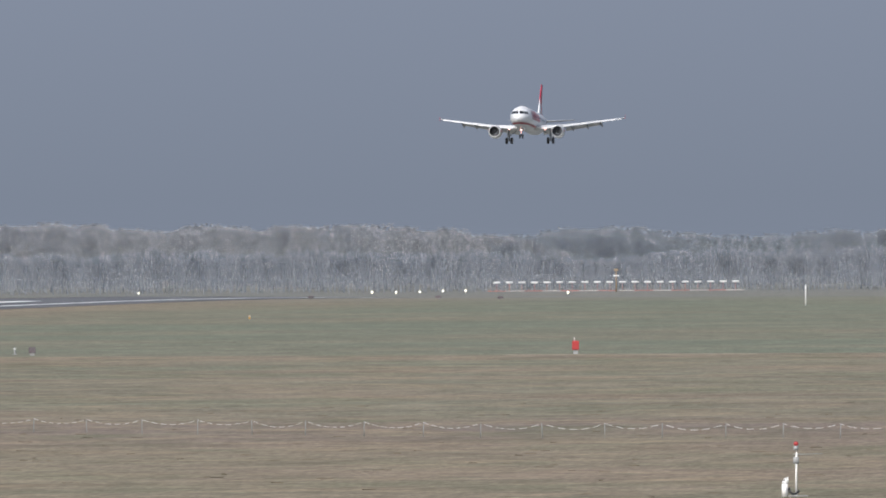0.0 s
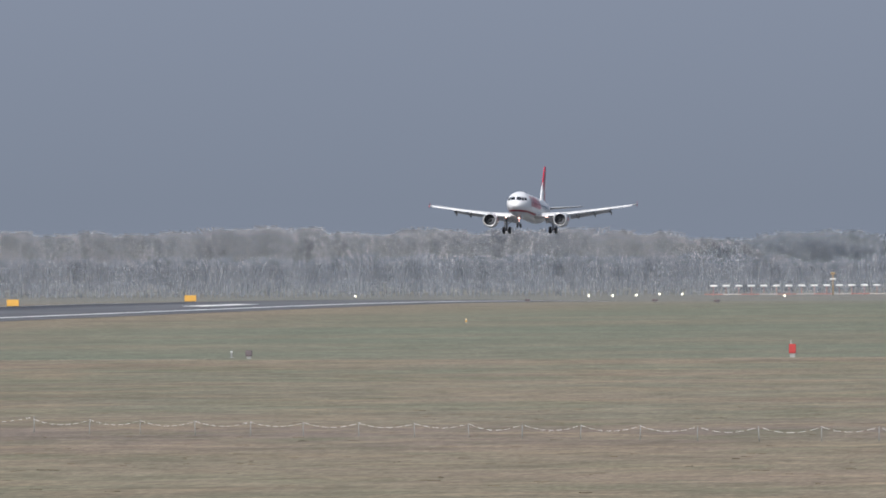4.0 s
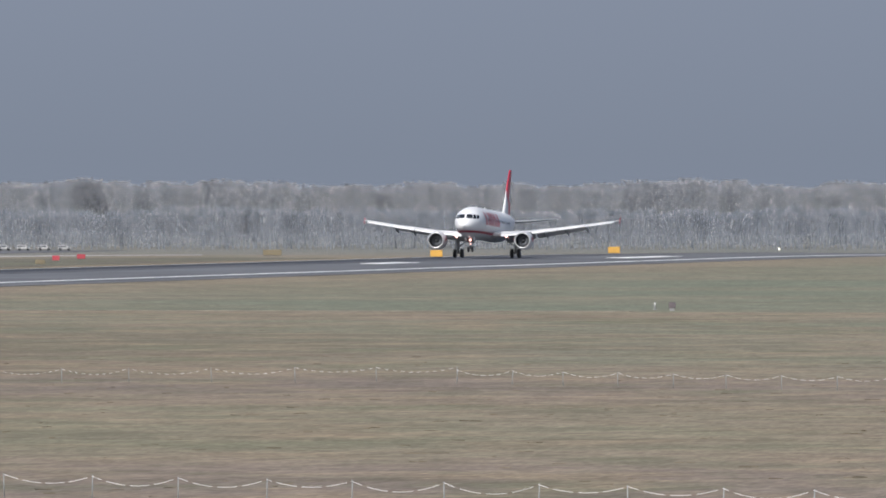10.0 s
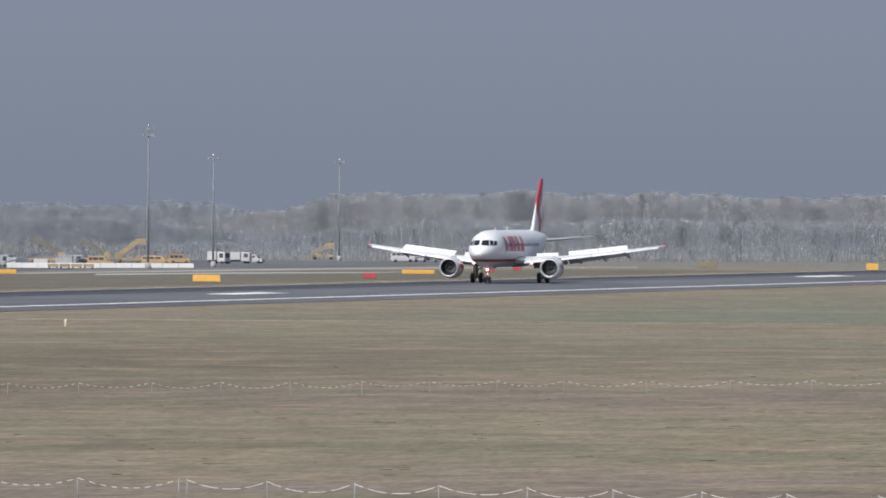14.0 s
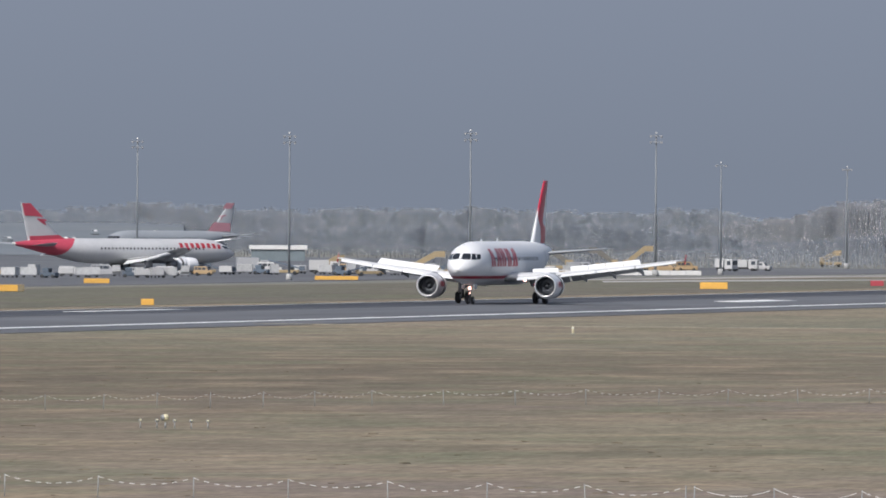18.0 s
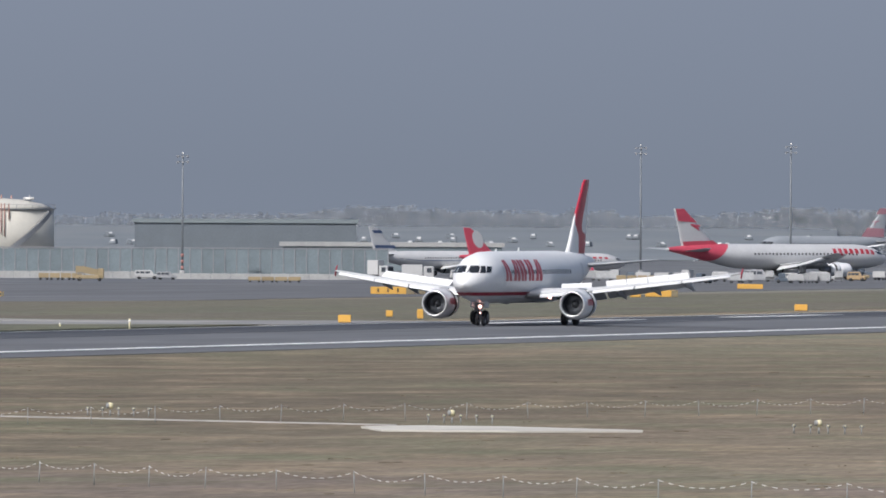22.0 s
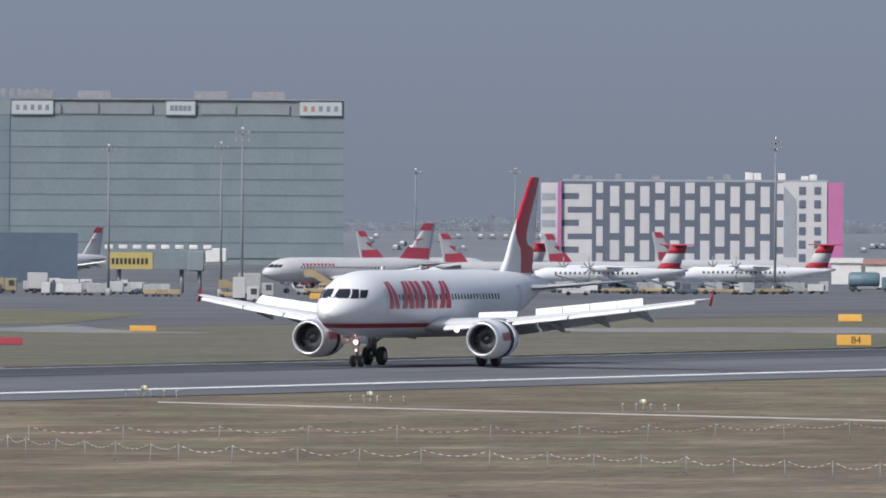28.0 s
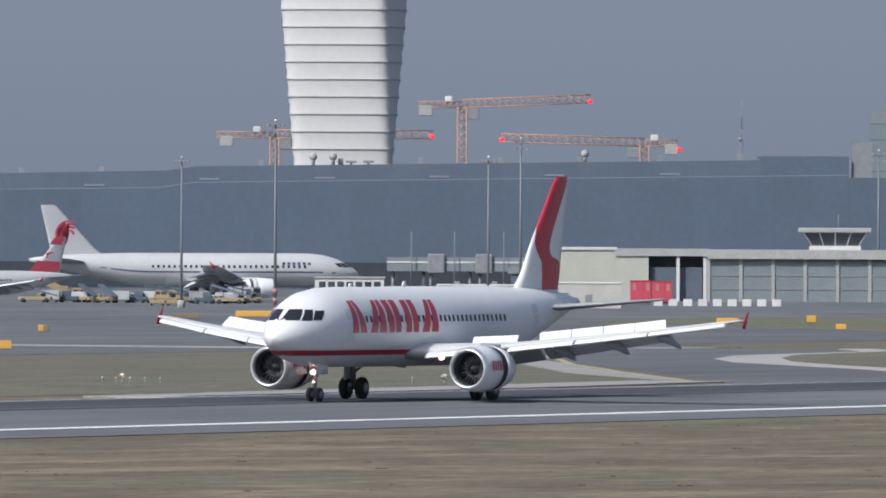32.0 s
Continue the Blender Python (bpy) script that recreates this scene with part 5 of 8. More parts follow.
# ---- runway lights and the antenna row past the runway's end ----


def edge_light(bearing, d, lit=M_LAMP_WHITE):
    t = thing("runway_light", facing(bearing, d), "lit runway end light on a short stem", "lamp", "runway lights")
    part("stem", tb((0, 0, 0), (0, 0, 0.5), 0.12, 0.08, 8), M_POST, t)
    part("lens", ball((0, 0, 0.62), 0.22, 10), lit, t, "glowing lens")


for b, d in ((-8.661, 3026), (-7.714, 2992), (-7.617, 2986), (-7.521, 3006), (-7.427, 3050), (-7.335, 3042), (-6.92, 2946)):
    edge_light(b, d)
for b, d in ((-7.962, 2044), (-7.446, 2000), (-7.194, 1962)):
    cabinet(b, d, 0.8, 0.42, M_GREY_BOX, "light_fitting", "low dark light fitting in the grass", "lamp")


def antenna_row():
    t = thing("antenna_array", facing(-6.724, 3078), "row of white-topped localizer antennas on a red and white frame", "antenna")
    for i in range(20):
        x = -26 + 52 * i / 19
        part("antenna_element", bx(x - 0.78, x + 0.78, -0.3, 0.3, 2.0, 2.36, 0.1), M_WHITE_PLAIN, t, flat=True)
        part("post", tb((x, 0.1, 0), (x, 0.1, 2.0), 0.05, None, 6), M_PALE_RED, t)
    for i in range(14):
        x0, x1 = -28 + 56 * i / 14, -28 + 56 * (i + 1) / 14
        part("rail", bx(x0, x1 - 0.02, -0.08, 0.08, 0.25, 0.42), M_WALL_TINT if i % 2 else M_PALE_RED, t, flat=True)
    part("monitor_mast", tb((0, -1, 0), (0, -1, 5.0), 0.16, 0.1, 8), M_ORANGE, t)
    part("cross_arm", bx(-0.7, 0.7, -1.1, -0.9, 3.4, 3.7), M_WHITE_PLAIN, t)
    part("mast_head", bx(-0.5, 0.5, -1.2, -0.8, 4.6, 5.0), M_ORANGE, t)


antenna_row()

# ---- buildings and masts round the apron ----
M_TANK = mat("cream_tank_paint", (0.62, 0.60, 0.54), 0.5, vary=0.08, scale=0.3, fine=12)
M_RUST = mat("rusty_red_pipes", (0.36, 0.21, 0.18), 0.7, vary=0.2, scale=2)
M_STEEL = mat("grey_steel", (0.28, 0.29, 0.31), 0.55, 0.4, vary=0.15, scale=1)
M_SHEET = mat("blue_grey_sheet_wall", (0.165, 0.205, 0.228), 0.6, vary=0.12, scale=0.4, each=0.10)
# far hall's wall coloured like the hazy ground behind it
M_SHEET_HAZE = mat("haze_toned_sheet_wall", (0.132, 0.156, 0.180), 0.7, vary=0.08, scale=0.3)
M_WALL_PALE = mat("pale_concrete_wall", (0.36, 0.365, 0.365), 0.85, vary=0.12, scale=0.4, each=0.06)
M_ANNEX = mat("cream_rendered_wall", (0.47, 0.465, 0.43), 0.8, vary=0.1, scale=0.4, each=0.05)
M_WALL_WHITE = mat("white_rendered_wall", (0.62, 0.62, 0.61), 0.8, vary=0.08, scale=0.5, each=0.05)
M_ROOF_DARK = mat("dark_slate_roof", (0.10, 0.115, 0.13), 0.75, vary=0.2, scale=0.8)
M_GLASS = mat("blue_grey_facade_glass", (0.178, 0.22, 0.247), 0.35, vary=0.06, scale=0.15, each=0.045)
# darkened copy of the facade glass; the recess's shade is in its colour
M_GLASS_SHADED = mat("shaded_facade_glass", (0.15, 0.188, 0.22), 0.35, vary=0.06, scale=0.15, each=0.045)
M_FLOOR_LINE = mat("dark_floor_joint", (0.115, 0.145, 0.172), 0.5, vary=0.08, scale=0.3)
M_LOUVRE = mat("grey_roof_louvre", (0.205, 0.235, 0.248), 0.6, vary=0.08, scale=0.3)
M_SPANDREL = mat("grey_green_spandrel", (0.19, 0.225, 0.24), 0.5, vary=0.06, scale=0.3)
M_TERMINAL = mat("dark_blue_grey_cladding", (0.090, 0.122, 0.172), 0.5, vary=0.06, scale=0.1, each=0.035)
M_TERMINAL_TOP = mat("slate_grey_roof_edge", (0.100, 0.132, 0.178), 0.5, vary=0.06, scale=0.2, each=0.04)
M_SKYLIGHT = mat("pale_skylight", (0.21, 0.24, 0.28), 0.4, vary=0.1, scale=0.3)
M_MEMBRANE = mat("white_tower_membrane", (0.56, 0.56, 0.555), 0.7, vary=0.03, scale=0.1)
M_RING = mat("grey_membrane_ring", (0.33, 0.34, 0.36), 0.6, vary=0.1, scale=0.5)
M_CRANE = mat("orange_crane_paint", (0.45, 0.275, 0.20), 0.6, vary=0.1, scale=0.5)
M_HOTEL_DARK = mat("dark_hotel_cladding", (0.098, 0.118, 0.16), 0.6, vary=0.10, scale=0.3)
M_HOTEL_GREY = mat("grey_hotel_side", (0.27, 0.30, 0.335), 0.6, vary=0.08, scale=0.3)
M_HOTEL_WHITE = mat("white_hotel_panel", (0.475, 0.475, 0.49), 0.6, vary=0.05, scale=0.5, each=0.05)
M_PINK = mat("pink_hotel_wall", (0.42, 0.14, 0.31), 0.6, vary=0.06, scale=0.3)
M_WINDOW = mat("dark_window_glass", (0.06, 0.07, 0.085), 0.12, vary=0.1, scale=0.5, each=0.2)
M_CREAM_SHED = mat("cream_shed_cladding", (0.43, 0.435, 0.385), 0.7, vary=0.06, scale=0.4)
M_GREY_SHED = mat("grey_shed_cladding", (0.19, 0.225, 0.245), 0.6, vary=0.08, scale=0.4, each=0.06)
M_BAY_SHADE = mat("shaded_bay_interior", (0.10, 0.125, 0.165), 0.8, vary=0.12, scale=0.4)
M_RED_CONT = mat("red_container_paint", (0.50, 0.07, 0.11), 0.5, vary=0.1, scale=0.6)
M_MAST = mat("galvanised_mast", (0.185, 0.203, 0.222), 0.65, 0.0, vary=0.1, scale=0.5)


def local(centre, bearing, d):
    """Metres to the right of a building's centre at that bearing."""
    return radians(bearing - centre) * d


def fuel_tank():
    c, d = -18.299, 3500
    t = thing("fuel_tank", facing(c, d), "large cream fuel storage tank with stairs and roof pipes", "tank")
    r, z0, z1 = 13.6, -0.5, 12.1
    part("shell", tb((0, 0, z0), (0, 0, z1), r, r, 48), M_TANK, t)
    bm = bmesh.new()
    loft(bm, [[(q * math.cos(i * math.tau / 40), q * math.sin(i * math.tau / 40), z) for i in range(40)] for q, z in ((r, z1), (r * 0.8, z1 + 1.3), (r * 0.45, z1 + 2.3), (0.3, z1 + 2.7))])
    part("dome_roof", bm, M_TANK, t)
    for z in (z0 + 0.4, z1 - 0.1):
        bm = bmesh.new()
        loft(bm, [[(q * math.cos(i * math.tau / 48), q * math.sin(i * math.tau / 48), h) for i in range(48)] for q, h in ((r + 0.05, z), (r + 0.35, z), (r + 0.35, z + 0.25), (r + 0.05, z + 0.25))], caps=False)
        part("rim_ring", bm, M_STEEL, t)
    bm = bmesh.new()
    for i in range(40):
        a = i * math.tau / 40
        p = Vector((math.cos(a) * (r + 0.3), math.sin(a) * (r + 0.3), z1))
        tube(bm, p, p + Vector((0, 0, 1.1)), 0.05, None, 4)
        b = (i + 1) * math.tau / 40
        tube(bm, p + Vector((0, 0, 1.1)), (math.cos(b) * (r + 0.3), math.sin(b) * (r + 0.3), z1 + 1.1), 0.05, None, 4)
    part("guard_rail", bm, M_STEEL, t)
    n = 26
    for i in range(n):
        a = radians(-93 + 66 * i / n)
        p = Vector((math.cos(a) * (r + 0.6), math.sin(a) * (r + 0.6), z0 + 0.4 + (z1 - z0 - 0.4) * i / n))
        bm = bx(-0.7, 0.7, -0.28, 0.28, -0.9, 0.05)
        bm.transform(Matrix.Translation(p) @ Matrix.Rotation(a + math.pi / 2, 4, "Z"))
        part("stair_step", bm, M_STEEL, t, flat=True)
    for x, foot in ((-0.2, 9.0), (0.5, 6.0), (1.3, 5.4), (2.4, 9.6)):
        y = -math.sqrt(r * r - x * x)
        part("pipe", tb((x, y - 0.25, foot), (x, y - 0.25, z1 + 1.4), 0.16, None, 8), M_RUST, t)
    for x, h in ((-5, 1.0), (-2, 2.2), (0.5, 2.6), (3, 2.4), (6, 2.0), (7.5, 2.6)):
        part("roof_vent", tb((x, -3, z1 + 1), (x, -3, z1 + 1 + h), 0.22, 0.16, 8), M_RUST if abs(x) < 4 else M_STEEL, t)
    part("roof_platform", bx(6.2, 8.6, -4, -2, z1 + 2.3, z1 + 3.0), M_WALL_WHITE, t)
    part("shell_patch", bx(-9.4, -8.2, -10.7, -10.3, 5.4, 7.0), M_STEEL, t)


def noise_wall():
    c, d = -17.78, 2720
    t = thing("noise_wall", facing(c, d), "long blue-grey ribbed sheet wall behind the apron", "wall")
    x0, x1 = local(c, -18.80, d), local(c, -16.72, d)
    n = 44
    for i in range(n):
        a, b = x0 + (x1 - x0) * i / n, x0 + (x1 - x0) * (i + 1) / n
        part("wall_panel", bx(a, b - 0.12, -0.1, 0.1, 0, 5.2), M_SHEET, t, flat=True)
        part("wall_post", bx(b - 0.16, b + 0.04, -0.2, 0.2, 0, 5.3), M_STEEL, t, flat=True)
    part("coping", bx(x0, x1, -0.25, 0.25, 5.3, 5.5), M_STEEL, t, flat=True)


def low_wall(c, d, b0, b1, h, label, material, n=10, thick=0.4, gap=0.06):
    t = thing("concrete_barrier_wall", facing(c, d), label, "wall")
    x0, x1 = local(c, b0, d), local(c, b1, d)
    for i in range(n):
        a, b = x0 + (x1 - x0) * i / n, x0 + (x1 - x0) * (i + 1) / n
        part("wall_block", bx(a, b - gap, -thick / 2, thick / 2, 0, h, 0.04), material, t, flat=True)


def farmhouse():
    c, d = -18.968, 2464
    t = thing("farmhouse", facing(c, d), "old white house with a long dark roof", "house")
    w0, w1 = -8.4, 8.0
    part("wall", bx(w0 + 0.6, w1 - 0.4, -3, 3, 0, 3.3), M_WALL_WHITE, t, flat=True)
    bm = bmesh.new()
    prism(bm, [(w0, 3.2), (w1, 3.2), (w1 - 0.3, 5.9), (w0 + 1.5, 5.9)], -3.4, 3.2)
    part("roof", bm, M_ROOF_DARK, t, flat=True)
    bm = bmesh.new()
    prism(bm, [(-8.6, 0), (-5.8, 0), (-5.8, 3.6), (-7.2, 6.0), (-8.6, 3.6)], -3.6, -3.0)
    part("gable", bm, M_WALL_WHITE, t, "white gable end", flat=True)
    for x in (-5.2, -2.6, 0.6, 2.6, 4.4, 6.2):
        part("window", bx(x - 0.45, x + 0.45, -3.05, -2.98, 1.1, 2.5), M_WINDOW, t, flat=True)
    part("door", bx(-1.2, -0.2, -3.06, -2.98, 0, 2.3), M_WINDOW, t, flat=True)
    for x in (7.2, 3.6):
        part("chimney", bx(x - 0.4, x + 0.4, -1, 0, 5.4, 6.9), M_WALL_WHITE, t, flat=True)
    part("side_wing", bx(7.9, 9.8, -2.6, 2.6, 0, 4.6), M_WALL_WHITE, t, flat=True)


def hall(c, d, b0, b1, top, name, label, material, roof, depth=20.0, base=0.0, n=8):
    t = thing(name, facing(c, d), label, "building")
    x0, x1 = local(c, b0, d), local(c, b1, d)
    for i in range(n):
        a, b = x0 + (x1 - x0) * i / n, x0 + (x1 - x0) * (i + 1) / n
        part("wall_panel", bx(a, b - 0.05, 0, 0.3, base, top - 0.9), material, t, flat=True)
    part("core", bx(x0, x1, 0.3, depth, base, top - 0.9), material, t, flat=True)
    part("roof_edge", bx(x0 - 0.5, x1 + 0.5, -0.4, depth, top - 0.9, top), roof, t, flat=True)
    return t


def hotel():
    c, d = -20.147, 3366
    t = thing("hotel", facing(c, d), "black and white patterned hotel block with a pink end wall", "hotel")
    H0 = 20.6
    part("wall", bx(-31.45, 21.35, 0, 18, 0, H0), M_HOTEL_DARK, t, "dark cladding", flat=True)
    part("roof", bx(-31.2, 32, 1, 17.5, H0, H0 + 0.5), M_HOTEL_GREY, t, flat=True)
    # staggered white facade panels
    for i in range(13):
        x, w = -22.4 + i * 3.585, (0.78 if i in (0, 12) else 1.1)
        for z0, z1 in (((17.8, 20.4), (11.5, 16.2), (5.2, 9.85), (0.3, 3.5)) if i % 2 == 0 else ((14.7, 19.5), (8.25, 13.05), (1.9, 6.6))):
            part("facade_panel", bx(x - w, x + w, -0.12, 0.0, z0, z1), M_HOTEL_WHITE, t, flat=True)
    # comb-like panels beside the entrance end
    zs = (19.9, 17.75, 16.25, 14.5, 13.05, 11.4, 9.9, 8.1, 6.7, 5.0, 3.5, 1.2)
    for k in range(0, 12, 2):
        part("facade_panel", bx(-31.3, -24.2, -0.12, 0.0, zs[k + 1], zs[k]), M_HOTEL_WHITE, t, flat=True)
        if k < 10:
            a, b = (-27.3, -24.2) if (k // 2) % 2 == 0 else (-31.3, -30.0)
            part("facade_panel", bx(a, b, -0.12, 0.0, zs[k + 2], zs[k + 1]), M_HOTEL_WHITE, t, flat=True)
    # window wing, thin pink strip, white end with windows, pink end
    part("left_wing", bx(-36.4, -32.4, -1.0, 14, 0, H0 - 0.4), M_HOTEL_WHITE, t, flat=True)
    for k in range(6):
        z = H0 - 3.7 - k * 3.2
        part("window", bx(-36.2, -32.9, -1.1, -1.0, z - 0.8, z + 0.8), M_HOTEL_GREY, t, flat=True)
    part("pink_strip", bx(-32.35, -31.5, -1.1, 0, 0, H0), M_PINK, t, flat=True)
    part("right_wing", bx(21.4, 31.75, -1.5, 16, 0, H0), M_HOTEL_WHITE, t, flat=True)
    # shade on the white wing, drawn as a grey sheet with a slanted top
    bm = bmesh.new()
    prism(bm, [(21.45, 19.8), (24.5, 16.4), (24.5, 2.8), (21.45, 2.8)], -1.62, -1.5)
    part("shade_panel", bm, M_HOTEL_GREY, t, "grey sheet painted as shade on the white wing", flat=True)
    for k in range(6):
        for x in (25.9, 29.5):
            z = 18.6 - k * 3.2
            part("window", bx(x - 0.8, x + 0.8, -1.62, -1.5, z - 0.95, z + 0.95), M_HOTEL_DARK, t, flat=True)
    part("pink_wall", bx(31.8, 35.6, -1.2, 16, 0, H0 - 0.1), M_PINK, t, "pink end wall", flat=True)
    rnd = random.Random(4)
    for x in (-28, -25, -18, -9, 4, 8, 13.2, 15.2, 21, 26.5, 28.5):
        part("roof_unit", bx(x - 0.9, x + 0.9, 4, 7, H0 + 0.5, H0 + rnd.uniform(1.2, 2.4), 0.1), M_WALL_WHITE if x > 12 else M_STEEL, t, flat=True)


def office():
    c, d = -22.243, 3400
    t = thing("office_building", facing(c, d), "tall blue-grey glass office block with rooftop sign boards", "office building")
    half, top = 40.1, 39.6
    part("core", bx(-half, half, 0.4, 24, 0, top), M_SPANDREL, t, flat=True)
    floors, bays, fh = 9, 20, 3.82
    low = top - 3.6 - floors * fh
    for k in range(floors):
        z = low + k * fh
        for i in range(bays):
            a, b = -half + 2 * half * i / bays, -half + 2 * half * (i + 1) / bays
            part("glass_pane", bx(a + 0.008, b - 0.008, 0.1, 0.4, z + 0.02, z + fh - 0.3), M_GLASS, t, flat=True)
        part("floor_band", bx(-half, half, 0.05, 0.4, z + fh - 0.3, z + fh), M_FLOOR_LINE, t, flat=True)
    part("roof_edge", bx(-half, half, -0.2, 24, top, top + 0.4), M_STEEL, t, flat=True)
    for a, b in ((-38.0, -28.0), (-27.6, -19), (-18.5, -6), (6, 14), (15, 27)):
        part("roof_louvre", bx(a, b, -0.1, 0.4, top - 3.4, top - 1.0), M_LOUVRE, t, flat=True)
    for a, b in ((-39.9, -29.8), (-2.8, 4.4), (29.3, 39.7)):
        part("sign_board", bx(a, b, -0.5, -0.15, top - 3.7, top - 0.2), M_SPANDREL, t, "pale sign board", flat=True)
        part("sign_face", bx(a + 0.15, b - 0.15, -0.56, -0.5, top - 3.5, top - 0.4), mat("pale_sign_face", (0.40, 0.45, 0.465), 0.5, vary=0.04, scale=0.3), t, flat=True)
        n = 5
        for i in range(n):
            x = a + 1.5 + (b - a - 3) * i / (n - 1)
            part("sign_bar", bx(x - 0.45, x + 0.45, -0.62, -0.56, top - 2.6, top - 1.3), M_RUST if a > 20 and i < 2 else M_SPANDREL, t, flat=True)
    # lower left wing with open terraces at its side
    part("left_wing", bx(-71.5, -half - 0.1, 3, 26, 0, top - 0.5), M_SPANDREL, t, flat=True)
    for k in range(floors):
        z = low + k * fh
        for i in range(8):
            a, b = -71.5 + 31.2 * i / 8, -71.5 + 31.2 * (i + 1) / 8
            part("glass_pane", bx(a + 0.01, b - 0.01, 2.7, 3.0, z + 0.02, z + fh - 0.3), M_GLASS_SHADED if i > 5 else M_GLASS, t, flat=True)
        part("floor_band", bx(-71.5, -40.3, 2.66, 3.0, z + fh - 0.3, z + fh), M_FLOOR_LINE, t, flat=True)
    for i in range(14):
        x = -58 + i * 2.0
        part("roof_letter_bar", bx(x - 0.55, x + 0.55, 6, 6.2, top + 0.6, top + 2.6), M_STEEL, t, flat=True)
    for x in (-34, -20, 8, 22):
        part("roof_unit", bx(x - 4, x + 4, 8, 14, top + 0.4, top + 2.2), M_STEEL, t, flat=True)


def terminal():
    c, d = -25.2, 2600
    t = thing("terminal_building", facing(c, d), "long dark blue-grey terminal building with a slanting roof edge", "airport terminal")
    x0, x1 = local(c, -28.2, d), local(c, -23.53, d)
    n = 30

    def roof(x):
        return 21.2 + 3.2 * (x - x0) / (x1 - x0) - (0.9 if x < local(c, -26.28, d) else 0.0)

    for i in range(n):
        a, b = x0 + (x1 - x0) * i / n, x0 + (x1 - x0) * (i + 1) / n
        bm = bmesh.new()
        prism(bm, [(a, 0), (b - 0.012, 0), (b - 0.012, roof(b) - 3.0), (a, roof(a) - 3.0)], 0, 0.5)
        part("wall_panel", bm, M_TERMINAL, t, flat=True)
        bm = bmesh.new()
        prism(bm, [(a, roof(a) - 3.0), (b - 0.012, roof(b) - 3.0), (b - 0.012, roof(b)), (a, roof(a))], 1.2, 2.0)
        part("roof_panel", bm, M_TERMINAL_TOP, t, flat=True)
        bm = bmesh.new()
        prism(bm, [(a, roof(a) - 3.0), (b, roof(b) - 3.0), (b, roof(b) - 2.86), (a, roof(a) - 2.86)], 0.5, 1.15)
        part("roof_gutter", bm, M_SKYLIGHT, t, flat=True)
        if i % 3 == 1:
            part("skylight", bx(a + 0.5, a + 4.2, 1.05, 1.2, roof(a) - 2.5, roof(a) - 2.15), M_SKYLIGHT, t, flat=True)
    bm = bmesh.new()
    prism(bm, [(x0, 0), (x1, 0), (x1, roof(x1) - 0.2), (x0, roof(x0) - 0.2)], 2.0, 40)
    part("core", bm, M_TERMINAL, t, flat=True)
    part("glass_front", bx(x0, x1, -0.15, 0, 0.5, 5.0), M_WINDOW, t, "dark glass gate level", flat=True)
    for b in (-25.704, -25.624, -27.3, -24.6):
        x = local(c, b, d)
        part("exhaust_cowl", tb((x, 5, roof(x) - 0.2), (x, 5, roof(x) + 1.2), 0.32, None, 10), M_STEEL, t)
        part("exhaust_cap", ball((x, 5, roof(x) + 1.55), 0.75, 12), M_WALL_PALE, t)
    for b in (-25.55, -25.48):
        x = local(c, b, d)
        part("roof_fan", bx(x - 1.0, x + 1.0, 5, 7, roof(x) + 0.3, roof(x) + 0.75, 0.08), M_STEEL, t, flat=True)
        part("roof_fan_leg", tb((x, 6, roof(x) - 0.2), (x, 6, roof(x) + 0.3), 0.2, None, 8), M_STEEL, t)
    xr = local(c, -23.33, d)
    part("end_block", bx(x1, xr, -1, 30, 0, 21), M_TERMINAL, t, flat=True)
    part("roof_block", bx(local(c, -23.89, d), x1, 0.9, 24, 20.5, 24.9), M_TERMINAL, t, flat=True)
    for k in range(4):
        z = 9.5 + k * 3.4
        part("terrace_slab", bx(xr, xr + 2.6, 0, 5, z, z + 1.0), M_WALL_WHITE, t, flat=True)
    part("terrace_post", bx(xr + 1.2, xr + 1.6, 1, 1.5, 0, 20), M_WALL_PALE, t, flat=True)
    part("low_hall", bx(xr + 0.2, local(c, -22.64, d), 2, 30, 0, 9.2), M_TERMINAL, t, "lower dark hall", flat=True)
    for x in (local(c, -23.475, d),):
        part("roof_box", bx(x - 1.8, x + 1.8, 2, 8, 21, 27.5), M_STEEL, t, flat=True)
    for i in range(12):
        x = x0 + 30 + (x1 - x0 - 50) * i / 11
        part("roof_vent", bx(x - 0.5, x + 0.5, 6, 7, roof(x), roof(x) + 1.2), M_STEEL, t, flat=True)


def control_tower():
    d = 2800
    t = thing("control_tower", facing(-25.581, d), "white membrane-clad control tower with grey horizontal rings", "control tower")

    def ring(z, grow=0.0):
        """A square with rounded corners that twists and widens on its way up."""
        u = max(0.0, (z - 22) / 34)
        w = 9.75 + 1.35 * u + grow
        out = []
        for i in range(96):
            a = i * math.tau / 96
            k, e = a + radians(12 * u), 11.0
            r = (abs(math.cos(k)) ** e + abs(math.sin(k)) ** e) ** (-1 / e)
            out.append((w * r * math.cos(a), w * r * math.sin(a), z))
        return out

    zs = [0, 12] + [23.2 + 3.45 * i for i in range(14)]
    for a, b in zip(zs, zs[1:]):
        bm = bmesh.new()
        mid = (a + b) / 2
        loft(bm, [ring(a), ring(mid, -0.18), ring(b)], caps=False)
        part("membrane", bm, M_MEMBRANE, t)
    for z in zs[2:]:
        bm = bmesh.new()
        loft(bm, [ring(z - 0.11, 0.02), ring(z - 0.11, 0.14), ring(z + 0.11, 0.14), ring(z + 0.11, 0.02)], caps=False)
        part("ring", bm, M_RING, t)
    bm = bmesh.new()
    bm.faces.new([bm.verts.new(p) for p in ring(zs[-1])])
    part("cap", bm, M_RING, t)


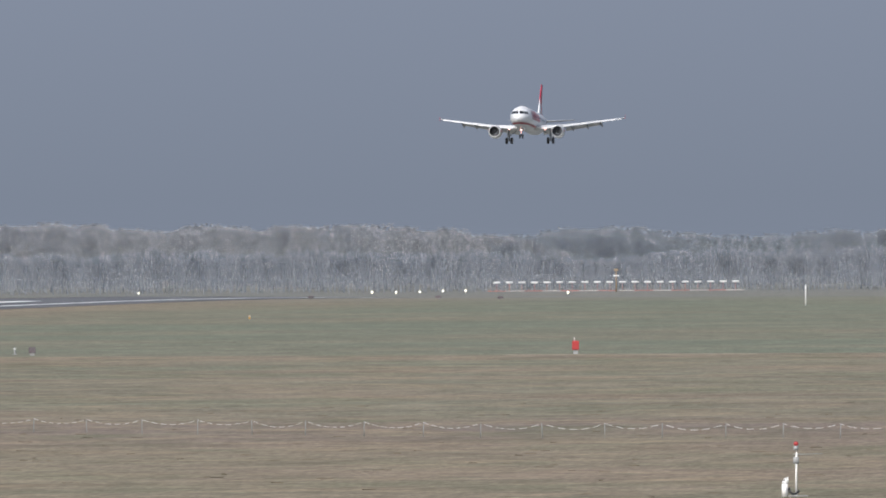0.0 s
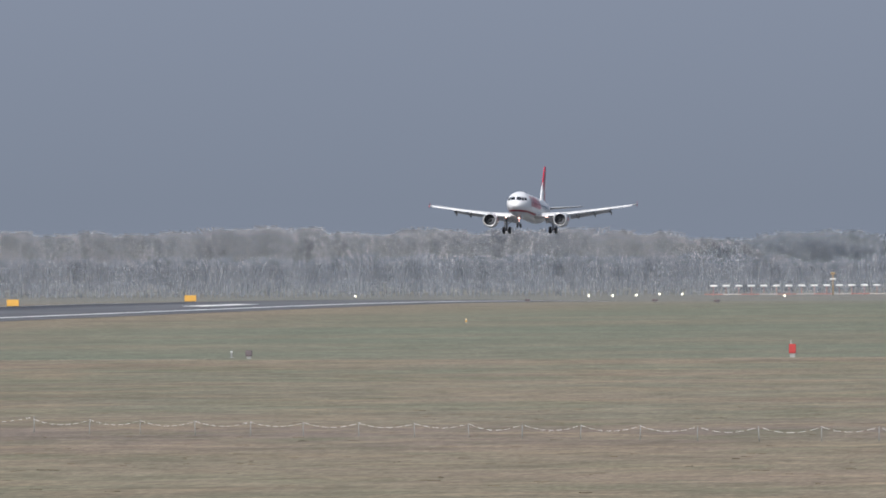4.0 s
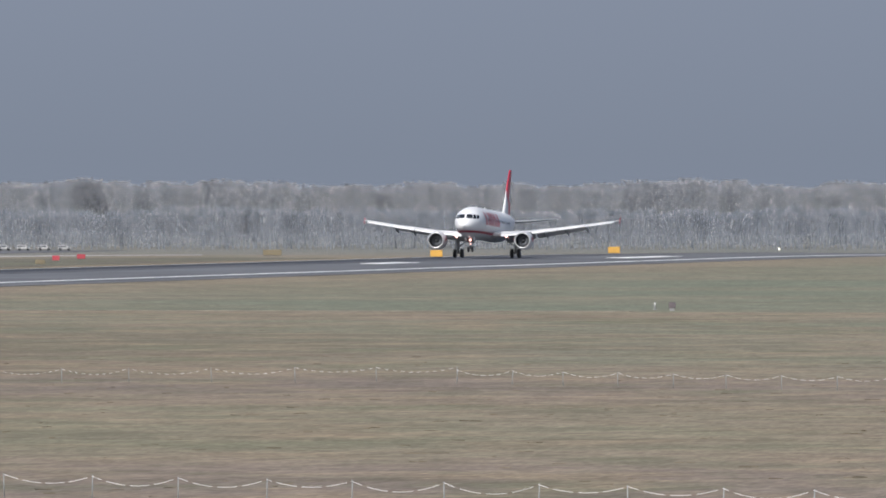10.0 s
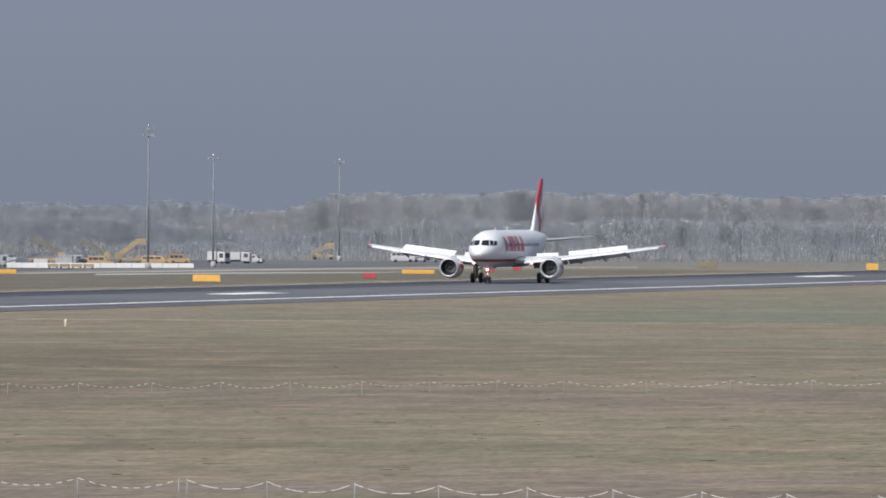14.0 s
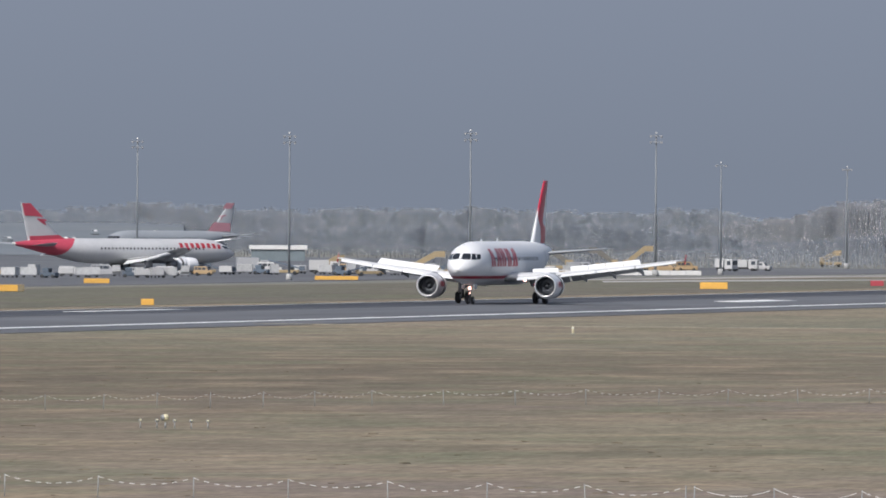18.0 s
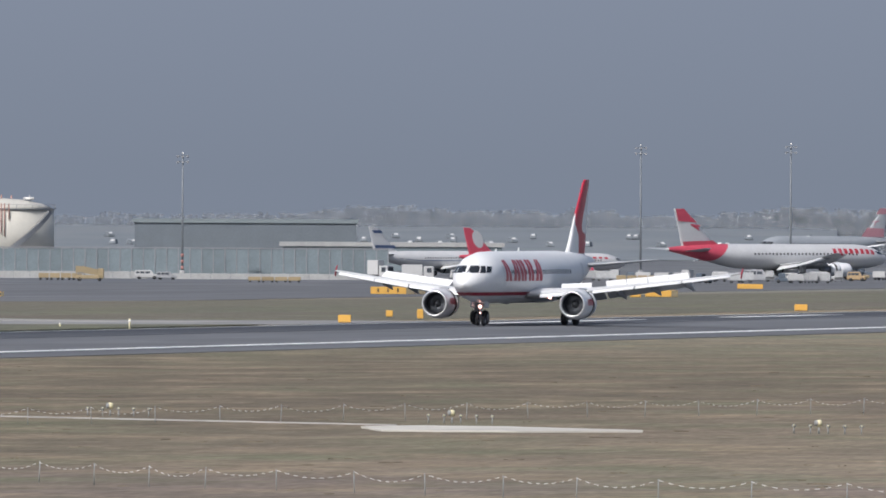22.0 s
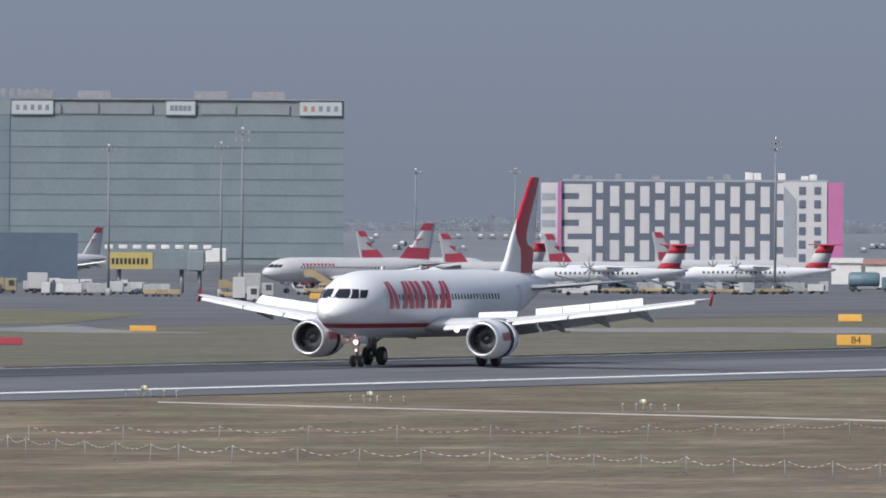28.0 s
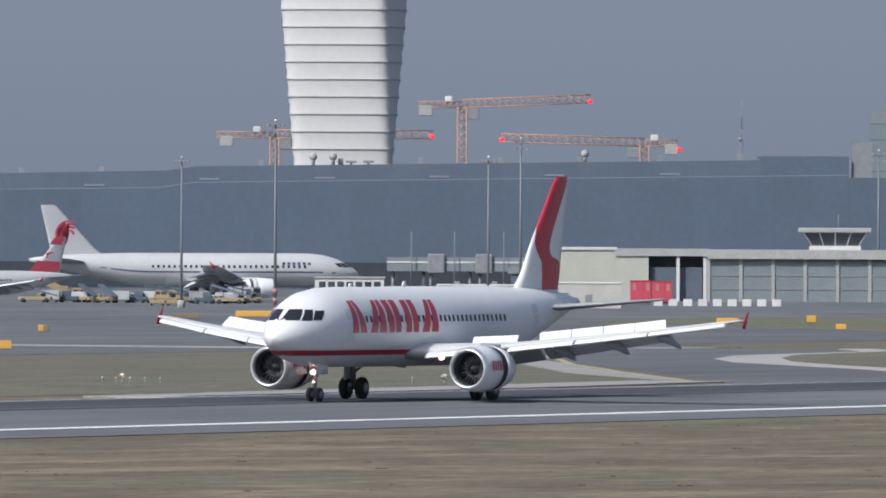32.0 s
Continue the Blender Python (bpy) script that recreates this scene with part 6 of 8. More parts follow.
def lattice(bm, p, q, w, n, r=0.12):
    p, q = Vector(p), Vector(q)
    way = (q - p).normalized()
    up = Vector((0, 1, 0)) if abs(way.z) > 0.8 else Vector((0, 0, 1))
    s = way.cross(up).normalized() * w / 2
    up = s.normalized().cross(way) * w / 2
    cs = [s + up, s - up, -s - up, -s + up]
    for c in cs:
        tube(bm, p + c, q + c, r, None, 4)
    for i in range(n):
        a, b = p.lerp(q, i / n), p.lerp(q, (i + 1) / n)
        for k in range(4):
            tube(bm, a + cs[k], b + cs[(k + 1) % 4], r * 0.7, None, 4)


def tower_crane(bearing, d, jib_z, jib, back, label, lamps, up=0.0):
    t = thing("tower_crane", facing(bearing, d), label, "crane")
    bm = bmesh.new()
    lattice(bm, (0, 0, 0), (0, 0, jib_z), 1.9, 22, 0.16)
    part("mast", bm, M_CRANE, t)
    bm = bmesh.new()
    s = 1 if jib > 0 else -1
    lattice(bm, (0, 0, jib_z + 0.7), (jib, 0, jib_z + 0.7 + up), 1.7, 18, 0.13)
    part("jib", bm, M_CRANE, t)
    bm = bmesh.new()
    lattice(bm, (0, 0, jib_z + 0.5), (back, 0, jib_z + 0.5), 1.2, 7, 0.13)
    part("counter_jib", bm, M_CRANE, t)
    part("cab", bx(s * 0.8, s * 3.6, -0.9, 0.9, jib_z - 2.6, jib_z - 0.3, 0.1), M_STEEL, t, flat=True)
    part("counterweight", bx(back * 0.82 - 1.4, back * 0.82 + 1.4, -0.7, 0.7, jib_z - 1.9, jib_z + 0.3, 0.1), M_WALL_PALE, t, flat=True)
    part("winch_box", bx(back * 0.3 - 0.8, back * 0.3 + 0.8, -0.6, 0.6, jib_z + 0.9, jib_z + 2.3, 0.1), M_WALL_WHITE, t, flat=True)
    for x, z in lamps:
        part("warning_lamp", ball((x, -0.6, z), 0.55, 12), M_LAMP_RED, t, "lit red warning lamp")


def shed_row():
    c, d = -24.0, 2300
    t = thing("service_shed", facing(c, d), "cream and grey service sheds with an open dark bay", "building")
    x0, x1, x2, x3 = [local(c, b, d) for b in (-24.721, -24.476, -24.098, -23.314)]
    part("cream_wall", bx(x0, x1, 0, 14, 0, 8.4), M_CREAM_SHED, t, flat=True)
    part("cream_roof", bx(x0 - 0.2, x1 + 0.2, -0.3, 14, 8.4, 8.8), M_WALL_WHITE, t, flat=True)
    part("bay_back", bx(x1, x2, 6, 14, 0, 8.2), M_GREY_SHED, t, flat=True)
    part("bay_left_wall", bx(x1, x1 + 5.4, 0, 6, 0, 8.2), M_CREAM_SHED, t, flat=True)
    part("bay_roof", bx(x1, x2, -0.3, 14, 7.4, 8.6), M_WALL_PALE, t, flat=True)
    # solid dark block inside the bay, coloured to stand for its shade
    part("bay_opening", bx(x1 + 5.6, x2 - 1.0, 1.2, 5.8, 0.0, 5.6), M_BAY_SHADE, t, "dark block painted as the open bay's shade", flat=True)
    for x in (x1 + 10.2, x2 - 0.6):
        part("bay_post", bx(x - 0.25, x + 0.25, 0, 0.5, 0, 7.4), M_WALL_WHITE, t, flat=True)
    n = 6
    for i in range(n):
        a, b = x2 + (x3 - x2) * i / n, x2 + (x3 - x2) * (i + 1) / n
        part("bay_door", bx(a + 0.35, b - 0.35, 0.2, 0.5, 0, 6.6), M_GREY_SHED, t, flat=True)
        part("bay_post", bx(a - 0.3, a + 0.3, 0, 0.5, 0, 7.0), M_WALL_PALE, t, flat=True)
        for z in (2.0, 4.2):
            part("door_rail", bx(a + 0.4, b - 0.4, 0.1, 0.2, z, z + 0.14), M_STEEL, t, flat=True)
    part("core", bx(x2, x3, 0.5, 14, 0, 7.0), M_GREY_SHED, t, flat=True)
    part("canopy", bx(x2 - 0.2, x3 + 0.4, -0.8, 14, 7.0, 8.5), M_WALL_PALE, t, flat=True)
    # ramp control cab on the roof
    xa, xb = local(c, -23.731, d), local(c, -23.438, d)
    m = (xa + xb) / 2
    bm = bmesh.new()
    loft(bm, [[(m + r * sx, 6 + r * 0.6 * sy, z) for sx, sy in ((-1, -1), (1, -1), (1, 1), (-1, 1))] for r, z in ((3.6, 8.5), (3.9, 9.4), (5.2, 11.3))])
    part("cab_glass", bm, M_WINDOW, t, "slanted glass of the ramp control cab", flat=True)
    part("cab_sill", bx(m - 4.2, m + 4.2, 3.2, 9, 8.5, 9.2), M_WALL_WHITE, t, flat=True)
    for i in range(5):
        x = -1 + 0.5 * i
        part("cab_mullion", tb((m + x * 3.85, 6 - 3.9 * 0.6 - 0.03, 9.3), (m + x * 5.15, 6 - 5.2 * 0.6 - 0.03, 11.3), 0.12, None, 4), M_WALL_WHITE, t)
    part("cab_roof", bx(m - 6.0, m + 6.0, 2.2, 10, 11.3, 12.1, 0.15), M_WALL_PALE, t, flat=True)
    part("cab_aerial", tb((m + 0.5, 5, 12.1), (m + 0.5, 5, 14.2), 0.06, None, 6), M_STEEL, t)


def gate_house():
    c, d = -25.554, 2130
    t = thing("gate_house", facing(c, d), "small white two-storey building with many windows", "building")
    part("wall", bx(-5.2, 5.2, 0, 6, 0, 4.4), M_WALL_WHITE, t, flat=True)
    part("roof", bx(-5.4, 5.4, -0.2, 6.2, 4.4, 4.65), M_WALL_PALE, t, flat=True)
    for i in range(7):
        x = -4.1 + i * 1.38
        part("window", bx(x - 0.5, x + 0.5, -0.06, 0, 2.7, 3.9), M_WINDOW, t, flat=True)
        if i > 3:
            part("window", bx(x - 0.5, x + 0.5, -0.06, 0, 0.4, 1.9), M_WINDOW, t, flat=True)


fuel_tank()
noise_wall()
low_wall(-18.25, 2620, -18.78, -17.70, 1.35, "long pale concrete barrier along the apron", M_WALL_PALE, 16)
low_wall(-17.18, 2610, -17.60, -16.80, 1.1, "pale concrete barrier behind yellow pallets", M_WALL_PALE, 10)
low_wall(-13.19, 2706, -13.56, -12.80, 1.0, "low white barrier at the apron edge", M_WALL_WHITE, 12)


def low_annex():
    """A long low cream building with a stepped parapet, two doors and a few windows."""
    c, d = -24.93, 2130
    t = thing("low_annex", facing(c, d), "long low cream service building with a stepped parapet", "building")
    x0, x1, x2, x3 = [local(c, b, d) for b in (-25.405, -25.20, -24.72, -24.451)]
    for a, b, h in ((x0, x1, 3.0), (x1, x2, 3.35), (x2, x3, 3.75)):
        part("wall", bx(a, b - 0.02, 0, 7, 0, h), M_ANNEX, t, flat=True)
        part("parapet", bx(a, b - 0.02, -0.12, 7.1, h, h + 0.22, 0.02), M_WALL_WHITE, t, "pale parapet strip", flat=True)
    for u in (0.14, 0.52, 0.60, 0.86):
        x = x0 + (x3 - x0) * u
        part("door", bx(x - 0.5, x + 0.5, -0.06, 0, 0, 2.1), M_STEEL, t, "grey steel door", flat=True)
    for u in (0.05, 0.22, 0.34, 0.70, 0.76):
        x = x0 + (x3 - x0) * u
        part("window", bx(x - 0.55, x + 0.55, -0.05, 0, 1.3, 2.3), M_WINDOW, t, flat=True)
        part("window_sill", bx(x - 0.65, x + 0.65, -0.14, 0, 1.2, 1.3), M_WALL_WHITE, t, flat=True)
    for u in (0.3, 0.46, 0.66):
        x = x0 + (x3 - x0) * u
        part("roof_vent", bx(x - 0.4, x + 0.4, 2, 3, 3.35, 4.0, 0.05), M_STEEL, t, flat=True)


low_annex()
low_wall(-24.05, 2190, -24.32, -23.78, 1.1, "row of white concrete blocks", M_WALL_WHITE, 9, 0.8, 0.9)
farmhouse()
hall(-16.7, 2950, -17.153, -16.259, 6.0, "cargo_hall", "low pale flat-roofed hall far behind the apron", M_SHEET, M_WALL_PALE)
hall(-17.3, 3300, -17.75, -16.851, 10.2, "long_hall", "long flat hall with a pale roof edge", M_SHEET_HAZE, M_SPANDREL)
hall(-14.52, 3300, -14.626, -14.408, 3.6, "white_shed", "small white-roofed shed behind the apron", M_SHEET, M_WALL_WHITE, n=3)
hall(-19.33, 2600, -19.449, -19.209, 5.2, "pink_roof_hall", "low white hall with a pinkish roof edge", M_WALL_WHITE, M_RUST, n=5)
hall(-19.53, 2700, -19.587, -19.465, 5.0, "white_hall", "small white hall with a dark window band", M_WALL_WHITE, M_WALL_WHITE, n=3)
hall(-23.6, 2380, -24.9, -23.35, 5.0, "dark_hall", "low dark hall behind the sheds", M_TERMINAL, M_STEEL, n=8)
hotel()
office()
terminal()
control_tower()
tower_crane(-25.10, 3000, 36.6, 27.3, -9.5, "orange tower crane with a long jib and red lamps", ((27.1, 37.9),), up=1.2)
tower_crane(-24.36, 3000, 28.6, -30.5, 7.0, "orange tower crane behind the terminal roof", ((-30.3, 29.7), (7.4, 27.8)), up=0.8)
tower_crane(-25.86, 3000, 30.0, 33.6, -12.5, "orange tower crane with its long jib behind the control tower", ((33.4, 30.3),))
shed_row()
gate_house()


def red_container(x, w, h, label, windows):
    """A red site container on skids, with window or vent openings high in its front."""
    t = thing("red_container", facing(-24.33, 2220) @ pose(x, 0, 0), label, "container", "red containers")
    part("body", bx(-w / 2, w / 2, 0, 2.4, 0.45, h, 0.05), M_RED_CONT, t, flat=True)
    part("roof_rail", bx(-w / 2 - 0.05, w / 2 + 0.05, -0.06, 2.45, h, h + 0.12), M_DEEP_RED, t, flat=True)
    part("skid", bx(-w / 2 + 0.2, w / 2 - 0.2, 0.2, 2.2, 0, 0.45), M_GREY_BOX, t, "dark skid frame", flat=True)
    part("door_joint", bx(w * 0.12, w * 0.12 + 0.07, -0.03, 0, 0.6, h - 0.1), M_DEEP_RED, t, flat=True)
    for u in windows:
        part("vent", bx(w * u - 0.26, w * u + 0.26, -0.03, 0, h * 0.62, h * 0.9), M_PALE_RED, t, "faded vent panel", flat=True)


red_container(-1.65, 3.3, 3.7, "tall red site container beside the shed", (-0.3, 0.34))
red_container(1.7, 3.2, 3.6, "red container with faded vents beside the shed", (-0.22, 0.3))


def radio_mast():
    t = thing("radio_mast", facing(-23.966, 2800), "slender grey lattice radio mast", "antenna")
    bm = bmesh.new()
    lattice(bm, (0, 0, 0), (0, 0, 31), 0.6, 20, 0.05)
    part("lattice", bm, M_STEEL, t)
    part("rod", tb((0, 0, 31), (0, 0, 37), 0.09, 0.05, 6), M_STEEL, t)
    part("dish", tb((-0.3, -0.5, 29), (-0.3, -0.9, 29), 0.4, 0.35, 10), M_STEEL, t)


radio_mast()


def light_mast(bearing, d, h, heads, stripe=False):
    """An apron floodlight mast; heads: lamps on its cross arms."""
    t = thing("floodlight_mast", facing(bearing, d), "tall grey apron floodlight mast with lamps on top", "light mast", "apron floodlight masts")
    part("pole", tb((0, 0, 0), (0, 0, h - 0.6), 0.23, 0.12, 10), M_MAST, t)
    part("base", tb((0, 0, 0), (0, 0, 1.2), 0.62, 0.5, 10), M_WALL_PALE, t)
    if stripe:
        for k in range(3):
            part("band", tb((0, 0, 1.4 + k * 1.2), (0, 0, 2.0 + k * 1.2), 0.29, 0.28, 10), M_PALE_RED, t, "faded red warning band")
    rows = 2 if heads > 4 else 1
    for k in range(rows):
        z = h - 0.5 - 1.1 * k
        n = heads // rows
        part("cross_arm", bx(-1.0, 1.0, -0.08, 0.08, z - 0.1, z + 0.05), M_MAST, t, flat=True)
        for i in range(n):
            x = -0.95 + 1.9 * i / max(1, n - 1)
            part("floodlight", bx(x - 0.2, x + 0.2, -0.35, 0.1, z - 0.35, z + 0.1, 0.04), M_STEEL, t, flat=True)
    part("top_lamp", ball((0, 0, h), 0.2, 8), M_WALL_WHITE, t)


for row in ((-12.212, 3080, 22.2, 4), (-12.723, 2770, 22, 2), (-12.987, 2560, 26, 6), (-13.739, 2460, 26, 6), (-14.473, 2490, 26, 6), (-15.090, 2710, 26, 6), (-15.698, 2800, 26, 6),
            (-17.556, 2700, 23.6, 6, True), (-21.978, 2100, 26.0, 6), (-22.519, 2250, 24, 4), (-22.063, 2250, 24.5, 4), (-21.275, 2890, 22, 4), (-20.871, 2800, 22, 4),
            (-19.816, 2430, 26.5, 8), (-19.206, 2700, 22.5, 4), (-25.856, 1840, 26.3, 8, True), (-24.992, 2050, 22.5, 4), (-24.861, 2210, 26, 6), (-26.236, 2100, 22.4, 4), (-23.410, 2350, 25, 6)):
    light_mast(*row)

# ---- parked airliners ----
M_TAIL_RED = mat("bright_red_tail_paint", (0.50, 0.07, 0.11), 0.5, vary=0.05, scale=0.5)
M_PARKED = mat("white_parked_aircraft_paint", (0.55, 0.555, 0.567), 0.45, vary=0.05, scale=0.4)
M_STAIR_DARK = mat("dark_olive_stair_frame", (0.15, 0.145, 0.13), 0.6, vary=0.12, scale=0.8)
M_STAIR = mat("dull_yellow_stair_paint", (0.31, 0.245, 0.145), 0.6, vary=0.12, scale=0.8, each=0.15)
M_TAIL_BLUE = mat("navy_tail_stripe", (0.06, 0.09, 0.18), 0.4, vary=0.05, scale=0.5)
M_TAIL_WHITE = mat("white_tail_paint", (0.50, 0.51, 0.525), 0.5, vary=0.04, scale=0.5)
RED_TOP = [(33.05, 10.5), (35.3, 10.5), (36.05, 11.72), (34.1, 11.72)]
RED_FOOT = [(29.0, 5.8), (34.8, 5.8), (34.95, 7.5), (30.7, 7.7)]
RED_MARK = [(31.9, 9.0), (33.6, 9.25), (33.7, 9.05), (32.7, 8.8), (32.3, 8.1), (32.15, 8.15), (32.4, 8.75)]
WHITE_DISC = [(33.2 + 1.15 * math.cos(i * math.tau / 16) + 0.45 * math.sin(i * math.tau / 16), 9.1 + 2.05 * math.sin(i * math.tau / 16)) for i in range(16)]
BLUE_TOP = [(33.0, 10.2), (35.2, 10.2), (35.6, 10.9), (33.5, 10.9)]
BLUE_FOOT = [(29.7, 6.6), (34.85, 6.6), (34.95, 7.3), (30.3, 7.3)]


def arc_stroke(cs, cz, r, width, a0, a1, n=8):
    """A curved stroke on the fin, as an outline of (station, height)."""
    inner = [(cs + r * math.cos(radians(a0 + (a1 - a0) * k / n)), cz + r * math.sin(radians(a0 + (a1 - a0) * k / n))) for k in range(n + 1)]
    outer = [(cs + (r + width) * math.cos(radians(a0 + (a1 - a0) * k / n)), cz + (r + width) * math.sin(radians(a0 + (a1 - a0) * k / n))) for k in range(n + 1)]
    return inner + outer[::-1]


EMBLEM = [arc_stroke(33.05, 8.25, 0.30, 0.22, -60, 200), arc_stroke(33.05, 8.25, 0.70, 0.24, -70, 130), arc_stroke(33.05, 8.25, 1.10, 0.24, -70, 110), arc_stroke(33.05, 8.25, 1.48, 0.2, -30, 105)]


def parked(bearing, d, turn, k, label, livery, tail_cone=None, belly=None, engines=None, strip_mat=None, bars=None, cone=(31.2, 27.2), body=M_PARKED):
    p = facing(bearing, d, turn)
    t = thing("parked_airliner", p, label, "airplane", "parked airliners")
    fus = airliner(t, body, livery, belly, engines, False, tail_cone, False, M_TAIL_RED if engines is not None else None, cone)
    if strip_mat:
        for sd in (1, -1):
            part("stripe", skin_patch([(1.5, sd * 99), (30.0, sd * 99), (30.0, sd * 94), (1.5, sd * 94)], 0.016, 16, 1), strip_mat, fus, "painted stripe along the body")
    if bars:
        s0, s1, lo, hi, m, n = bars
        for sd in (1, -1):
            for i in range(n):
                a = s0 + (s1 - s0) * i / n
                part("title_bar", skin_patch([(a, sd * lo), (a + (s1 - s0) / n * 0.6, sd * lo), (a + (s1 - s0) / n * 0.6, sd * hi), (a, sd * hi)], 0.018, 1, 3), m, fus, "bar of the painted title")
    t.scale = k if isinstance(k, tuple) else (k, k, k)
    return t


BIG_TOP = [(32.65, 9.45), (35.75, 9.7), (36.15, 11.74), (34.75, 11.74)]
BIG_FOOT = [(28.7, 5.6), (34.9, 5.6), (35.0, 6.3), (30.0, 6.5)]
AUS = (M_TAIL_WHITE, [(RED_TOP, M_TAIL_RED), (RED_FOOT, M_TAIL_RED), (RED_MARK, M_TAIL_RED)])
A_LABEL = "parked white airliner with a red and white striped tail"
parked(-21.552, 2346, -52, 1.0, A_LABEL, AUS, None, None, M_TAIL_RED, None, (7.0, 14.0, 70, 59, M_DEEP_RED, 9))
parked(-21.235, 2620, 125, 0.84, A_LABEL + " behind", AUS)
parked(-20.88, 2450, 125, 0.84, "parked smaller white jet with a red and white tail", AUS)
parked(-20.46, 2480, 125, 0.84, "parked smaller white jet with a red and white tail", AUS)
parked(-20.02, 2560, 125, 0.86, "parked smaller white jet with a red and white tail", AUS)
parked(-15.118, 2700, 130, (1.39, 1.46, 1.15), "large parked white jet with a red tail and winglets", (M_TAIL_WHITE, [(BIG_TOP, M_TAIL_RED), (BIG_FOOT, M_TAIL_RED), (RED_MARK, M_TAIL_RED)]), M_TAIL_RED, None, M_WHITE, None, (3.5, 11.0, 76, 50, M_DEEP_RED, 8))
parked(-16.08, 2700, 126, (1.0, 1.05, 0.82), "parked airliner with a red tail and white disc", (M_TAIL_RED, [(WHITE_DISC, M_TAIL_WHITE)]), M_TAIL_RED, None, M_TAIL_RED, None, (5.0, 14.0, 68, 55, M_DEEP_RED, 7), (22.5, 28.8))
parked(-16.488, 2780, 130, (1.0, 1.06, 0.82), "parked airliner with navy stripes on a white tail", (M_TAIL_WHITE, [(BLUE_TOP, M_TAIL_BLUE), (BLUE_FOOT, M_TAIL_BLUE)]), None, None, M_WHITE, M_TAIL_BLUE)
parked(-26.144, 2250, 106, (1.4, 1.45, 1.3), "large parked white jet with a red emblem on the tail", (M_TAIL_WHITE, [(o, M_TAIL_RED) for o in EMBLEM]), None, M_BELLY, M_WHITE, M_TAIL_BLUE, (6.0, 9.5, 72, 62, M_TAIL_BLUE, 6))
parked(-27.08, 2150, -60, 0.88, "parked white airliner nose to the terminal, red and white tail", AUS, None, None, M_TAIL_RED)
parked(-22.78, 2680, -45, 0.862, "parked white airliner behind a jet bridge, red-topped white tail", (M_TAIL_WHITE, [(o, m) for o, m in AUS[1] if o is not RED_FOOT]))
# haze mixed into this airliner's colours: pinker red, greyer white, greyed body
M_FAR_TAIL_RED, M_FAR_TAIL_WHITE = mat("haze_toned_red_tail", (0.50, 0.25, 0.29), 0.6, vary=0.05, scale=0.4), mat("haze_toned_white_tail", (0.48, 0.50, 0.52), 0.6, vary=0.05, scale=0.4)
AUS_FAR = (M_FAR_TAIL_WHITE, [(o, M_FAR_TAIL_RED) for o, m in AUS[1]])
parked(-14.965, 3350, -48, 1.15, "far parked airliner with a haze-toned body and red and white tail", AUS_FAR, body=mat("haze_toned_airframe", (0.29, 0.315, 0.345), 0.6, vary=0.05, scale=0.4))


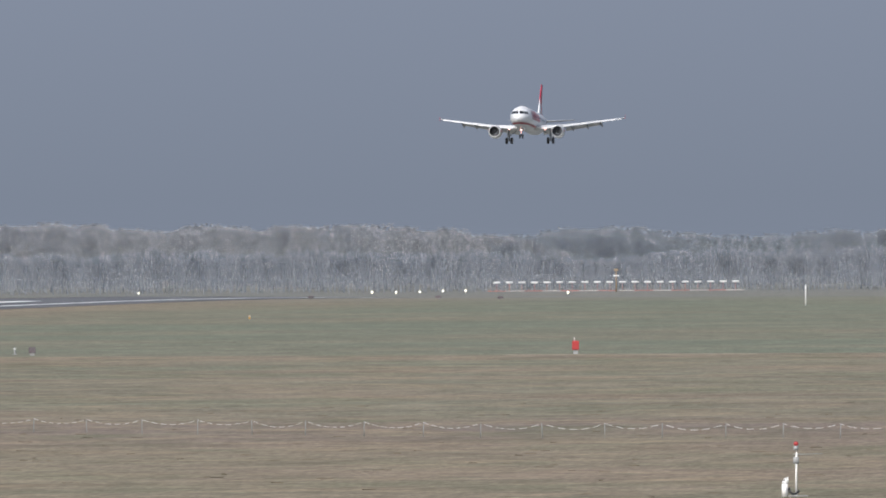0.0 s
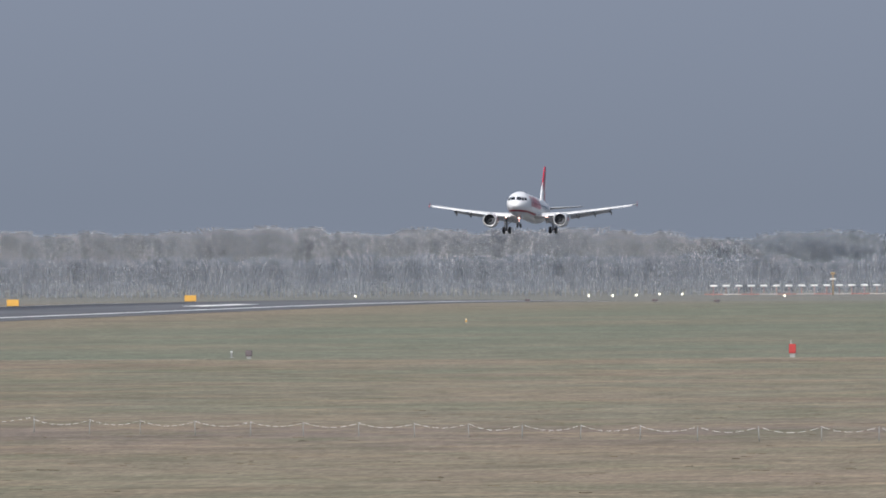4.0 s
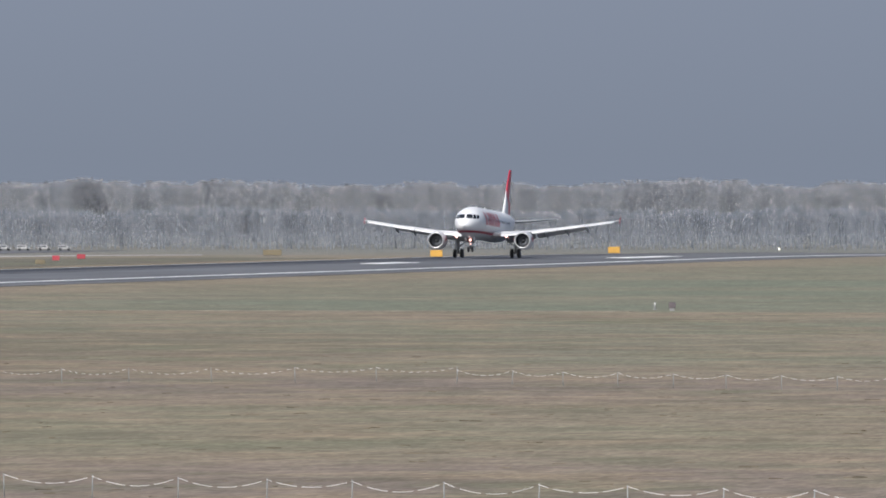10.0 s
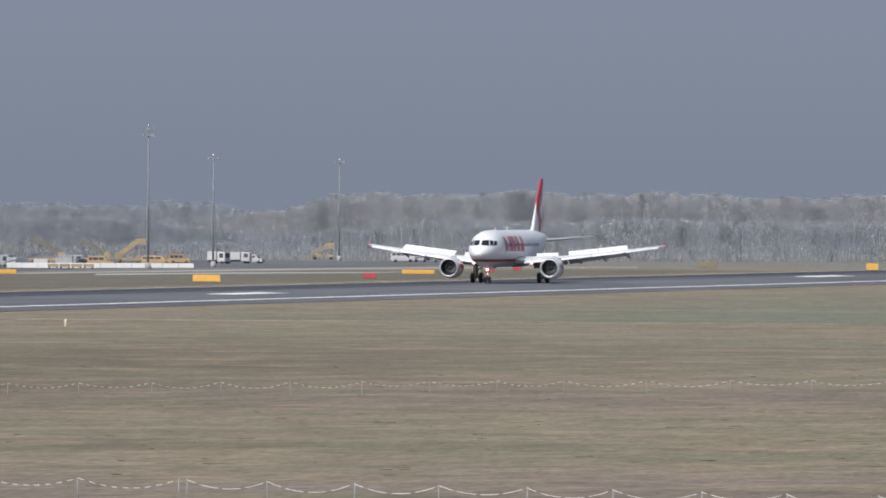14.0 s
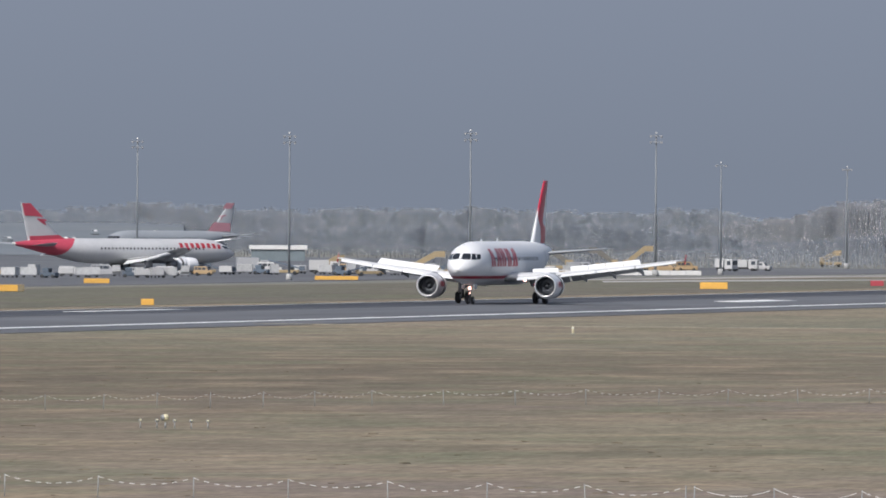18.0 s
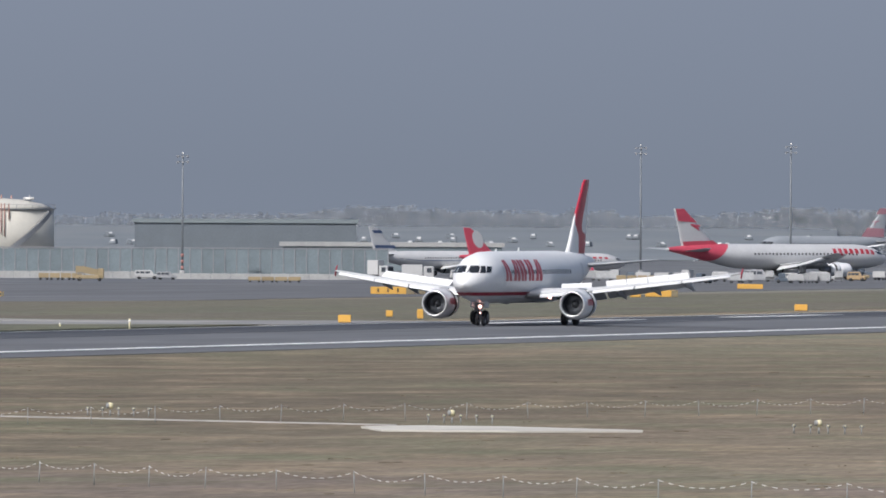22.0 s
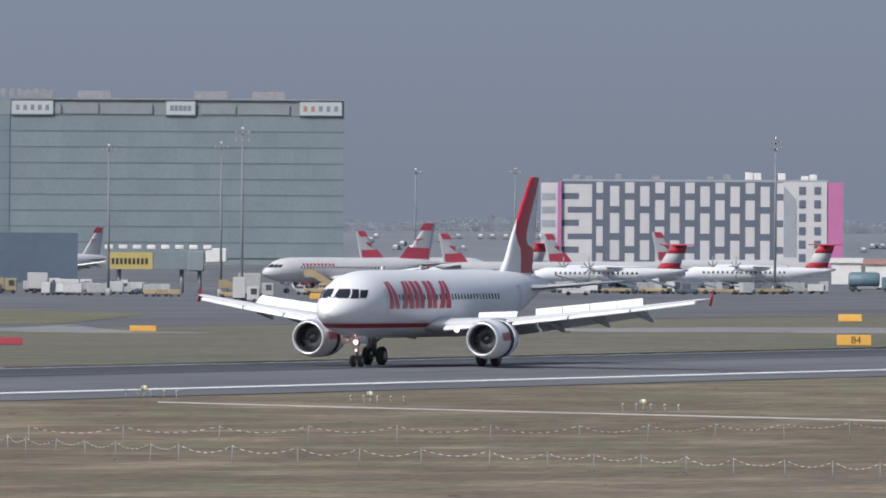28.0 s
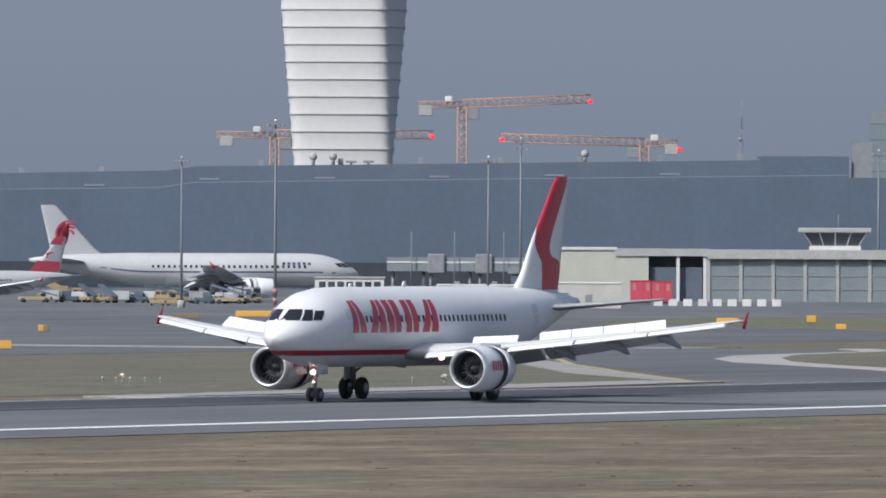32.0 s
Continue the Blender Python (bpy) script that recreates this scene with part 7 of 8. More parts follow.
def turboprop(bearing, d, turn, label, tail):
    t = thing("turboprop", facing(bearing, d, turn), label, "airplane", "parked turboprops")
    L, r = 32.8, 1.35

    def ring(s):
        k = min(1.0, (s / 4.5) ** 0.55) if s < 4.5 else (1.0 if s < 22 else max(0.12, 1 - (s - 22) / 12.5))
        zc = 2.75 + (0.0 if s > 4.5 else -0.35 * (1 - s / 4.5)) + (0.0 if s < 22 else 0.9 * (s - 22) / 10.8)
        return [(r * k * math.sin(i * math.tau / 20), s - 14, zc + r * k * math.cos(i * math.tau / 20)) for i in range(20)]

    fus = part("fuselage", loft(bmesh.new(), [ring(s) for s in (0.05, 0.4, 1.2, 2.4, 4.5, 10, 16, 22, 25, 28, 31, 32.8)]), M_WHITE, t)
    wing = loft(bmesh.new(), [[(x, y0 + c * u, 4.25 + 0.35 * w) for u, w in FOIL] for x, y0, c in ((-14.2, 0.6, 1.5), (-5, -0.6, 2.8), (5, -0.6, 2.8), (14.2, 0.6, 1.5))])
    bmesh.ops.recalc_face_normals(wing, faces=wing.faces)
    part("wing", wing, M_WING, t)
    for sx in (-4.4, 4.4):
        bm = spin([(-3.0, 0.35), (-2.6, 0.55), (0, 0.62), (2.6, 0.5), (3.8, 0.1)], 14)
        bm.transform(Matrix.Translation((sx, -0.4, 3.9)))
        n = part("engine", bm, M_WHITE, t)
        for i in range(6):
            bm = bx(-0.14, 0.14, -0.03, 0.03, 0.2, 2.0)
            bm.transform(Matrix.Translation((sx, -3.5, 3.9)) @ Matrix.Rotation(i * math.tau / 6, 4, "Y"))
            part("propeller_blade", bm, M_STEEL, n)
        part("leg", tb((sx, 0.4, 0.5), (sx, 0.2, 3.6), 0.12, None, 8), M_METAL, t)
        for dx in (-0.3, 0.3):
            part("tyre", tb((sx + dx - 0.13, 0.4, 0.45), (sx + dx + 0.13, 0.4, 0.45), 0.45, None, 14), M_TYRE, t)
    fin = bmesh.new()
    a = [(12.6, 3.9), (17.0, 3.9), (18.6, 8.0), (15.6, 8.0)]
    loft(fin, [[(sx * 0.16, y, z) for y, z in a] for sx in (1, -1)])
    bmesh.ops.recalc_face_normals(fin, faces=fin.faces)
    f = part("fin", fin, M_TAIL_WHITE, t)
    for z0, z1 in ((6.6, 8.02), (3.9, 4.9)):
        bm = bmesh.new()
        y = lambda z, b: (12.6 + 3.0 * (z - 3.9) / 4.1) if b else (17.0 + 1.6 * (z - 3.9) / 4.1)
        loft(bm, [[(sx * 0.18, y(z0, 1), z0), (sx * 0.18, y(z0, 0), z0), (sx * 0.18, y(z1, 0), z1), (sx * 0.18, y(z1, 1), z1)] for sx in (1, -1)])
        bmesh.ops.recalc_face_normals(bm, faces=bm.faces)
        part("fin_paint", bm, tail, f, "red painted tail band")
    part("tailplane", bx(-4.6, 4.6, 15.8, 17.6, 8.0, 8.2, 0.05), M_TAIL_RED, t)
    for i in range(18):
        for sd in (1, -1):
            part("cabin_window", bx(sd * 1.33, sd * 1.36, -8.5 + i * 0.95, -8.2 + i * 0.95, 2.95, 3.35), M_PANE, fus)
    for sd in (1, -1):
        part("windscreen_pane", bx(sd * 0.12, sd * 0.95, -12.72, -12.5, 3.05, 3.5), M_PANE, fus)
    part("nose_leg", tb((0, -11, 0.3), (0, -11, 2.0), 0.09, None, 8), M_METAL, t)
    part("nose_tyre", tb((-0.25, -11, 0.3), (0.25, -11, 0.3), 0.3, None, 12), M_TYRE, t)


turboprop(-21.10, 2480, -58, "parked white turboprop with a red-topped T-tail", M_DEEP_RED)
turboprop(-20.55, 2440, -60, "parked white turboprop with red tail bands", M_DEEP_RED)
turboprop(-19.95, 2500, -62, "parked white turboprop beside a hall", M_DEEP_RED)

# ---- vehicles and ground equipment ----
M_VEH_WHITE = mat("white_vehicle_paint", (0.47, 0.475, 0.48), 0.4, vary=0.05, scale=0.8, each=0.07)
M_VEH_GREY = mat("grey_vehicle_paint", (0.33, 0.34, 0.36), 0.45, vary=0.08, scale=0.8, each=0.15)
VEH = {}


def vehicle(bearing, d, ln, h, material, label, turn=90.0, box_body=False, key=None):
    """A van, or a truck with a box body; its nose along -y before the turn."""
    key = key or (material.name, round(ln, 1), round(h, 1), box_body)
    m = facing(bearing, d, turn)
    if key in VEH:
        return tagged(copy_thing(VEH[key], m), label)
    t = thing("service_truck" if box_body else "service_van", m, label, "truck" if box_body else "van", "apron vehicles")
    w = min(2.4, h * 0.95)
    a, b = -ln / 2, ln / 2
    if box_body:
        part("cab", bx(-w / 2, w / 2, a, a + 1.9, 0.45, min(h, 2.5), 0.12), material, t, flat=True)
        part("box_body", bx(-w / 2, w / 2, a + 2.1, b, 0.8, h, 0.05), material, t, flat=True)
        part("chassis", bx(-w * 0.4, w * 0.4, a + 0.3, b - 0.2, 0.4, 0.8), M_BLACK, t, flat=True)
        part("windscreen", bx(-w * 0.42, w * 0.42, a - 0.02, a + 0.06, 1.3, min(h, 2.5) - 0.25), M_WINDOW, t, flat=True)
        part("side_window", bx(-w / 2 - 0.015, w / 2 + 0.015, a + 0.4, a + 1.3, 1.3, min(h, 2.5) - 0.3), M_WINDOW, t, flat=True)
    else:
        part("lower_body", bx(-w / 2, w / 2, a, b, 0.3, h * 0.56, 0.12), material, t, flat=True)
        bm = bmesh.new()
        z0, z1 = h * 0.54, h
        loft(bm, [[(-w / 2, a + ln * 0.2, z0), (w / 2, a + ln * 0.2, z0), (w / 2, b - 0.05, z0), (-w / 2, b - 0.05, z0)],
                  [(-w * 0.43, a + ln * 0.34, z1), (w * 0.43, a + ln * 0.34, z1), (w * 0.43, b - 0.2, z1), (-w * 0.43, b - 0.2, z1)]])
        bmesh.ops.recalc_face_normals(bm, faces=bm.faces)
        part("upper_body", bm, material, t, flat=True)
        for y0, y1 in ((a + ln * 0.36, a + ln * 0.55), (a + ln * 0.58, a + ln * 0.76), (a + ln * 0.79, b - ln * 0.06)):
            part("side_window", bx(-w * 0.485, w * 0.485, y0, y1, h * 0.6, h * 0.88), M_WINDOW, t, flat=True)
        bm = bmesh.new()
        bm.faces.new([bm.verts.new(p) for p in ((-w * 0.42, a + ln * 0.205, z0 + 0.05), (w * 0.42, a + ln * 0.205, z0 + 0.05), (w * 0.38, a + ln * 0.325, z1 - 0.06), (-w * 0.38, a + ln * 0.325, z1 - 0.06))])
        bmesh.ops.translate(bm, verts=bm.verts, vec=(0, -0.03, 0.0))
        part("windscreen", bm, M_WINDOW, t, flat=True)
    for y in (a + ln * 0.18, b - ln * 0.2):
        for sx in (-1, 1):
            part("wheel", tb((sx * w * 0.5, y, 0.36), (sx * w * 0.5 - sx * 0.24, y, 0.36), 0.36, None, 14), M_TYRE, t)
    VEH[key] = t
    return t


VW, VT = "white service van parked on the apron", "white box truck parked on the apron"
vehicle(-11.954, 3046, 5.2, 2.3, M_VEH_WHITE, "white pickup van at the apron edge", 90)
for b in (-11.883, -11.803, -11.724, -11.641, -11.559):
    vehicle(b, 3056, 2.9, 1.25, M_VEH_WHITE, "small white baggage cart in a row", 90)
vehicle(-12.628, 2956, 6.0, 2.4, M_VEH_WHITE, VT, 80, True)
for b, d, ln, h, mt, lb, tn, bb in (
        (-12.56, 2960, 4.6, 1.9, M_VEH_WHITE, VW, 70, False), (-12.70, 2940, 4.2, 2.6, M_VEH_WHITE, VT, 60, True), (-12.95, 2900, 6.5, 1.8, M_ORANGE, "low orange machine on the apron", 80, False), (-12.86, 2930, 4.5, 2.0, M_ORANGE, "orange machine on the apron", 95, False),
        (-13.18, 2760, 5, 2.2, M_ORANGE, "orange loader on the apron", 85, False), (-13.30, 2780, 4.5, 2.4, M_VEH_GREY, "grey loader on the apron", 100, True),
        (-14.55, 2760, 5, 2.2, M_VEH_WHITE, VW, 80, False), (-14.62, 2780, 6.5, 3.0, M_VEH_GREY, "grey truck on the apron", 95, True), (-14.33, 2740, 6.0, 2.8, M_VEH_WHITE, VT, 90, True), (-14.24, 2760, 4.6, 2.0, M_ORANGE, "orange tug on the apron", 70, False),
        (-14.15, 2750, 3.6, 1.7, M_VEH_WHITE, VW, 95, False), (-13.90, 2740, 5.2, 1.9, M_VEH_WHITE, VW, 90, False), (-13.66, 2750, 6.0, 2.2, M_VEH_WHITE, VT, 85, True), (-13.58, 2760, 4.4, 2.5, M_VEH_GREY, "grey truck on the apron", 60, True),
        (-15.99, 2570, 5.5, 2.6, M_VEH_WHITE, VT, 85, True), (-16.22, 2600, 8.0, 3.6, M_WALL_PALE, "pale grey catering truck beside an airliner", 88, True), (-16.12, 2590, 4.0, 1.9, M_VEH_GREY, "grey tug on the apron", 95, False),
        (-15.36, 2640, 4.5, 1.8, M_VEH_WHITE, VW, 90, False), (-15.22, 2630, 5.5, 2.2, M_VEH_GREY, "grey loader below the jet", 90, False), (-15.08, 2650, 4.4, 1.6, M_VEH_WHITE, VW, 85, False), (-14.96, 2640, 5.0, 1.9, M_VEH_WHITE, VW, 95, False), (-14.82, 2660, 3.6, 1.8, M_ORANGE, "orange tug on the apron", 80, False),
        (-16.752, 2658, 4.4, 3.5, M_VEH_WHITE, "tall white catering truck", 60, True), (-16.60, 2640, 6.0, 2.8, M_VEH_WHITE, VT, 88, True), (-16.42, 2650, 4.6, 1.8, M_VEH_WHITE, VW, 95, False), (-16.30, 2630, 6.0, 2.6, M_WALL_PALE, "beige box truck on the apron", 90, True), (-15.98, 2640, 5.0, 2.4, M_VEH_WHITE, VT, 90, True),
        (-17.70, 2600, 4.5, 1.7, M_VEH_WHITE, VW, 88, False), (-17.62, 2590, 3.8, 1.5, M_VEH_GREY, "grey car on the apron", 88, False),
        (-21.214, 2300, 4.5, 1.7, M_VEH_WHITE, "white estate car on the apron", 88, False), (-21.30, 2290, 4.2, 1.6, M_VEH_WHITE, "white car on the apron", 92, False), (-21.042, 2300, 5.2, 2.2, M_VEH_WHITE, "white minibus with dark windows", 90, False), (-20.90, 2330, 4.0, 1.9, M_ORANGE, "orange tug on the apron", 80, False), (-20.62, 2320, 4.6, 1.9, M_VEH_WHITE, VW, 92, False),
        (-21.62, 2310, 3.5, 1.8, M_ORANGE, "orange baggage tug by the jet", 60, False), (-21.72, 2300, 3.0, 1.6, M_VEH_GREY, "grey baggage tug by the jet", 40, False), (-21.919, 2200, 5.6, 4.0, M_WALL_PALE, "pale equipment shelter on the apron", 90, True),
        (-22.78, 2300, 5.2, 3.4, M_VEH_WHITE, "tall white service truck by the terminal", 95, True), (-22.66, 2290, 6.0, 2.4, M_VEH_WHITE, VT, 90, True), (-22.56, 2280, 4.5, 1.8, M_VEH_WHITE, VW, 85, False), (-22.46, 2290, 5.0, 2.0, M_VEH_GREY, "grey loader by the jet bridge", 90, False), (-21.96, 2100, 4.0, 3.9, M_VEH_WHITE, "white box truck in front of the mast", 90, True),
        (-18.95, 2420, 3.9, 1.5, M_VEH_WHITE, "white car by the house", 90, False), (-18.86, 2420, 3.9, 1.4, M_VEH_GREY, "grey car by the house", 90, False), (-19.05, 2430, 4.4, 1.8, M_VEH_WHITE, VW, 88, False), (-19.30, 2470, 5, 1.9, M_VEH_WHITE, VW, 90, False),
        (-25.98, 2220, 4.6, 2.6, M_VEH_GREY, "grey loader under the wing", 60, True), (-26.28, 2220, 5, 2.0, M_ORANGE, "orange loader under the wing", 80, False), (-26.40, 2210, 4.0, 1.6, M_VEH_WHITE, VW, 95, False), (-26.08, 2200, 3.6, 1.4, M_VEH_WHITE, "white car beneath the parked jet", 90, False), (-26.62, 2230, 4.6, 2.2, M_ORANGE, "orange belt loader on the apron", 85, False)):
    vehicle(b, d, ln, h, mt, lb, tn, bb)


M_TEAL = mat("faded_teal_tank_paint", (0.105, 0.175, 0.215), 0.5, vary=0.1, scale=0.6)
M_SLATE = mat("dark_slate_tank_paint", (0.09, 0.105, 0.125), 0.5, vary=0.1, scale=0.6)
M_BOOTH_GREY = mat("grey_blue_container_sheet", (0.175, 0.20, 0.225), 0.6, vary=0.08, scale=0.4)


def fuel_truck(bearing, d, ln, h, paint, label, turn=90.0):
    """A cab in front of a lying tank with domed ends, its nose along -y before the turn."""
    t = thing("fuel_truck", facing(bearing, d, turn), label, "truck", "apron vehicles")
    a, b, r = -ln / 2, ln / 2, (h - 0.9) / 2
    part("cab", bx(-1.1, 1.1, a, a + 1.8, 0.45, min(2.6, h * 0.9), 0.15), paint, t, flat=True)
    part("windscreen", bx(-0.95, 0.95, a - 0.03, a + 0.05, 1.3, min(2.6, h * 0.9) - 0.3), M_WINDOW, t, flat=True)
    part("chassis", bx(-0.6, 0.6, a + 0.3, b - 0.1, 0.4, 0.75), M_BLACK, t, flat=True)
    bm = spin([(a + 2.1, 0.01), (a + 2.12, r * 0.8), (a + 2.4, r), (b - 0.3, r), (b - 0.02, r * 0.8), (b, 0.01)], 20)
    bmesh.ops.translate(bm, verts=bm.verts, vec=(0, 0, 0.85 + r))
    part("tank", bm, paint, t, "long rounded tank")
    part("walkway", bx(-0.3, 0.3, a + 2.6, b - 0.5, 0.85 + 2 * r, 0.93 + 2 * r), M_STEEL, t, flat=True)
    part("side_locker", bx(-1.15, -0.7, a + 2.6, b - 1.6, 0.45, 0.95, 0.04), M_STEEL, t, flat=True)
    for y in (a + 0.9, b - 1.9, b - 0.8):
        for sx in (-1, 1):
            part("wheel", tb((sx * 1.1, y, 0.45), (sx * 0.82, y, 0.45), 0.45, None, 14), M_TYRE, t)


fuel_truck(-19.43, 2470, 7.6, 3.4, M_TEAL, "faded teal fuel truck in front of the red-roofed sheds")
fuel_truck(-23.03, 2275, 6.2, 1.9, M_SLATE, "low dark tank trailer by the dark hall", 92.0)


def apron_booth():
    """A small pale booth with a dark doorway beside the hangar."""
    t = thing("apron_booth", facing(-23.265, 2300), "small pale guard booth with a dark doorway", "booth")
    for x0, x1 in ((-2.0, -1.75), (-0.55, 0.95), (1.75, 2.0)):
        part("wall", bx(x0, x1, 0, 2.4, 0, 3.0), M_WALL_PALE, t, flat=True)
    part("back_wall", bx(-2.0, 2.0, 2.4, 2.55, 0, 3.0), M_WALL_PALE, t, flat=True)
    part("door_leaf", bx(-1.75, -0.55, 0.25, 0.32, 0, 2.7), M_GREY_BOX, t, "dark door leaf", flat=True)
    part("window", bx(0.95, 1.75, 0.2, 0.26, 0.9, 2.6), M_WINDOW, t, flat=True)
    part("apron_panel", bx(0.95, 1.75, 0.1, 0.2, 0, 0.9), M_WALL_PALE, t, flat=True)
    part("roof", bx(-2.3, 2.3, -0.5, 2.8, 3.0, 3.25, 0.04), M_STEEL, t, "flat grey roof slab", flat=True)


def long_container():
    """A ribbed sheet-metal container with doors at its end."""
    t = thing("storage_container", facing(-23.09, 2310), "long blue-grey sheet container by the hall", "container")
    part("body", bx(-4.6, 4.6, 0, 2.6, 0.15, 4.0, 0.03), M_BOOTH_GREY, t, flat=True)
    for i in range(24):
        x = -4.45 + i * 0.385
        part("rib", bx(x, x + 0.17, -0.05, 0, 0.3, 3.85), M_BOOTH_GREY, t, flat=True)
    part("top_rail", bx(-4.65, 4.65, -0.08, 0, 3.85, 4.05), M_STEEL, t, flat=True)
    for x in (-4.2, 0, 4.2):
        part("foot", bx(x - 0.2, x + 0.2, 0.2, 2.4, 0, 0.15), M_STEEL, t, flat=True)


apron_booth()
long_container()
vehicle(-22.93, 2290, 3.2, 2.6, M_STAIR, "yellow high loader beside the dark hall", 90, True)


def stair_truck(bearing, d, ln, h, label, flip=1, turn=0.0, paint=M_STAIR):
    t = thing("stair_truck", facing(bearing, d, turn), label, "passenger stairs", "passenger stairs")
    s = flip
    part("chassis", bx(-ln * 0.5, ln * 0.5, -1.1, 1.1, 0.45, 1.1, 0.08), M_STAIR, t, flat=True)
    part("cab", bx(*sorted((-s * ln * 0.52, -s * ln * 0.3)), -1.1, 1.1, 0.6, 2.3, 0.1), M_STAIR, t, flat=True)
    n = 14
    for i in range(n):
        x = s * (-ln * 0.42 + ln * 0.62 * i / n)
        z = 1.1 + (h - 2.2) * i / n
        part("step", bx(*sorted((x, x + s * ln * 0.06)), -0.8, 0.8, z, z + 0.2), M_STEEL, t, flat=True)
    for y in (-0.95, 0.9):
        bm = bmesh.new()
        prism(bm, [(-s * ln * 0.44, 0.9), (s * ln * 0.22, h - 1.2), (s * ln * 0.5, h - 1.2), (s * ln * 0.5, h), (s * ln * 0.2, h), (-s * ln * 0.46, 1.9)], y, y + 0.06)
        part("side_panel", bm, paint, t, "dark stair side panel" if paint is M_STAIR_DARK else "yellow stair side panel", flat=True)
    part("platform", bx(*sorted((s * ln * 0.2, s * ln * 0.5)), -0.95, 0.95, h - 1.3, h - 1.1), M_STEEL, t, flat=True)
    for x in (0.1, 0.32):
        part("strut", tb((s * ln * x, 0, 1.0), (s * ln * (x + 0.1), 0, h - 1.3), 0.1, None, 6), M_STEEL, t)
    for x in (-0.36, 0.36):
        for y in (-1.1, 0.9):
            part("wheel", tb((ln * x, y, 0.4), (ln * x, y + 0.25, 0.4), 0.4, None, 14), M_TYRE, t)


ST = "yellow passenger stair truck parked on the apron"
for row in ((-12.277, 3154, 5.0, 3.7, ST, 1), (-13.91, 2790, 6.8, 4.4, ST, 1), (-13.398, 2920, 7.6, 5.4, "dark-framed passenger stair truck on the apron", -1, 0.0, M_STAIR_DARK), (-13.057, 2936, 6.2, 5.2, ST, 1), (-13.20, 2940, 6.0, 4.8, "dark-framed passenger stair truck on the apron", -1, 0.0, M_STAIR_DARK),
            (-14.30, 2770, 5.0, 3.6, ST, 1), (-17.932, 2532, 5.0, 2.7, "yellow passenger stairs beside the barrier", -1), (-21.66, 2290, 5.2, 4.2, "yellow passenger stairs at the jet's door", -1), (-26.76, 2270, 5.0, 3.6, "yellow passenger stairs on the apron", -1), (-22.02, 2190, 4.0, 3.0, "yellow passenger stairs beside a truck", -1)):
    stair_truck(*row)


def pallet_row(bearing, d, w, h, label):
    t = thing("yellow_dollies", facing(bearing, d), label, "baggage dollies", "baggage dollies")
    n = max(2, round(w / 2.2))
    for i in range(n):
        a, b = -w / 2 + w * i / n, -w / 2 + w * (i + 1) / n
        part("dolly", bx(a + 0.08, b - 0.08, -0.9, 0.9, h * 0.35, h, 0.05), M_STAIR, t, flat=True)
        for x in (a + 0.4, b - 0.4):
            part("wheel", tb((x, -0.8, h * 0.2), (x, -0.6, h * 0.2), h * 0.2, None, 10), M_TYRE, t)


for row in ((-15.711, 2594, 7.8, 1.25, "row of yellow baggage dollies on the apron"), (-17.182, 2520, 9.5, 1.05, "row of yellow baggage dollies at the barrier"), (-18.49, 2378, 10.9, 1.1, "long row of yellow dollies by the wall"), (-18.05, 2560, 8.0, 1.3, "orange dollies along the barrier"),
            (-12.95, 2960, 9.0, 1.5, "orange and white crates at the apron edge"), (-13.30, 2690, 9.0, 0.9, "orange crates along the low barrier"), (-22.30, 2230, 6.0, 1.2, "yellow dollies beside the jet bridge"), (-26.30, 2150, 5.0, 0.9, "yellow chocks and cones on the apron")):
    pallet_row(*row)


def jet_bridge():
    c, d = -22.30, 2330
    t = thing("jet_bridge", facing(c, d), "grey jet bridge with a large yellow advertising panel", "jet bridge")
    x0, x1, x2, x3 = [local(c, b, d) for b in (-22.525, -22.34, -22.197, -22.10)]
    part("tunnel", bx(x0, x2, 0, 3.0, 3.9, 6.8), M_SHEET, t, flat=True)
    part("yellow_panel", bx(x0, x1, -0.15, 0, 3.9, 6.7), mat("yellow_panel_paint", (0.42, 0.35, 0.13), 0.5, vary=0.06, scale=0.4), t, flat=True)
    for i in range(9):
        x = x0 + 1.0 + (x1 - x0 - 2) * i / 8
        part("panel_bar", bx(x - 0.22, x + 0.22, -0.2, -0.15, 4.7, 5.7), M_BLACK, t, flat=True)
    part("rotunda", bx(x2, x3 - 1.2, -0.3, 3.4, 3.6, 7.0, 0.2), M_GREY_SHED, t, flat=True)
    for i in range(8):
        x = x0 + 0.5 + (x3 - x0 - 1) * i / 7
        part("canopy_blade", bx(x - 0.9, x + 0.5, -0.2, 3.2, 7.2, 7.9, 0.1), M_WALL_WHITE, t, flat=True)
    for x in (x0 + 2, x2 - 1, x3 - 2):
        part("column", tb((x, 1.5, 0), (x, 1.5, 3.9), 0.35, None, 10), M_STEEL, t)
    part("white_bellows", bx(x3 - 1.0, x3 + 2.5, 0, 3, 5.0, 7.4, 0.2), M_WALL_WHITE, t, flat=True)


jet_bridge()


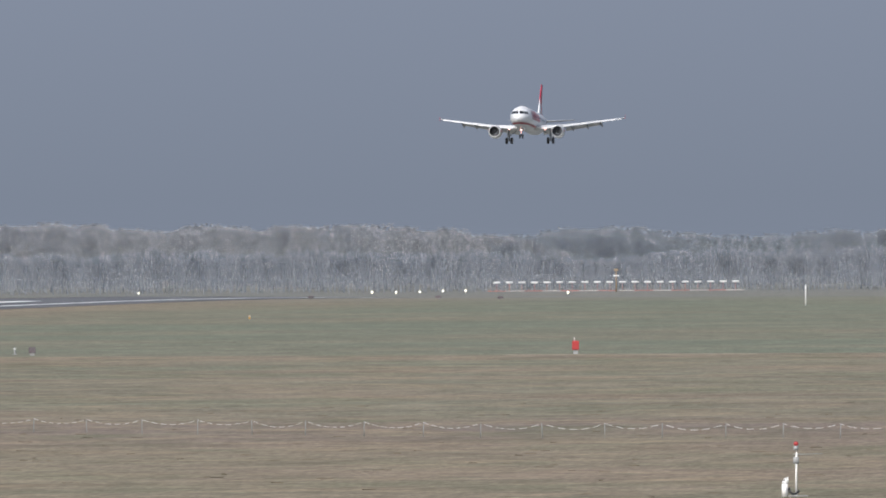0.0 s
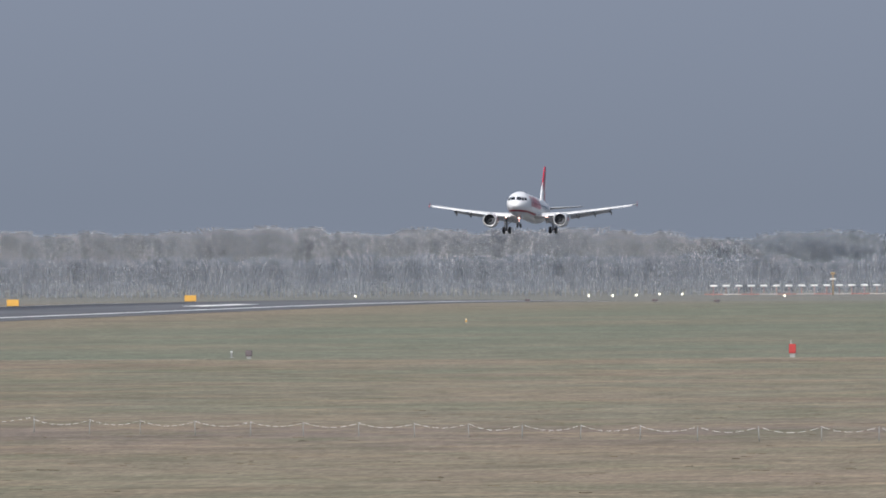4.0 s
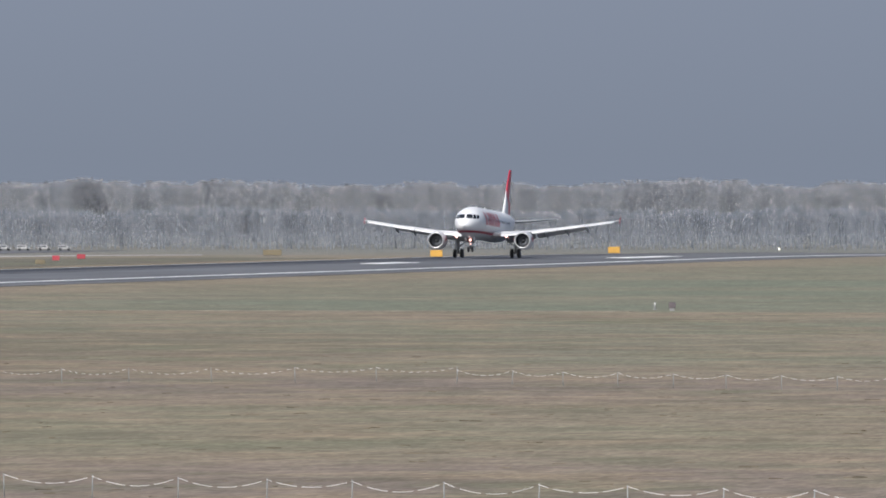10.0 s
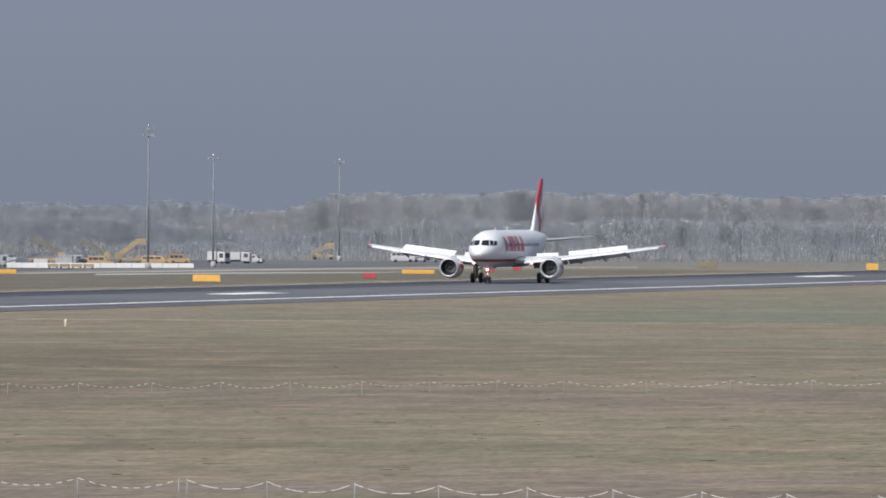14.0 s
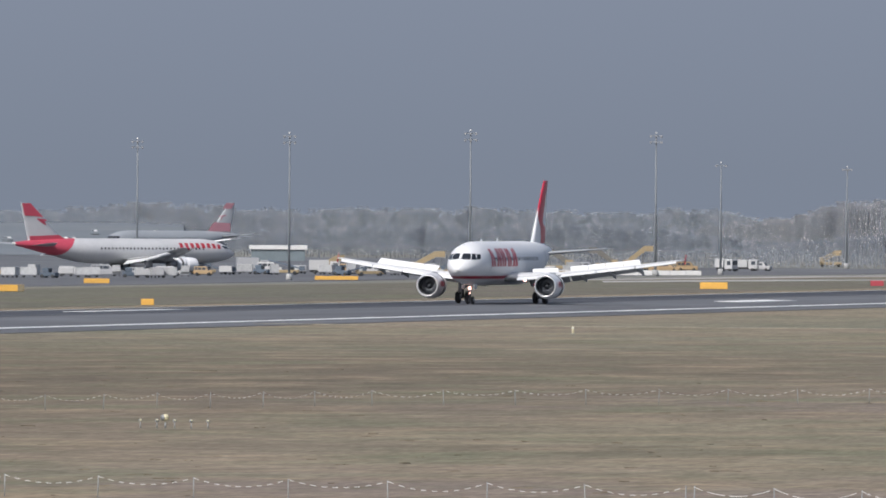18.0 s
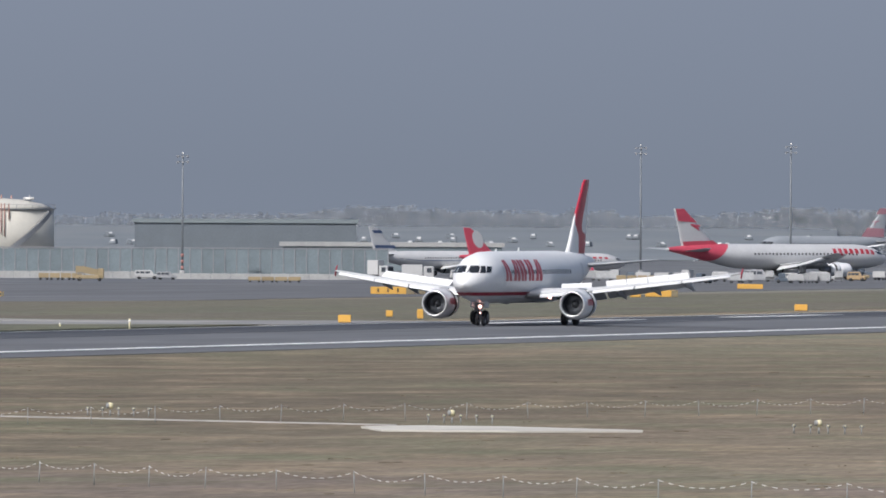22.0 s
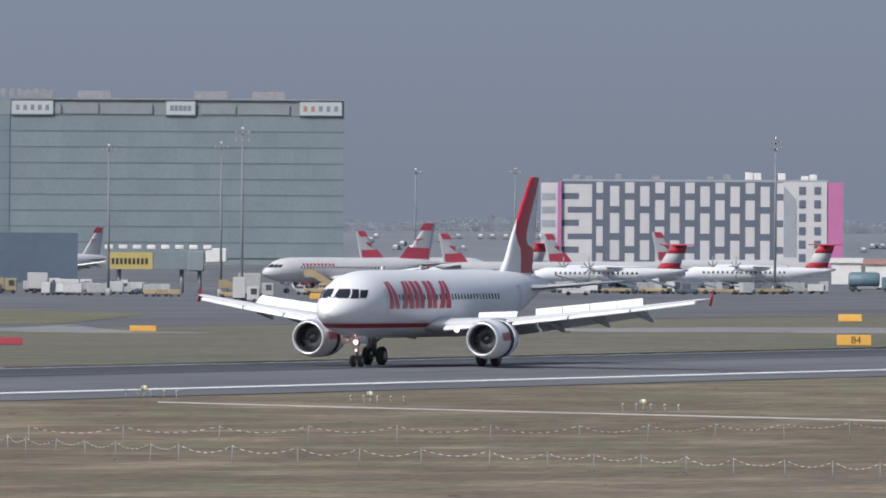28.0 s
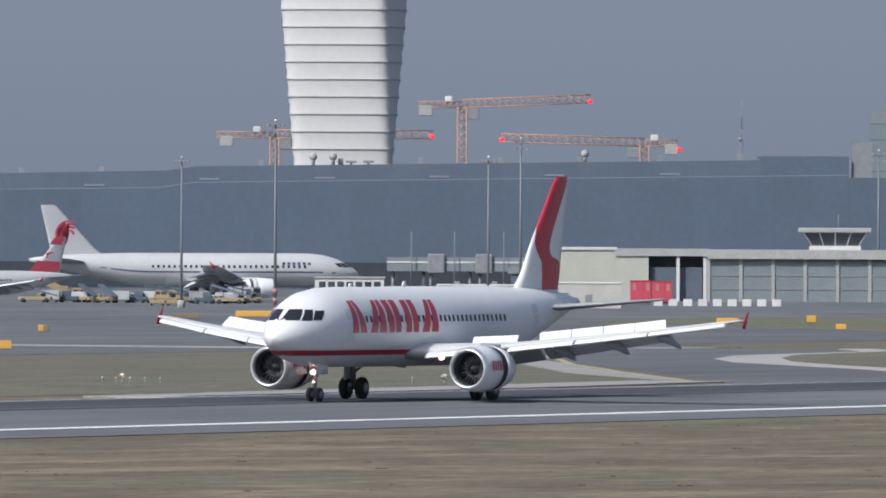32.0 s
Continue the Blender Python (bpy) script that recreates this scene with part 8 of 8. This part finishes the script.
def far_bridge(bearing, d, w):
    t = thing("boarding_bridge", facing(bearing, d), "grey boarding bridge at the dark terminal", "jet bridge", "boarding bridges")
    part("tunnel", bx(-w / 2, w / 2, 0, 2.6, 4.2, 6.6), M_GREY_SHED, t, flat=True)
    part("head", bx(w / 2, w / 2 + 3.0, -0.6, 3.2, 3.8, 7.2, 0.2), M_STEEL, t, flat=True)
    part("white_rail", bx(-w / 2, w / 2, -0.1, 0, 5.6, 5.9), M_WALL_WHITE, t, flat=True)
    for x in (-w * 0.35, w * 0.4):
        part("column", tb((x, 1.3, 0), (x, 1.3, 4.2), 0.3, None, 8), M_STEEL, t)
    part("lamp_post", tb((w * 0.1, -1, 0), (w * 0.1, -1, 11), 0.14, 0.08, 6), M_MAST, t)


for b, w in ((-25.15, 9.0), (-24.95, 9.0), (-25.32, 7.0)):
    far_bridge(b, 2430, w)

# cars far behind: haze in the body colour, sun glints painted on windscreens
M_GLINT = mat("painted_glint_glass", (0.62, 0.63, 0.63), 0.2, vary=0.02, scale=1)
M_CAR_HAZE = mat("haze_toned_car_paint", (0.205, 0.23, 0.255), 0.6, vary=0.08, scale=1, each=0.12)
car = None
rnd = random.Random(21)
for b0, b1, n, lo, hi in ((-15.0, -16.3, 14, 0, 2), (-16.3, -17.9, 30, 0, 2), (-18.6, -19.4, 18, 0, 2), (-19.4, -20.2, 14, 0, 2), (-20.6, -21.5, 18, 0, 3)):
    for i in range(n):
        b = b0 + (b1 - b0) * (i + rnd.random()) / n
        row = CAR_ROWS[rnd.randint(lo, hi)] + rnd.uniform(-0.6, 0.6)
        a = radians(b)
        m = pose(row * math.sin(a), row * math.cos(a), slope_height(row) - 0.1, 0, 0, -b + rnd.choice((0, 8, -10, 20)))
        if car is None:
            car = thing("parked_car", m, "small haze-toned parked car with a painted windscreen glint far behind", "car", "far parked cars")
            part("body", bx(-0.9, 0.9, -2.1, 2.1, 0.18, 0.9, 0.1), M_CAR_HAZE, car, flat=True)
            part("cabin", bx(-0.8, 0.8, -0.9, 1.5, 0.9, 1.5, 0.15), M_CAR_HAZE, car, flat=True)
            bm = bmesh.new()
            loft(bm, [[(-0.5, -1.5 + k, 0.97), (0.5, -1.5 + k, 0.97), (0.45, -1.05 + k, 1.34), (-0.45, -1.05 + k, 1.34)] for k in (0.0, 0.04)])
            bmesh.ops.recalc_face_normals(bm, faces=bm.faces)
            part("windscreen", bm, M_GLINT, car, "windscreen with a pale painted glint", flat=True)
            for y in (-1.3, 1.3):
                part("wheel_pair", tb((-0.85, y, 0.32), (0.85, y, 0.32), 0.32, None, 10), M_CAR_HAZE, car)
        else:
            copy_thing(car, m)

# ---- ground equipment crowded round the parked aircraft ----
M_CURTAIN = mat("grey_cart_curtain", (0.40, 0.41, 0.42), 0.8, vary=0.15, scale=2, each=0.15)
M_ULD = mat("scuffed_aluminium_container", (0.45, 0.46, 0.47), 0.5, 0.2, vary=0.15, scale=1.5, each=0.12)
M_TUG_DARK = mat("dark_blue_grey_tug", (0.10, 0.13, 0.17), 0.5, vary=0.1, scale=1, each=0.2)
GSE = {}


def cart_parts(t):
    part("deck", bx(-0.8, 0.8, -1.5, 1.5, 0.45, 0.6), M_STEEL, t, flat=True)
    part("roof", bx(-0.82, 0.82, -1.52, 1.52, 1.85, 1.93, 0.02), M_VEH_WHITE, t, flat=True)
    part("end_wall", bx(-0.78, 0.78, -1.5, -1.44, 0.6, 1.85), M_VEH_WHITE, t, flat=True)
    part("end_wall", bx(-0.78, 0.78, 1.44, 1.5, 0.6, 1.85), M_VEH_WHITE, t, flat=True)
    for sx in (-1, 1):
        part("curtain", bx(*sorted((sx * 0.74, sx * 0.79)), -1.42, 1.42, 0.62, 1.84), M_CURTAIN, t, flat=True)
        for y in (-1.0, 1.0):
            part("wheel", tb((sx * 0.62, y, 0.22), (sx * 0.78, y, 0.22), 0.22, None, 10), M_TYRE, t)
    part("tow_bar", tb((0, -1.5, 0.5), (0, -2.4, 0.3), 0.04, None, 6), M_STEEL, t)


def container_parts(t):
    bm = bmesh.new()
    prism(bm, [(-0.78, 0.5), (0.78, 0.5), (1.2, 0.95), (1.2, 2.1), (-0.78, 2.1)], -0.76, 0.76)
    part("container", bm, M_ULD, t, flat=True)
    part("door_sheet", bx(-0.6, 0.95, -0.80, -0.765, 0.7, 1.95), M_CURTAIN, t, flat=True)
    part("dolly_frame", bx(-0.95, 1.0, -0.8, 0.8, 0.36, 0.5), M_STEEL, t, flat=True)
    for x in (-0.7, 0.75):
        for y in (-0.66, 0.5):
            part("wheel", tb((x, y, 0.18), (x, y + 0.14, 0.18), 0.18, None, 10), M_TYRE, t)


def loader_parts(t):
    part("chassis", bx(-0.9, 0.9, -2.6, 2.6, 0.4, 0.95, 0.08), M_STAIR, t, flat=True)
    bm = bmesh.new()
    loft(bm, [[(x, -3.6, 0.95), (x, 3.4, 2.75), (x, 3.4, 3.0), (x, -3.6, 1.2)] for x in (-0.45, 0.45)])
    bmesh.ops.recalc_face_normals(bm, faces=bm.faces)
    part("belt", bm, M_TUG_DARK, t, "dark sloping conveyor belt", flat=True)
    part("seat_box", bx(0.5, 0.9, -1.6, -0.8, 0.95, 1.5, 0.05), M_TUG_DARK, t, flat=True)
    part("strut", tb((0, 1.4, 0.9), (0, 2.0, 2.4), 0.08, None, 6), M_STEEL, t)
    for sx in (-1, 1):
        for y in (-1.8, 1.8):
            part("wheel", tb((sx * 0.7, y, 0.38), (sx * 0.95, y, 0.38), 0.38, None, 12), M_TYRE, t)


def tug_parts(t):
    part("body", bx(-0.8, 0.8, -1.6, 1.6, 0.3, 1.0, 0.1), M_TUG_DARK, t, flat=True)
    part("cab_frame", bx(-0.72, 0.72, -0.2, 1.1, 1.0, 1.85, 0.08), M_TUG_DARK, t, flat=True)
    part("windscreen", bx(-0.6, 0.6, -0.24, -0.2, 1.1, 1.7), M_WINDOW, t, flat=True)
    for sx in (-1, 1):
        for y in (-1.1, 1.1):
            part("wheel", tb((sx * 0.6, y, 0.36), (sx * 0.84, y, 0.36), 0.36, None, 12), M_TYRE, t)


def power_parts(t):
    part("housing", bx(-0.9, 0.9, -1.4, 1.4, 0.5, 1.7, 0.08), M_VEH_WHITE, t, flat=True)
    part("grille", bx(-0.6, 0.6, -1.44, -1.4, 0.7, 1.5), M_TUG_DARK, t, flat=True)
    part("exhaust", tb((0.4, 0.6, 1.7), (0.4, 0.6, 2.1), 0.07, None, 8), M_STEEL, t)
    for sx in (-1, 1):
        for y in (-0.9, 0.9):
            part("wheel", tb((sx * 0.6, y, 0.28), (sx * 0.82, y, 0.28), 0.28, None, 10), M_TYRE, t)


KINDS = {"cart": ("baggage_cart", "white roofed baggage cart with grey curtains", "baggage cart", cart_parts),
         "container": ("cargo_container", "scuffed aluminium cargo container on a dolly", "container", container_parts),
         "loader": ("belt_loader", "yellow belt loader with a dark sloping belt", "belt loader", loader_parts),
         "tug": ("tow_tug", "dark aircraft tow tug on the apron", "tug", tug_parts),
         "power": ("ground_power_unit", "white ground power unit on wheels", "generator", power_parts)}


def equipment(kind, bearing, d, turn):
    m = facing(bearing, d, turn)
    if kind in GSE:
        return copy_thing(GSE[kind], m)
    name, label, category, build = KINDS[kind]
    t = thing(name, m, label, category, "apron ground equipment")
    build(t)
    GSE[kind] = t
    return t


rnd = random.Random(5)
for b0, b1, n, d0, d1, mix in (
        (-22.84, -22.30, 20, 2250, 2350, ("cart", "cart", "container", "power", "cart", "tug")),
        (-20.72, -19.60, 26, 2360, 2420, ("tug", "cart", "loader", "power", "container", "tug", "loader")),
        (-14.84, -13.25, 24, 2680, 2760, ("loader", "power", "cart", "tug", "container")),
        (-16.18, -14.86, 22, 2560, 2640, ("cart", "container", "tug", "power", "cart")),
        (-26.86, -25.92, 16, 2190, 2230, ("loader", "cart", "tug", "power", "loader")),
        (-19.05, -18.74, 8, 2390, 2430, ("cart", "power", "tug"))):
    for i in range(n):
        b = b0 + (b1 - b0) * (i + rnd.uniform(0.1, 0.9)) / n
        equipment(mix[i % len(mix)], b, rnd.uniform(d0, d1), rnd.choice((90, 84, 97, 60, 20, 270, -80)))


# ---- what moves ----


def motions():
    walk(PLANE, [(t, pose(RUN_X, y, z, -p, 0, 0)) for t, y, z, p in FLIGHT])
    for ob, base in MOVERS["spoilers"]:
        rows = [(0, 0), (11.2, 0), (11.7, 14), (12.3, 36), (12.8, 48), (32, 48)]
        walk(ob, [(t, base @ pose(0, 0, 0, a, 0, 0)) for t, a in rows])
    # the wings bend up while they carry the aircraft and settle on the runway
    for ob, sd in MOVERS["wings"]:
        root = Vector((sd * 1.6, 0, 2.5))
        walk(ob, [(t, pose(*root) @ pose(0, 0, 0, 0, -sd * a, 0) @ pose(*-root)) for t, a in ((0, 0.5), (8.5, 0.7), (10.0, 0.3), (11.2, -0.1), (12.5, -0.8), (14.0, -1.15), (32, -1.15))])
    # the struts hang long until the wheels carry the weight
    for ob, sd in MOVERS["gears"]:
        walk(ob, [(t, pose(sd * 3.795, 0, d)) for t, d in ((0, -0.2), (8.0, -0.22), (9.0, -0.26), (10.0, -0.36), (11.0, -0.13), (12.0, 0.0), (32, 0.0))])
    for ob in MOVERS["sleeves"]:
        walk(ob, [(t, pose(0, d, 0)) for t, d in ((0, 0.0), (13.0, 0.0), (14.5, 0.58), (32, 0.58))])


motions()
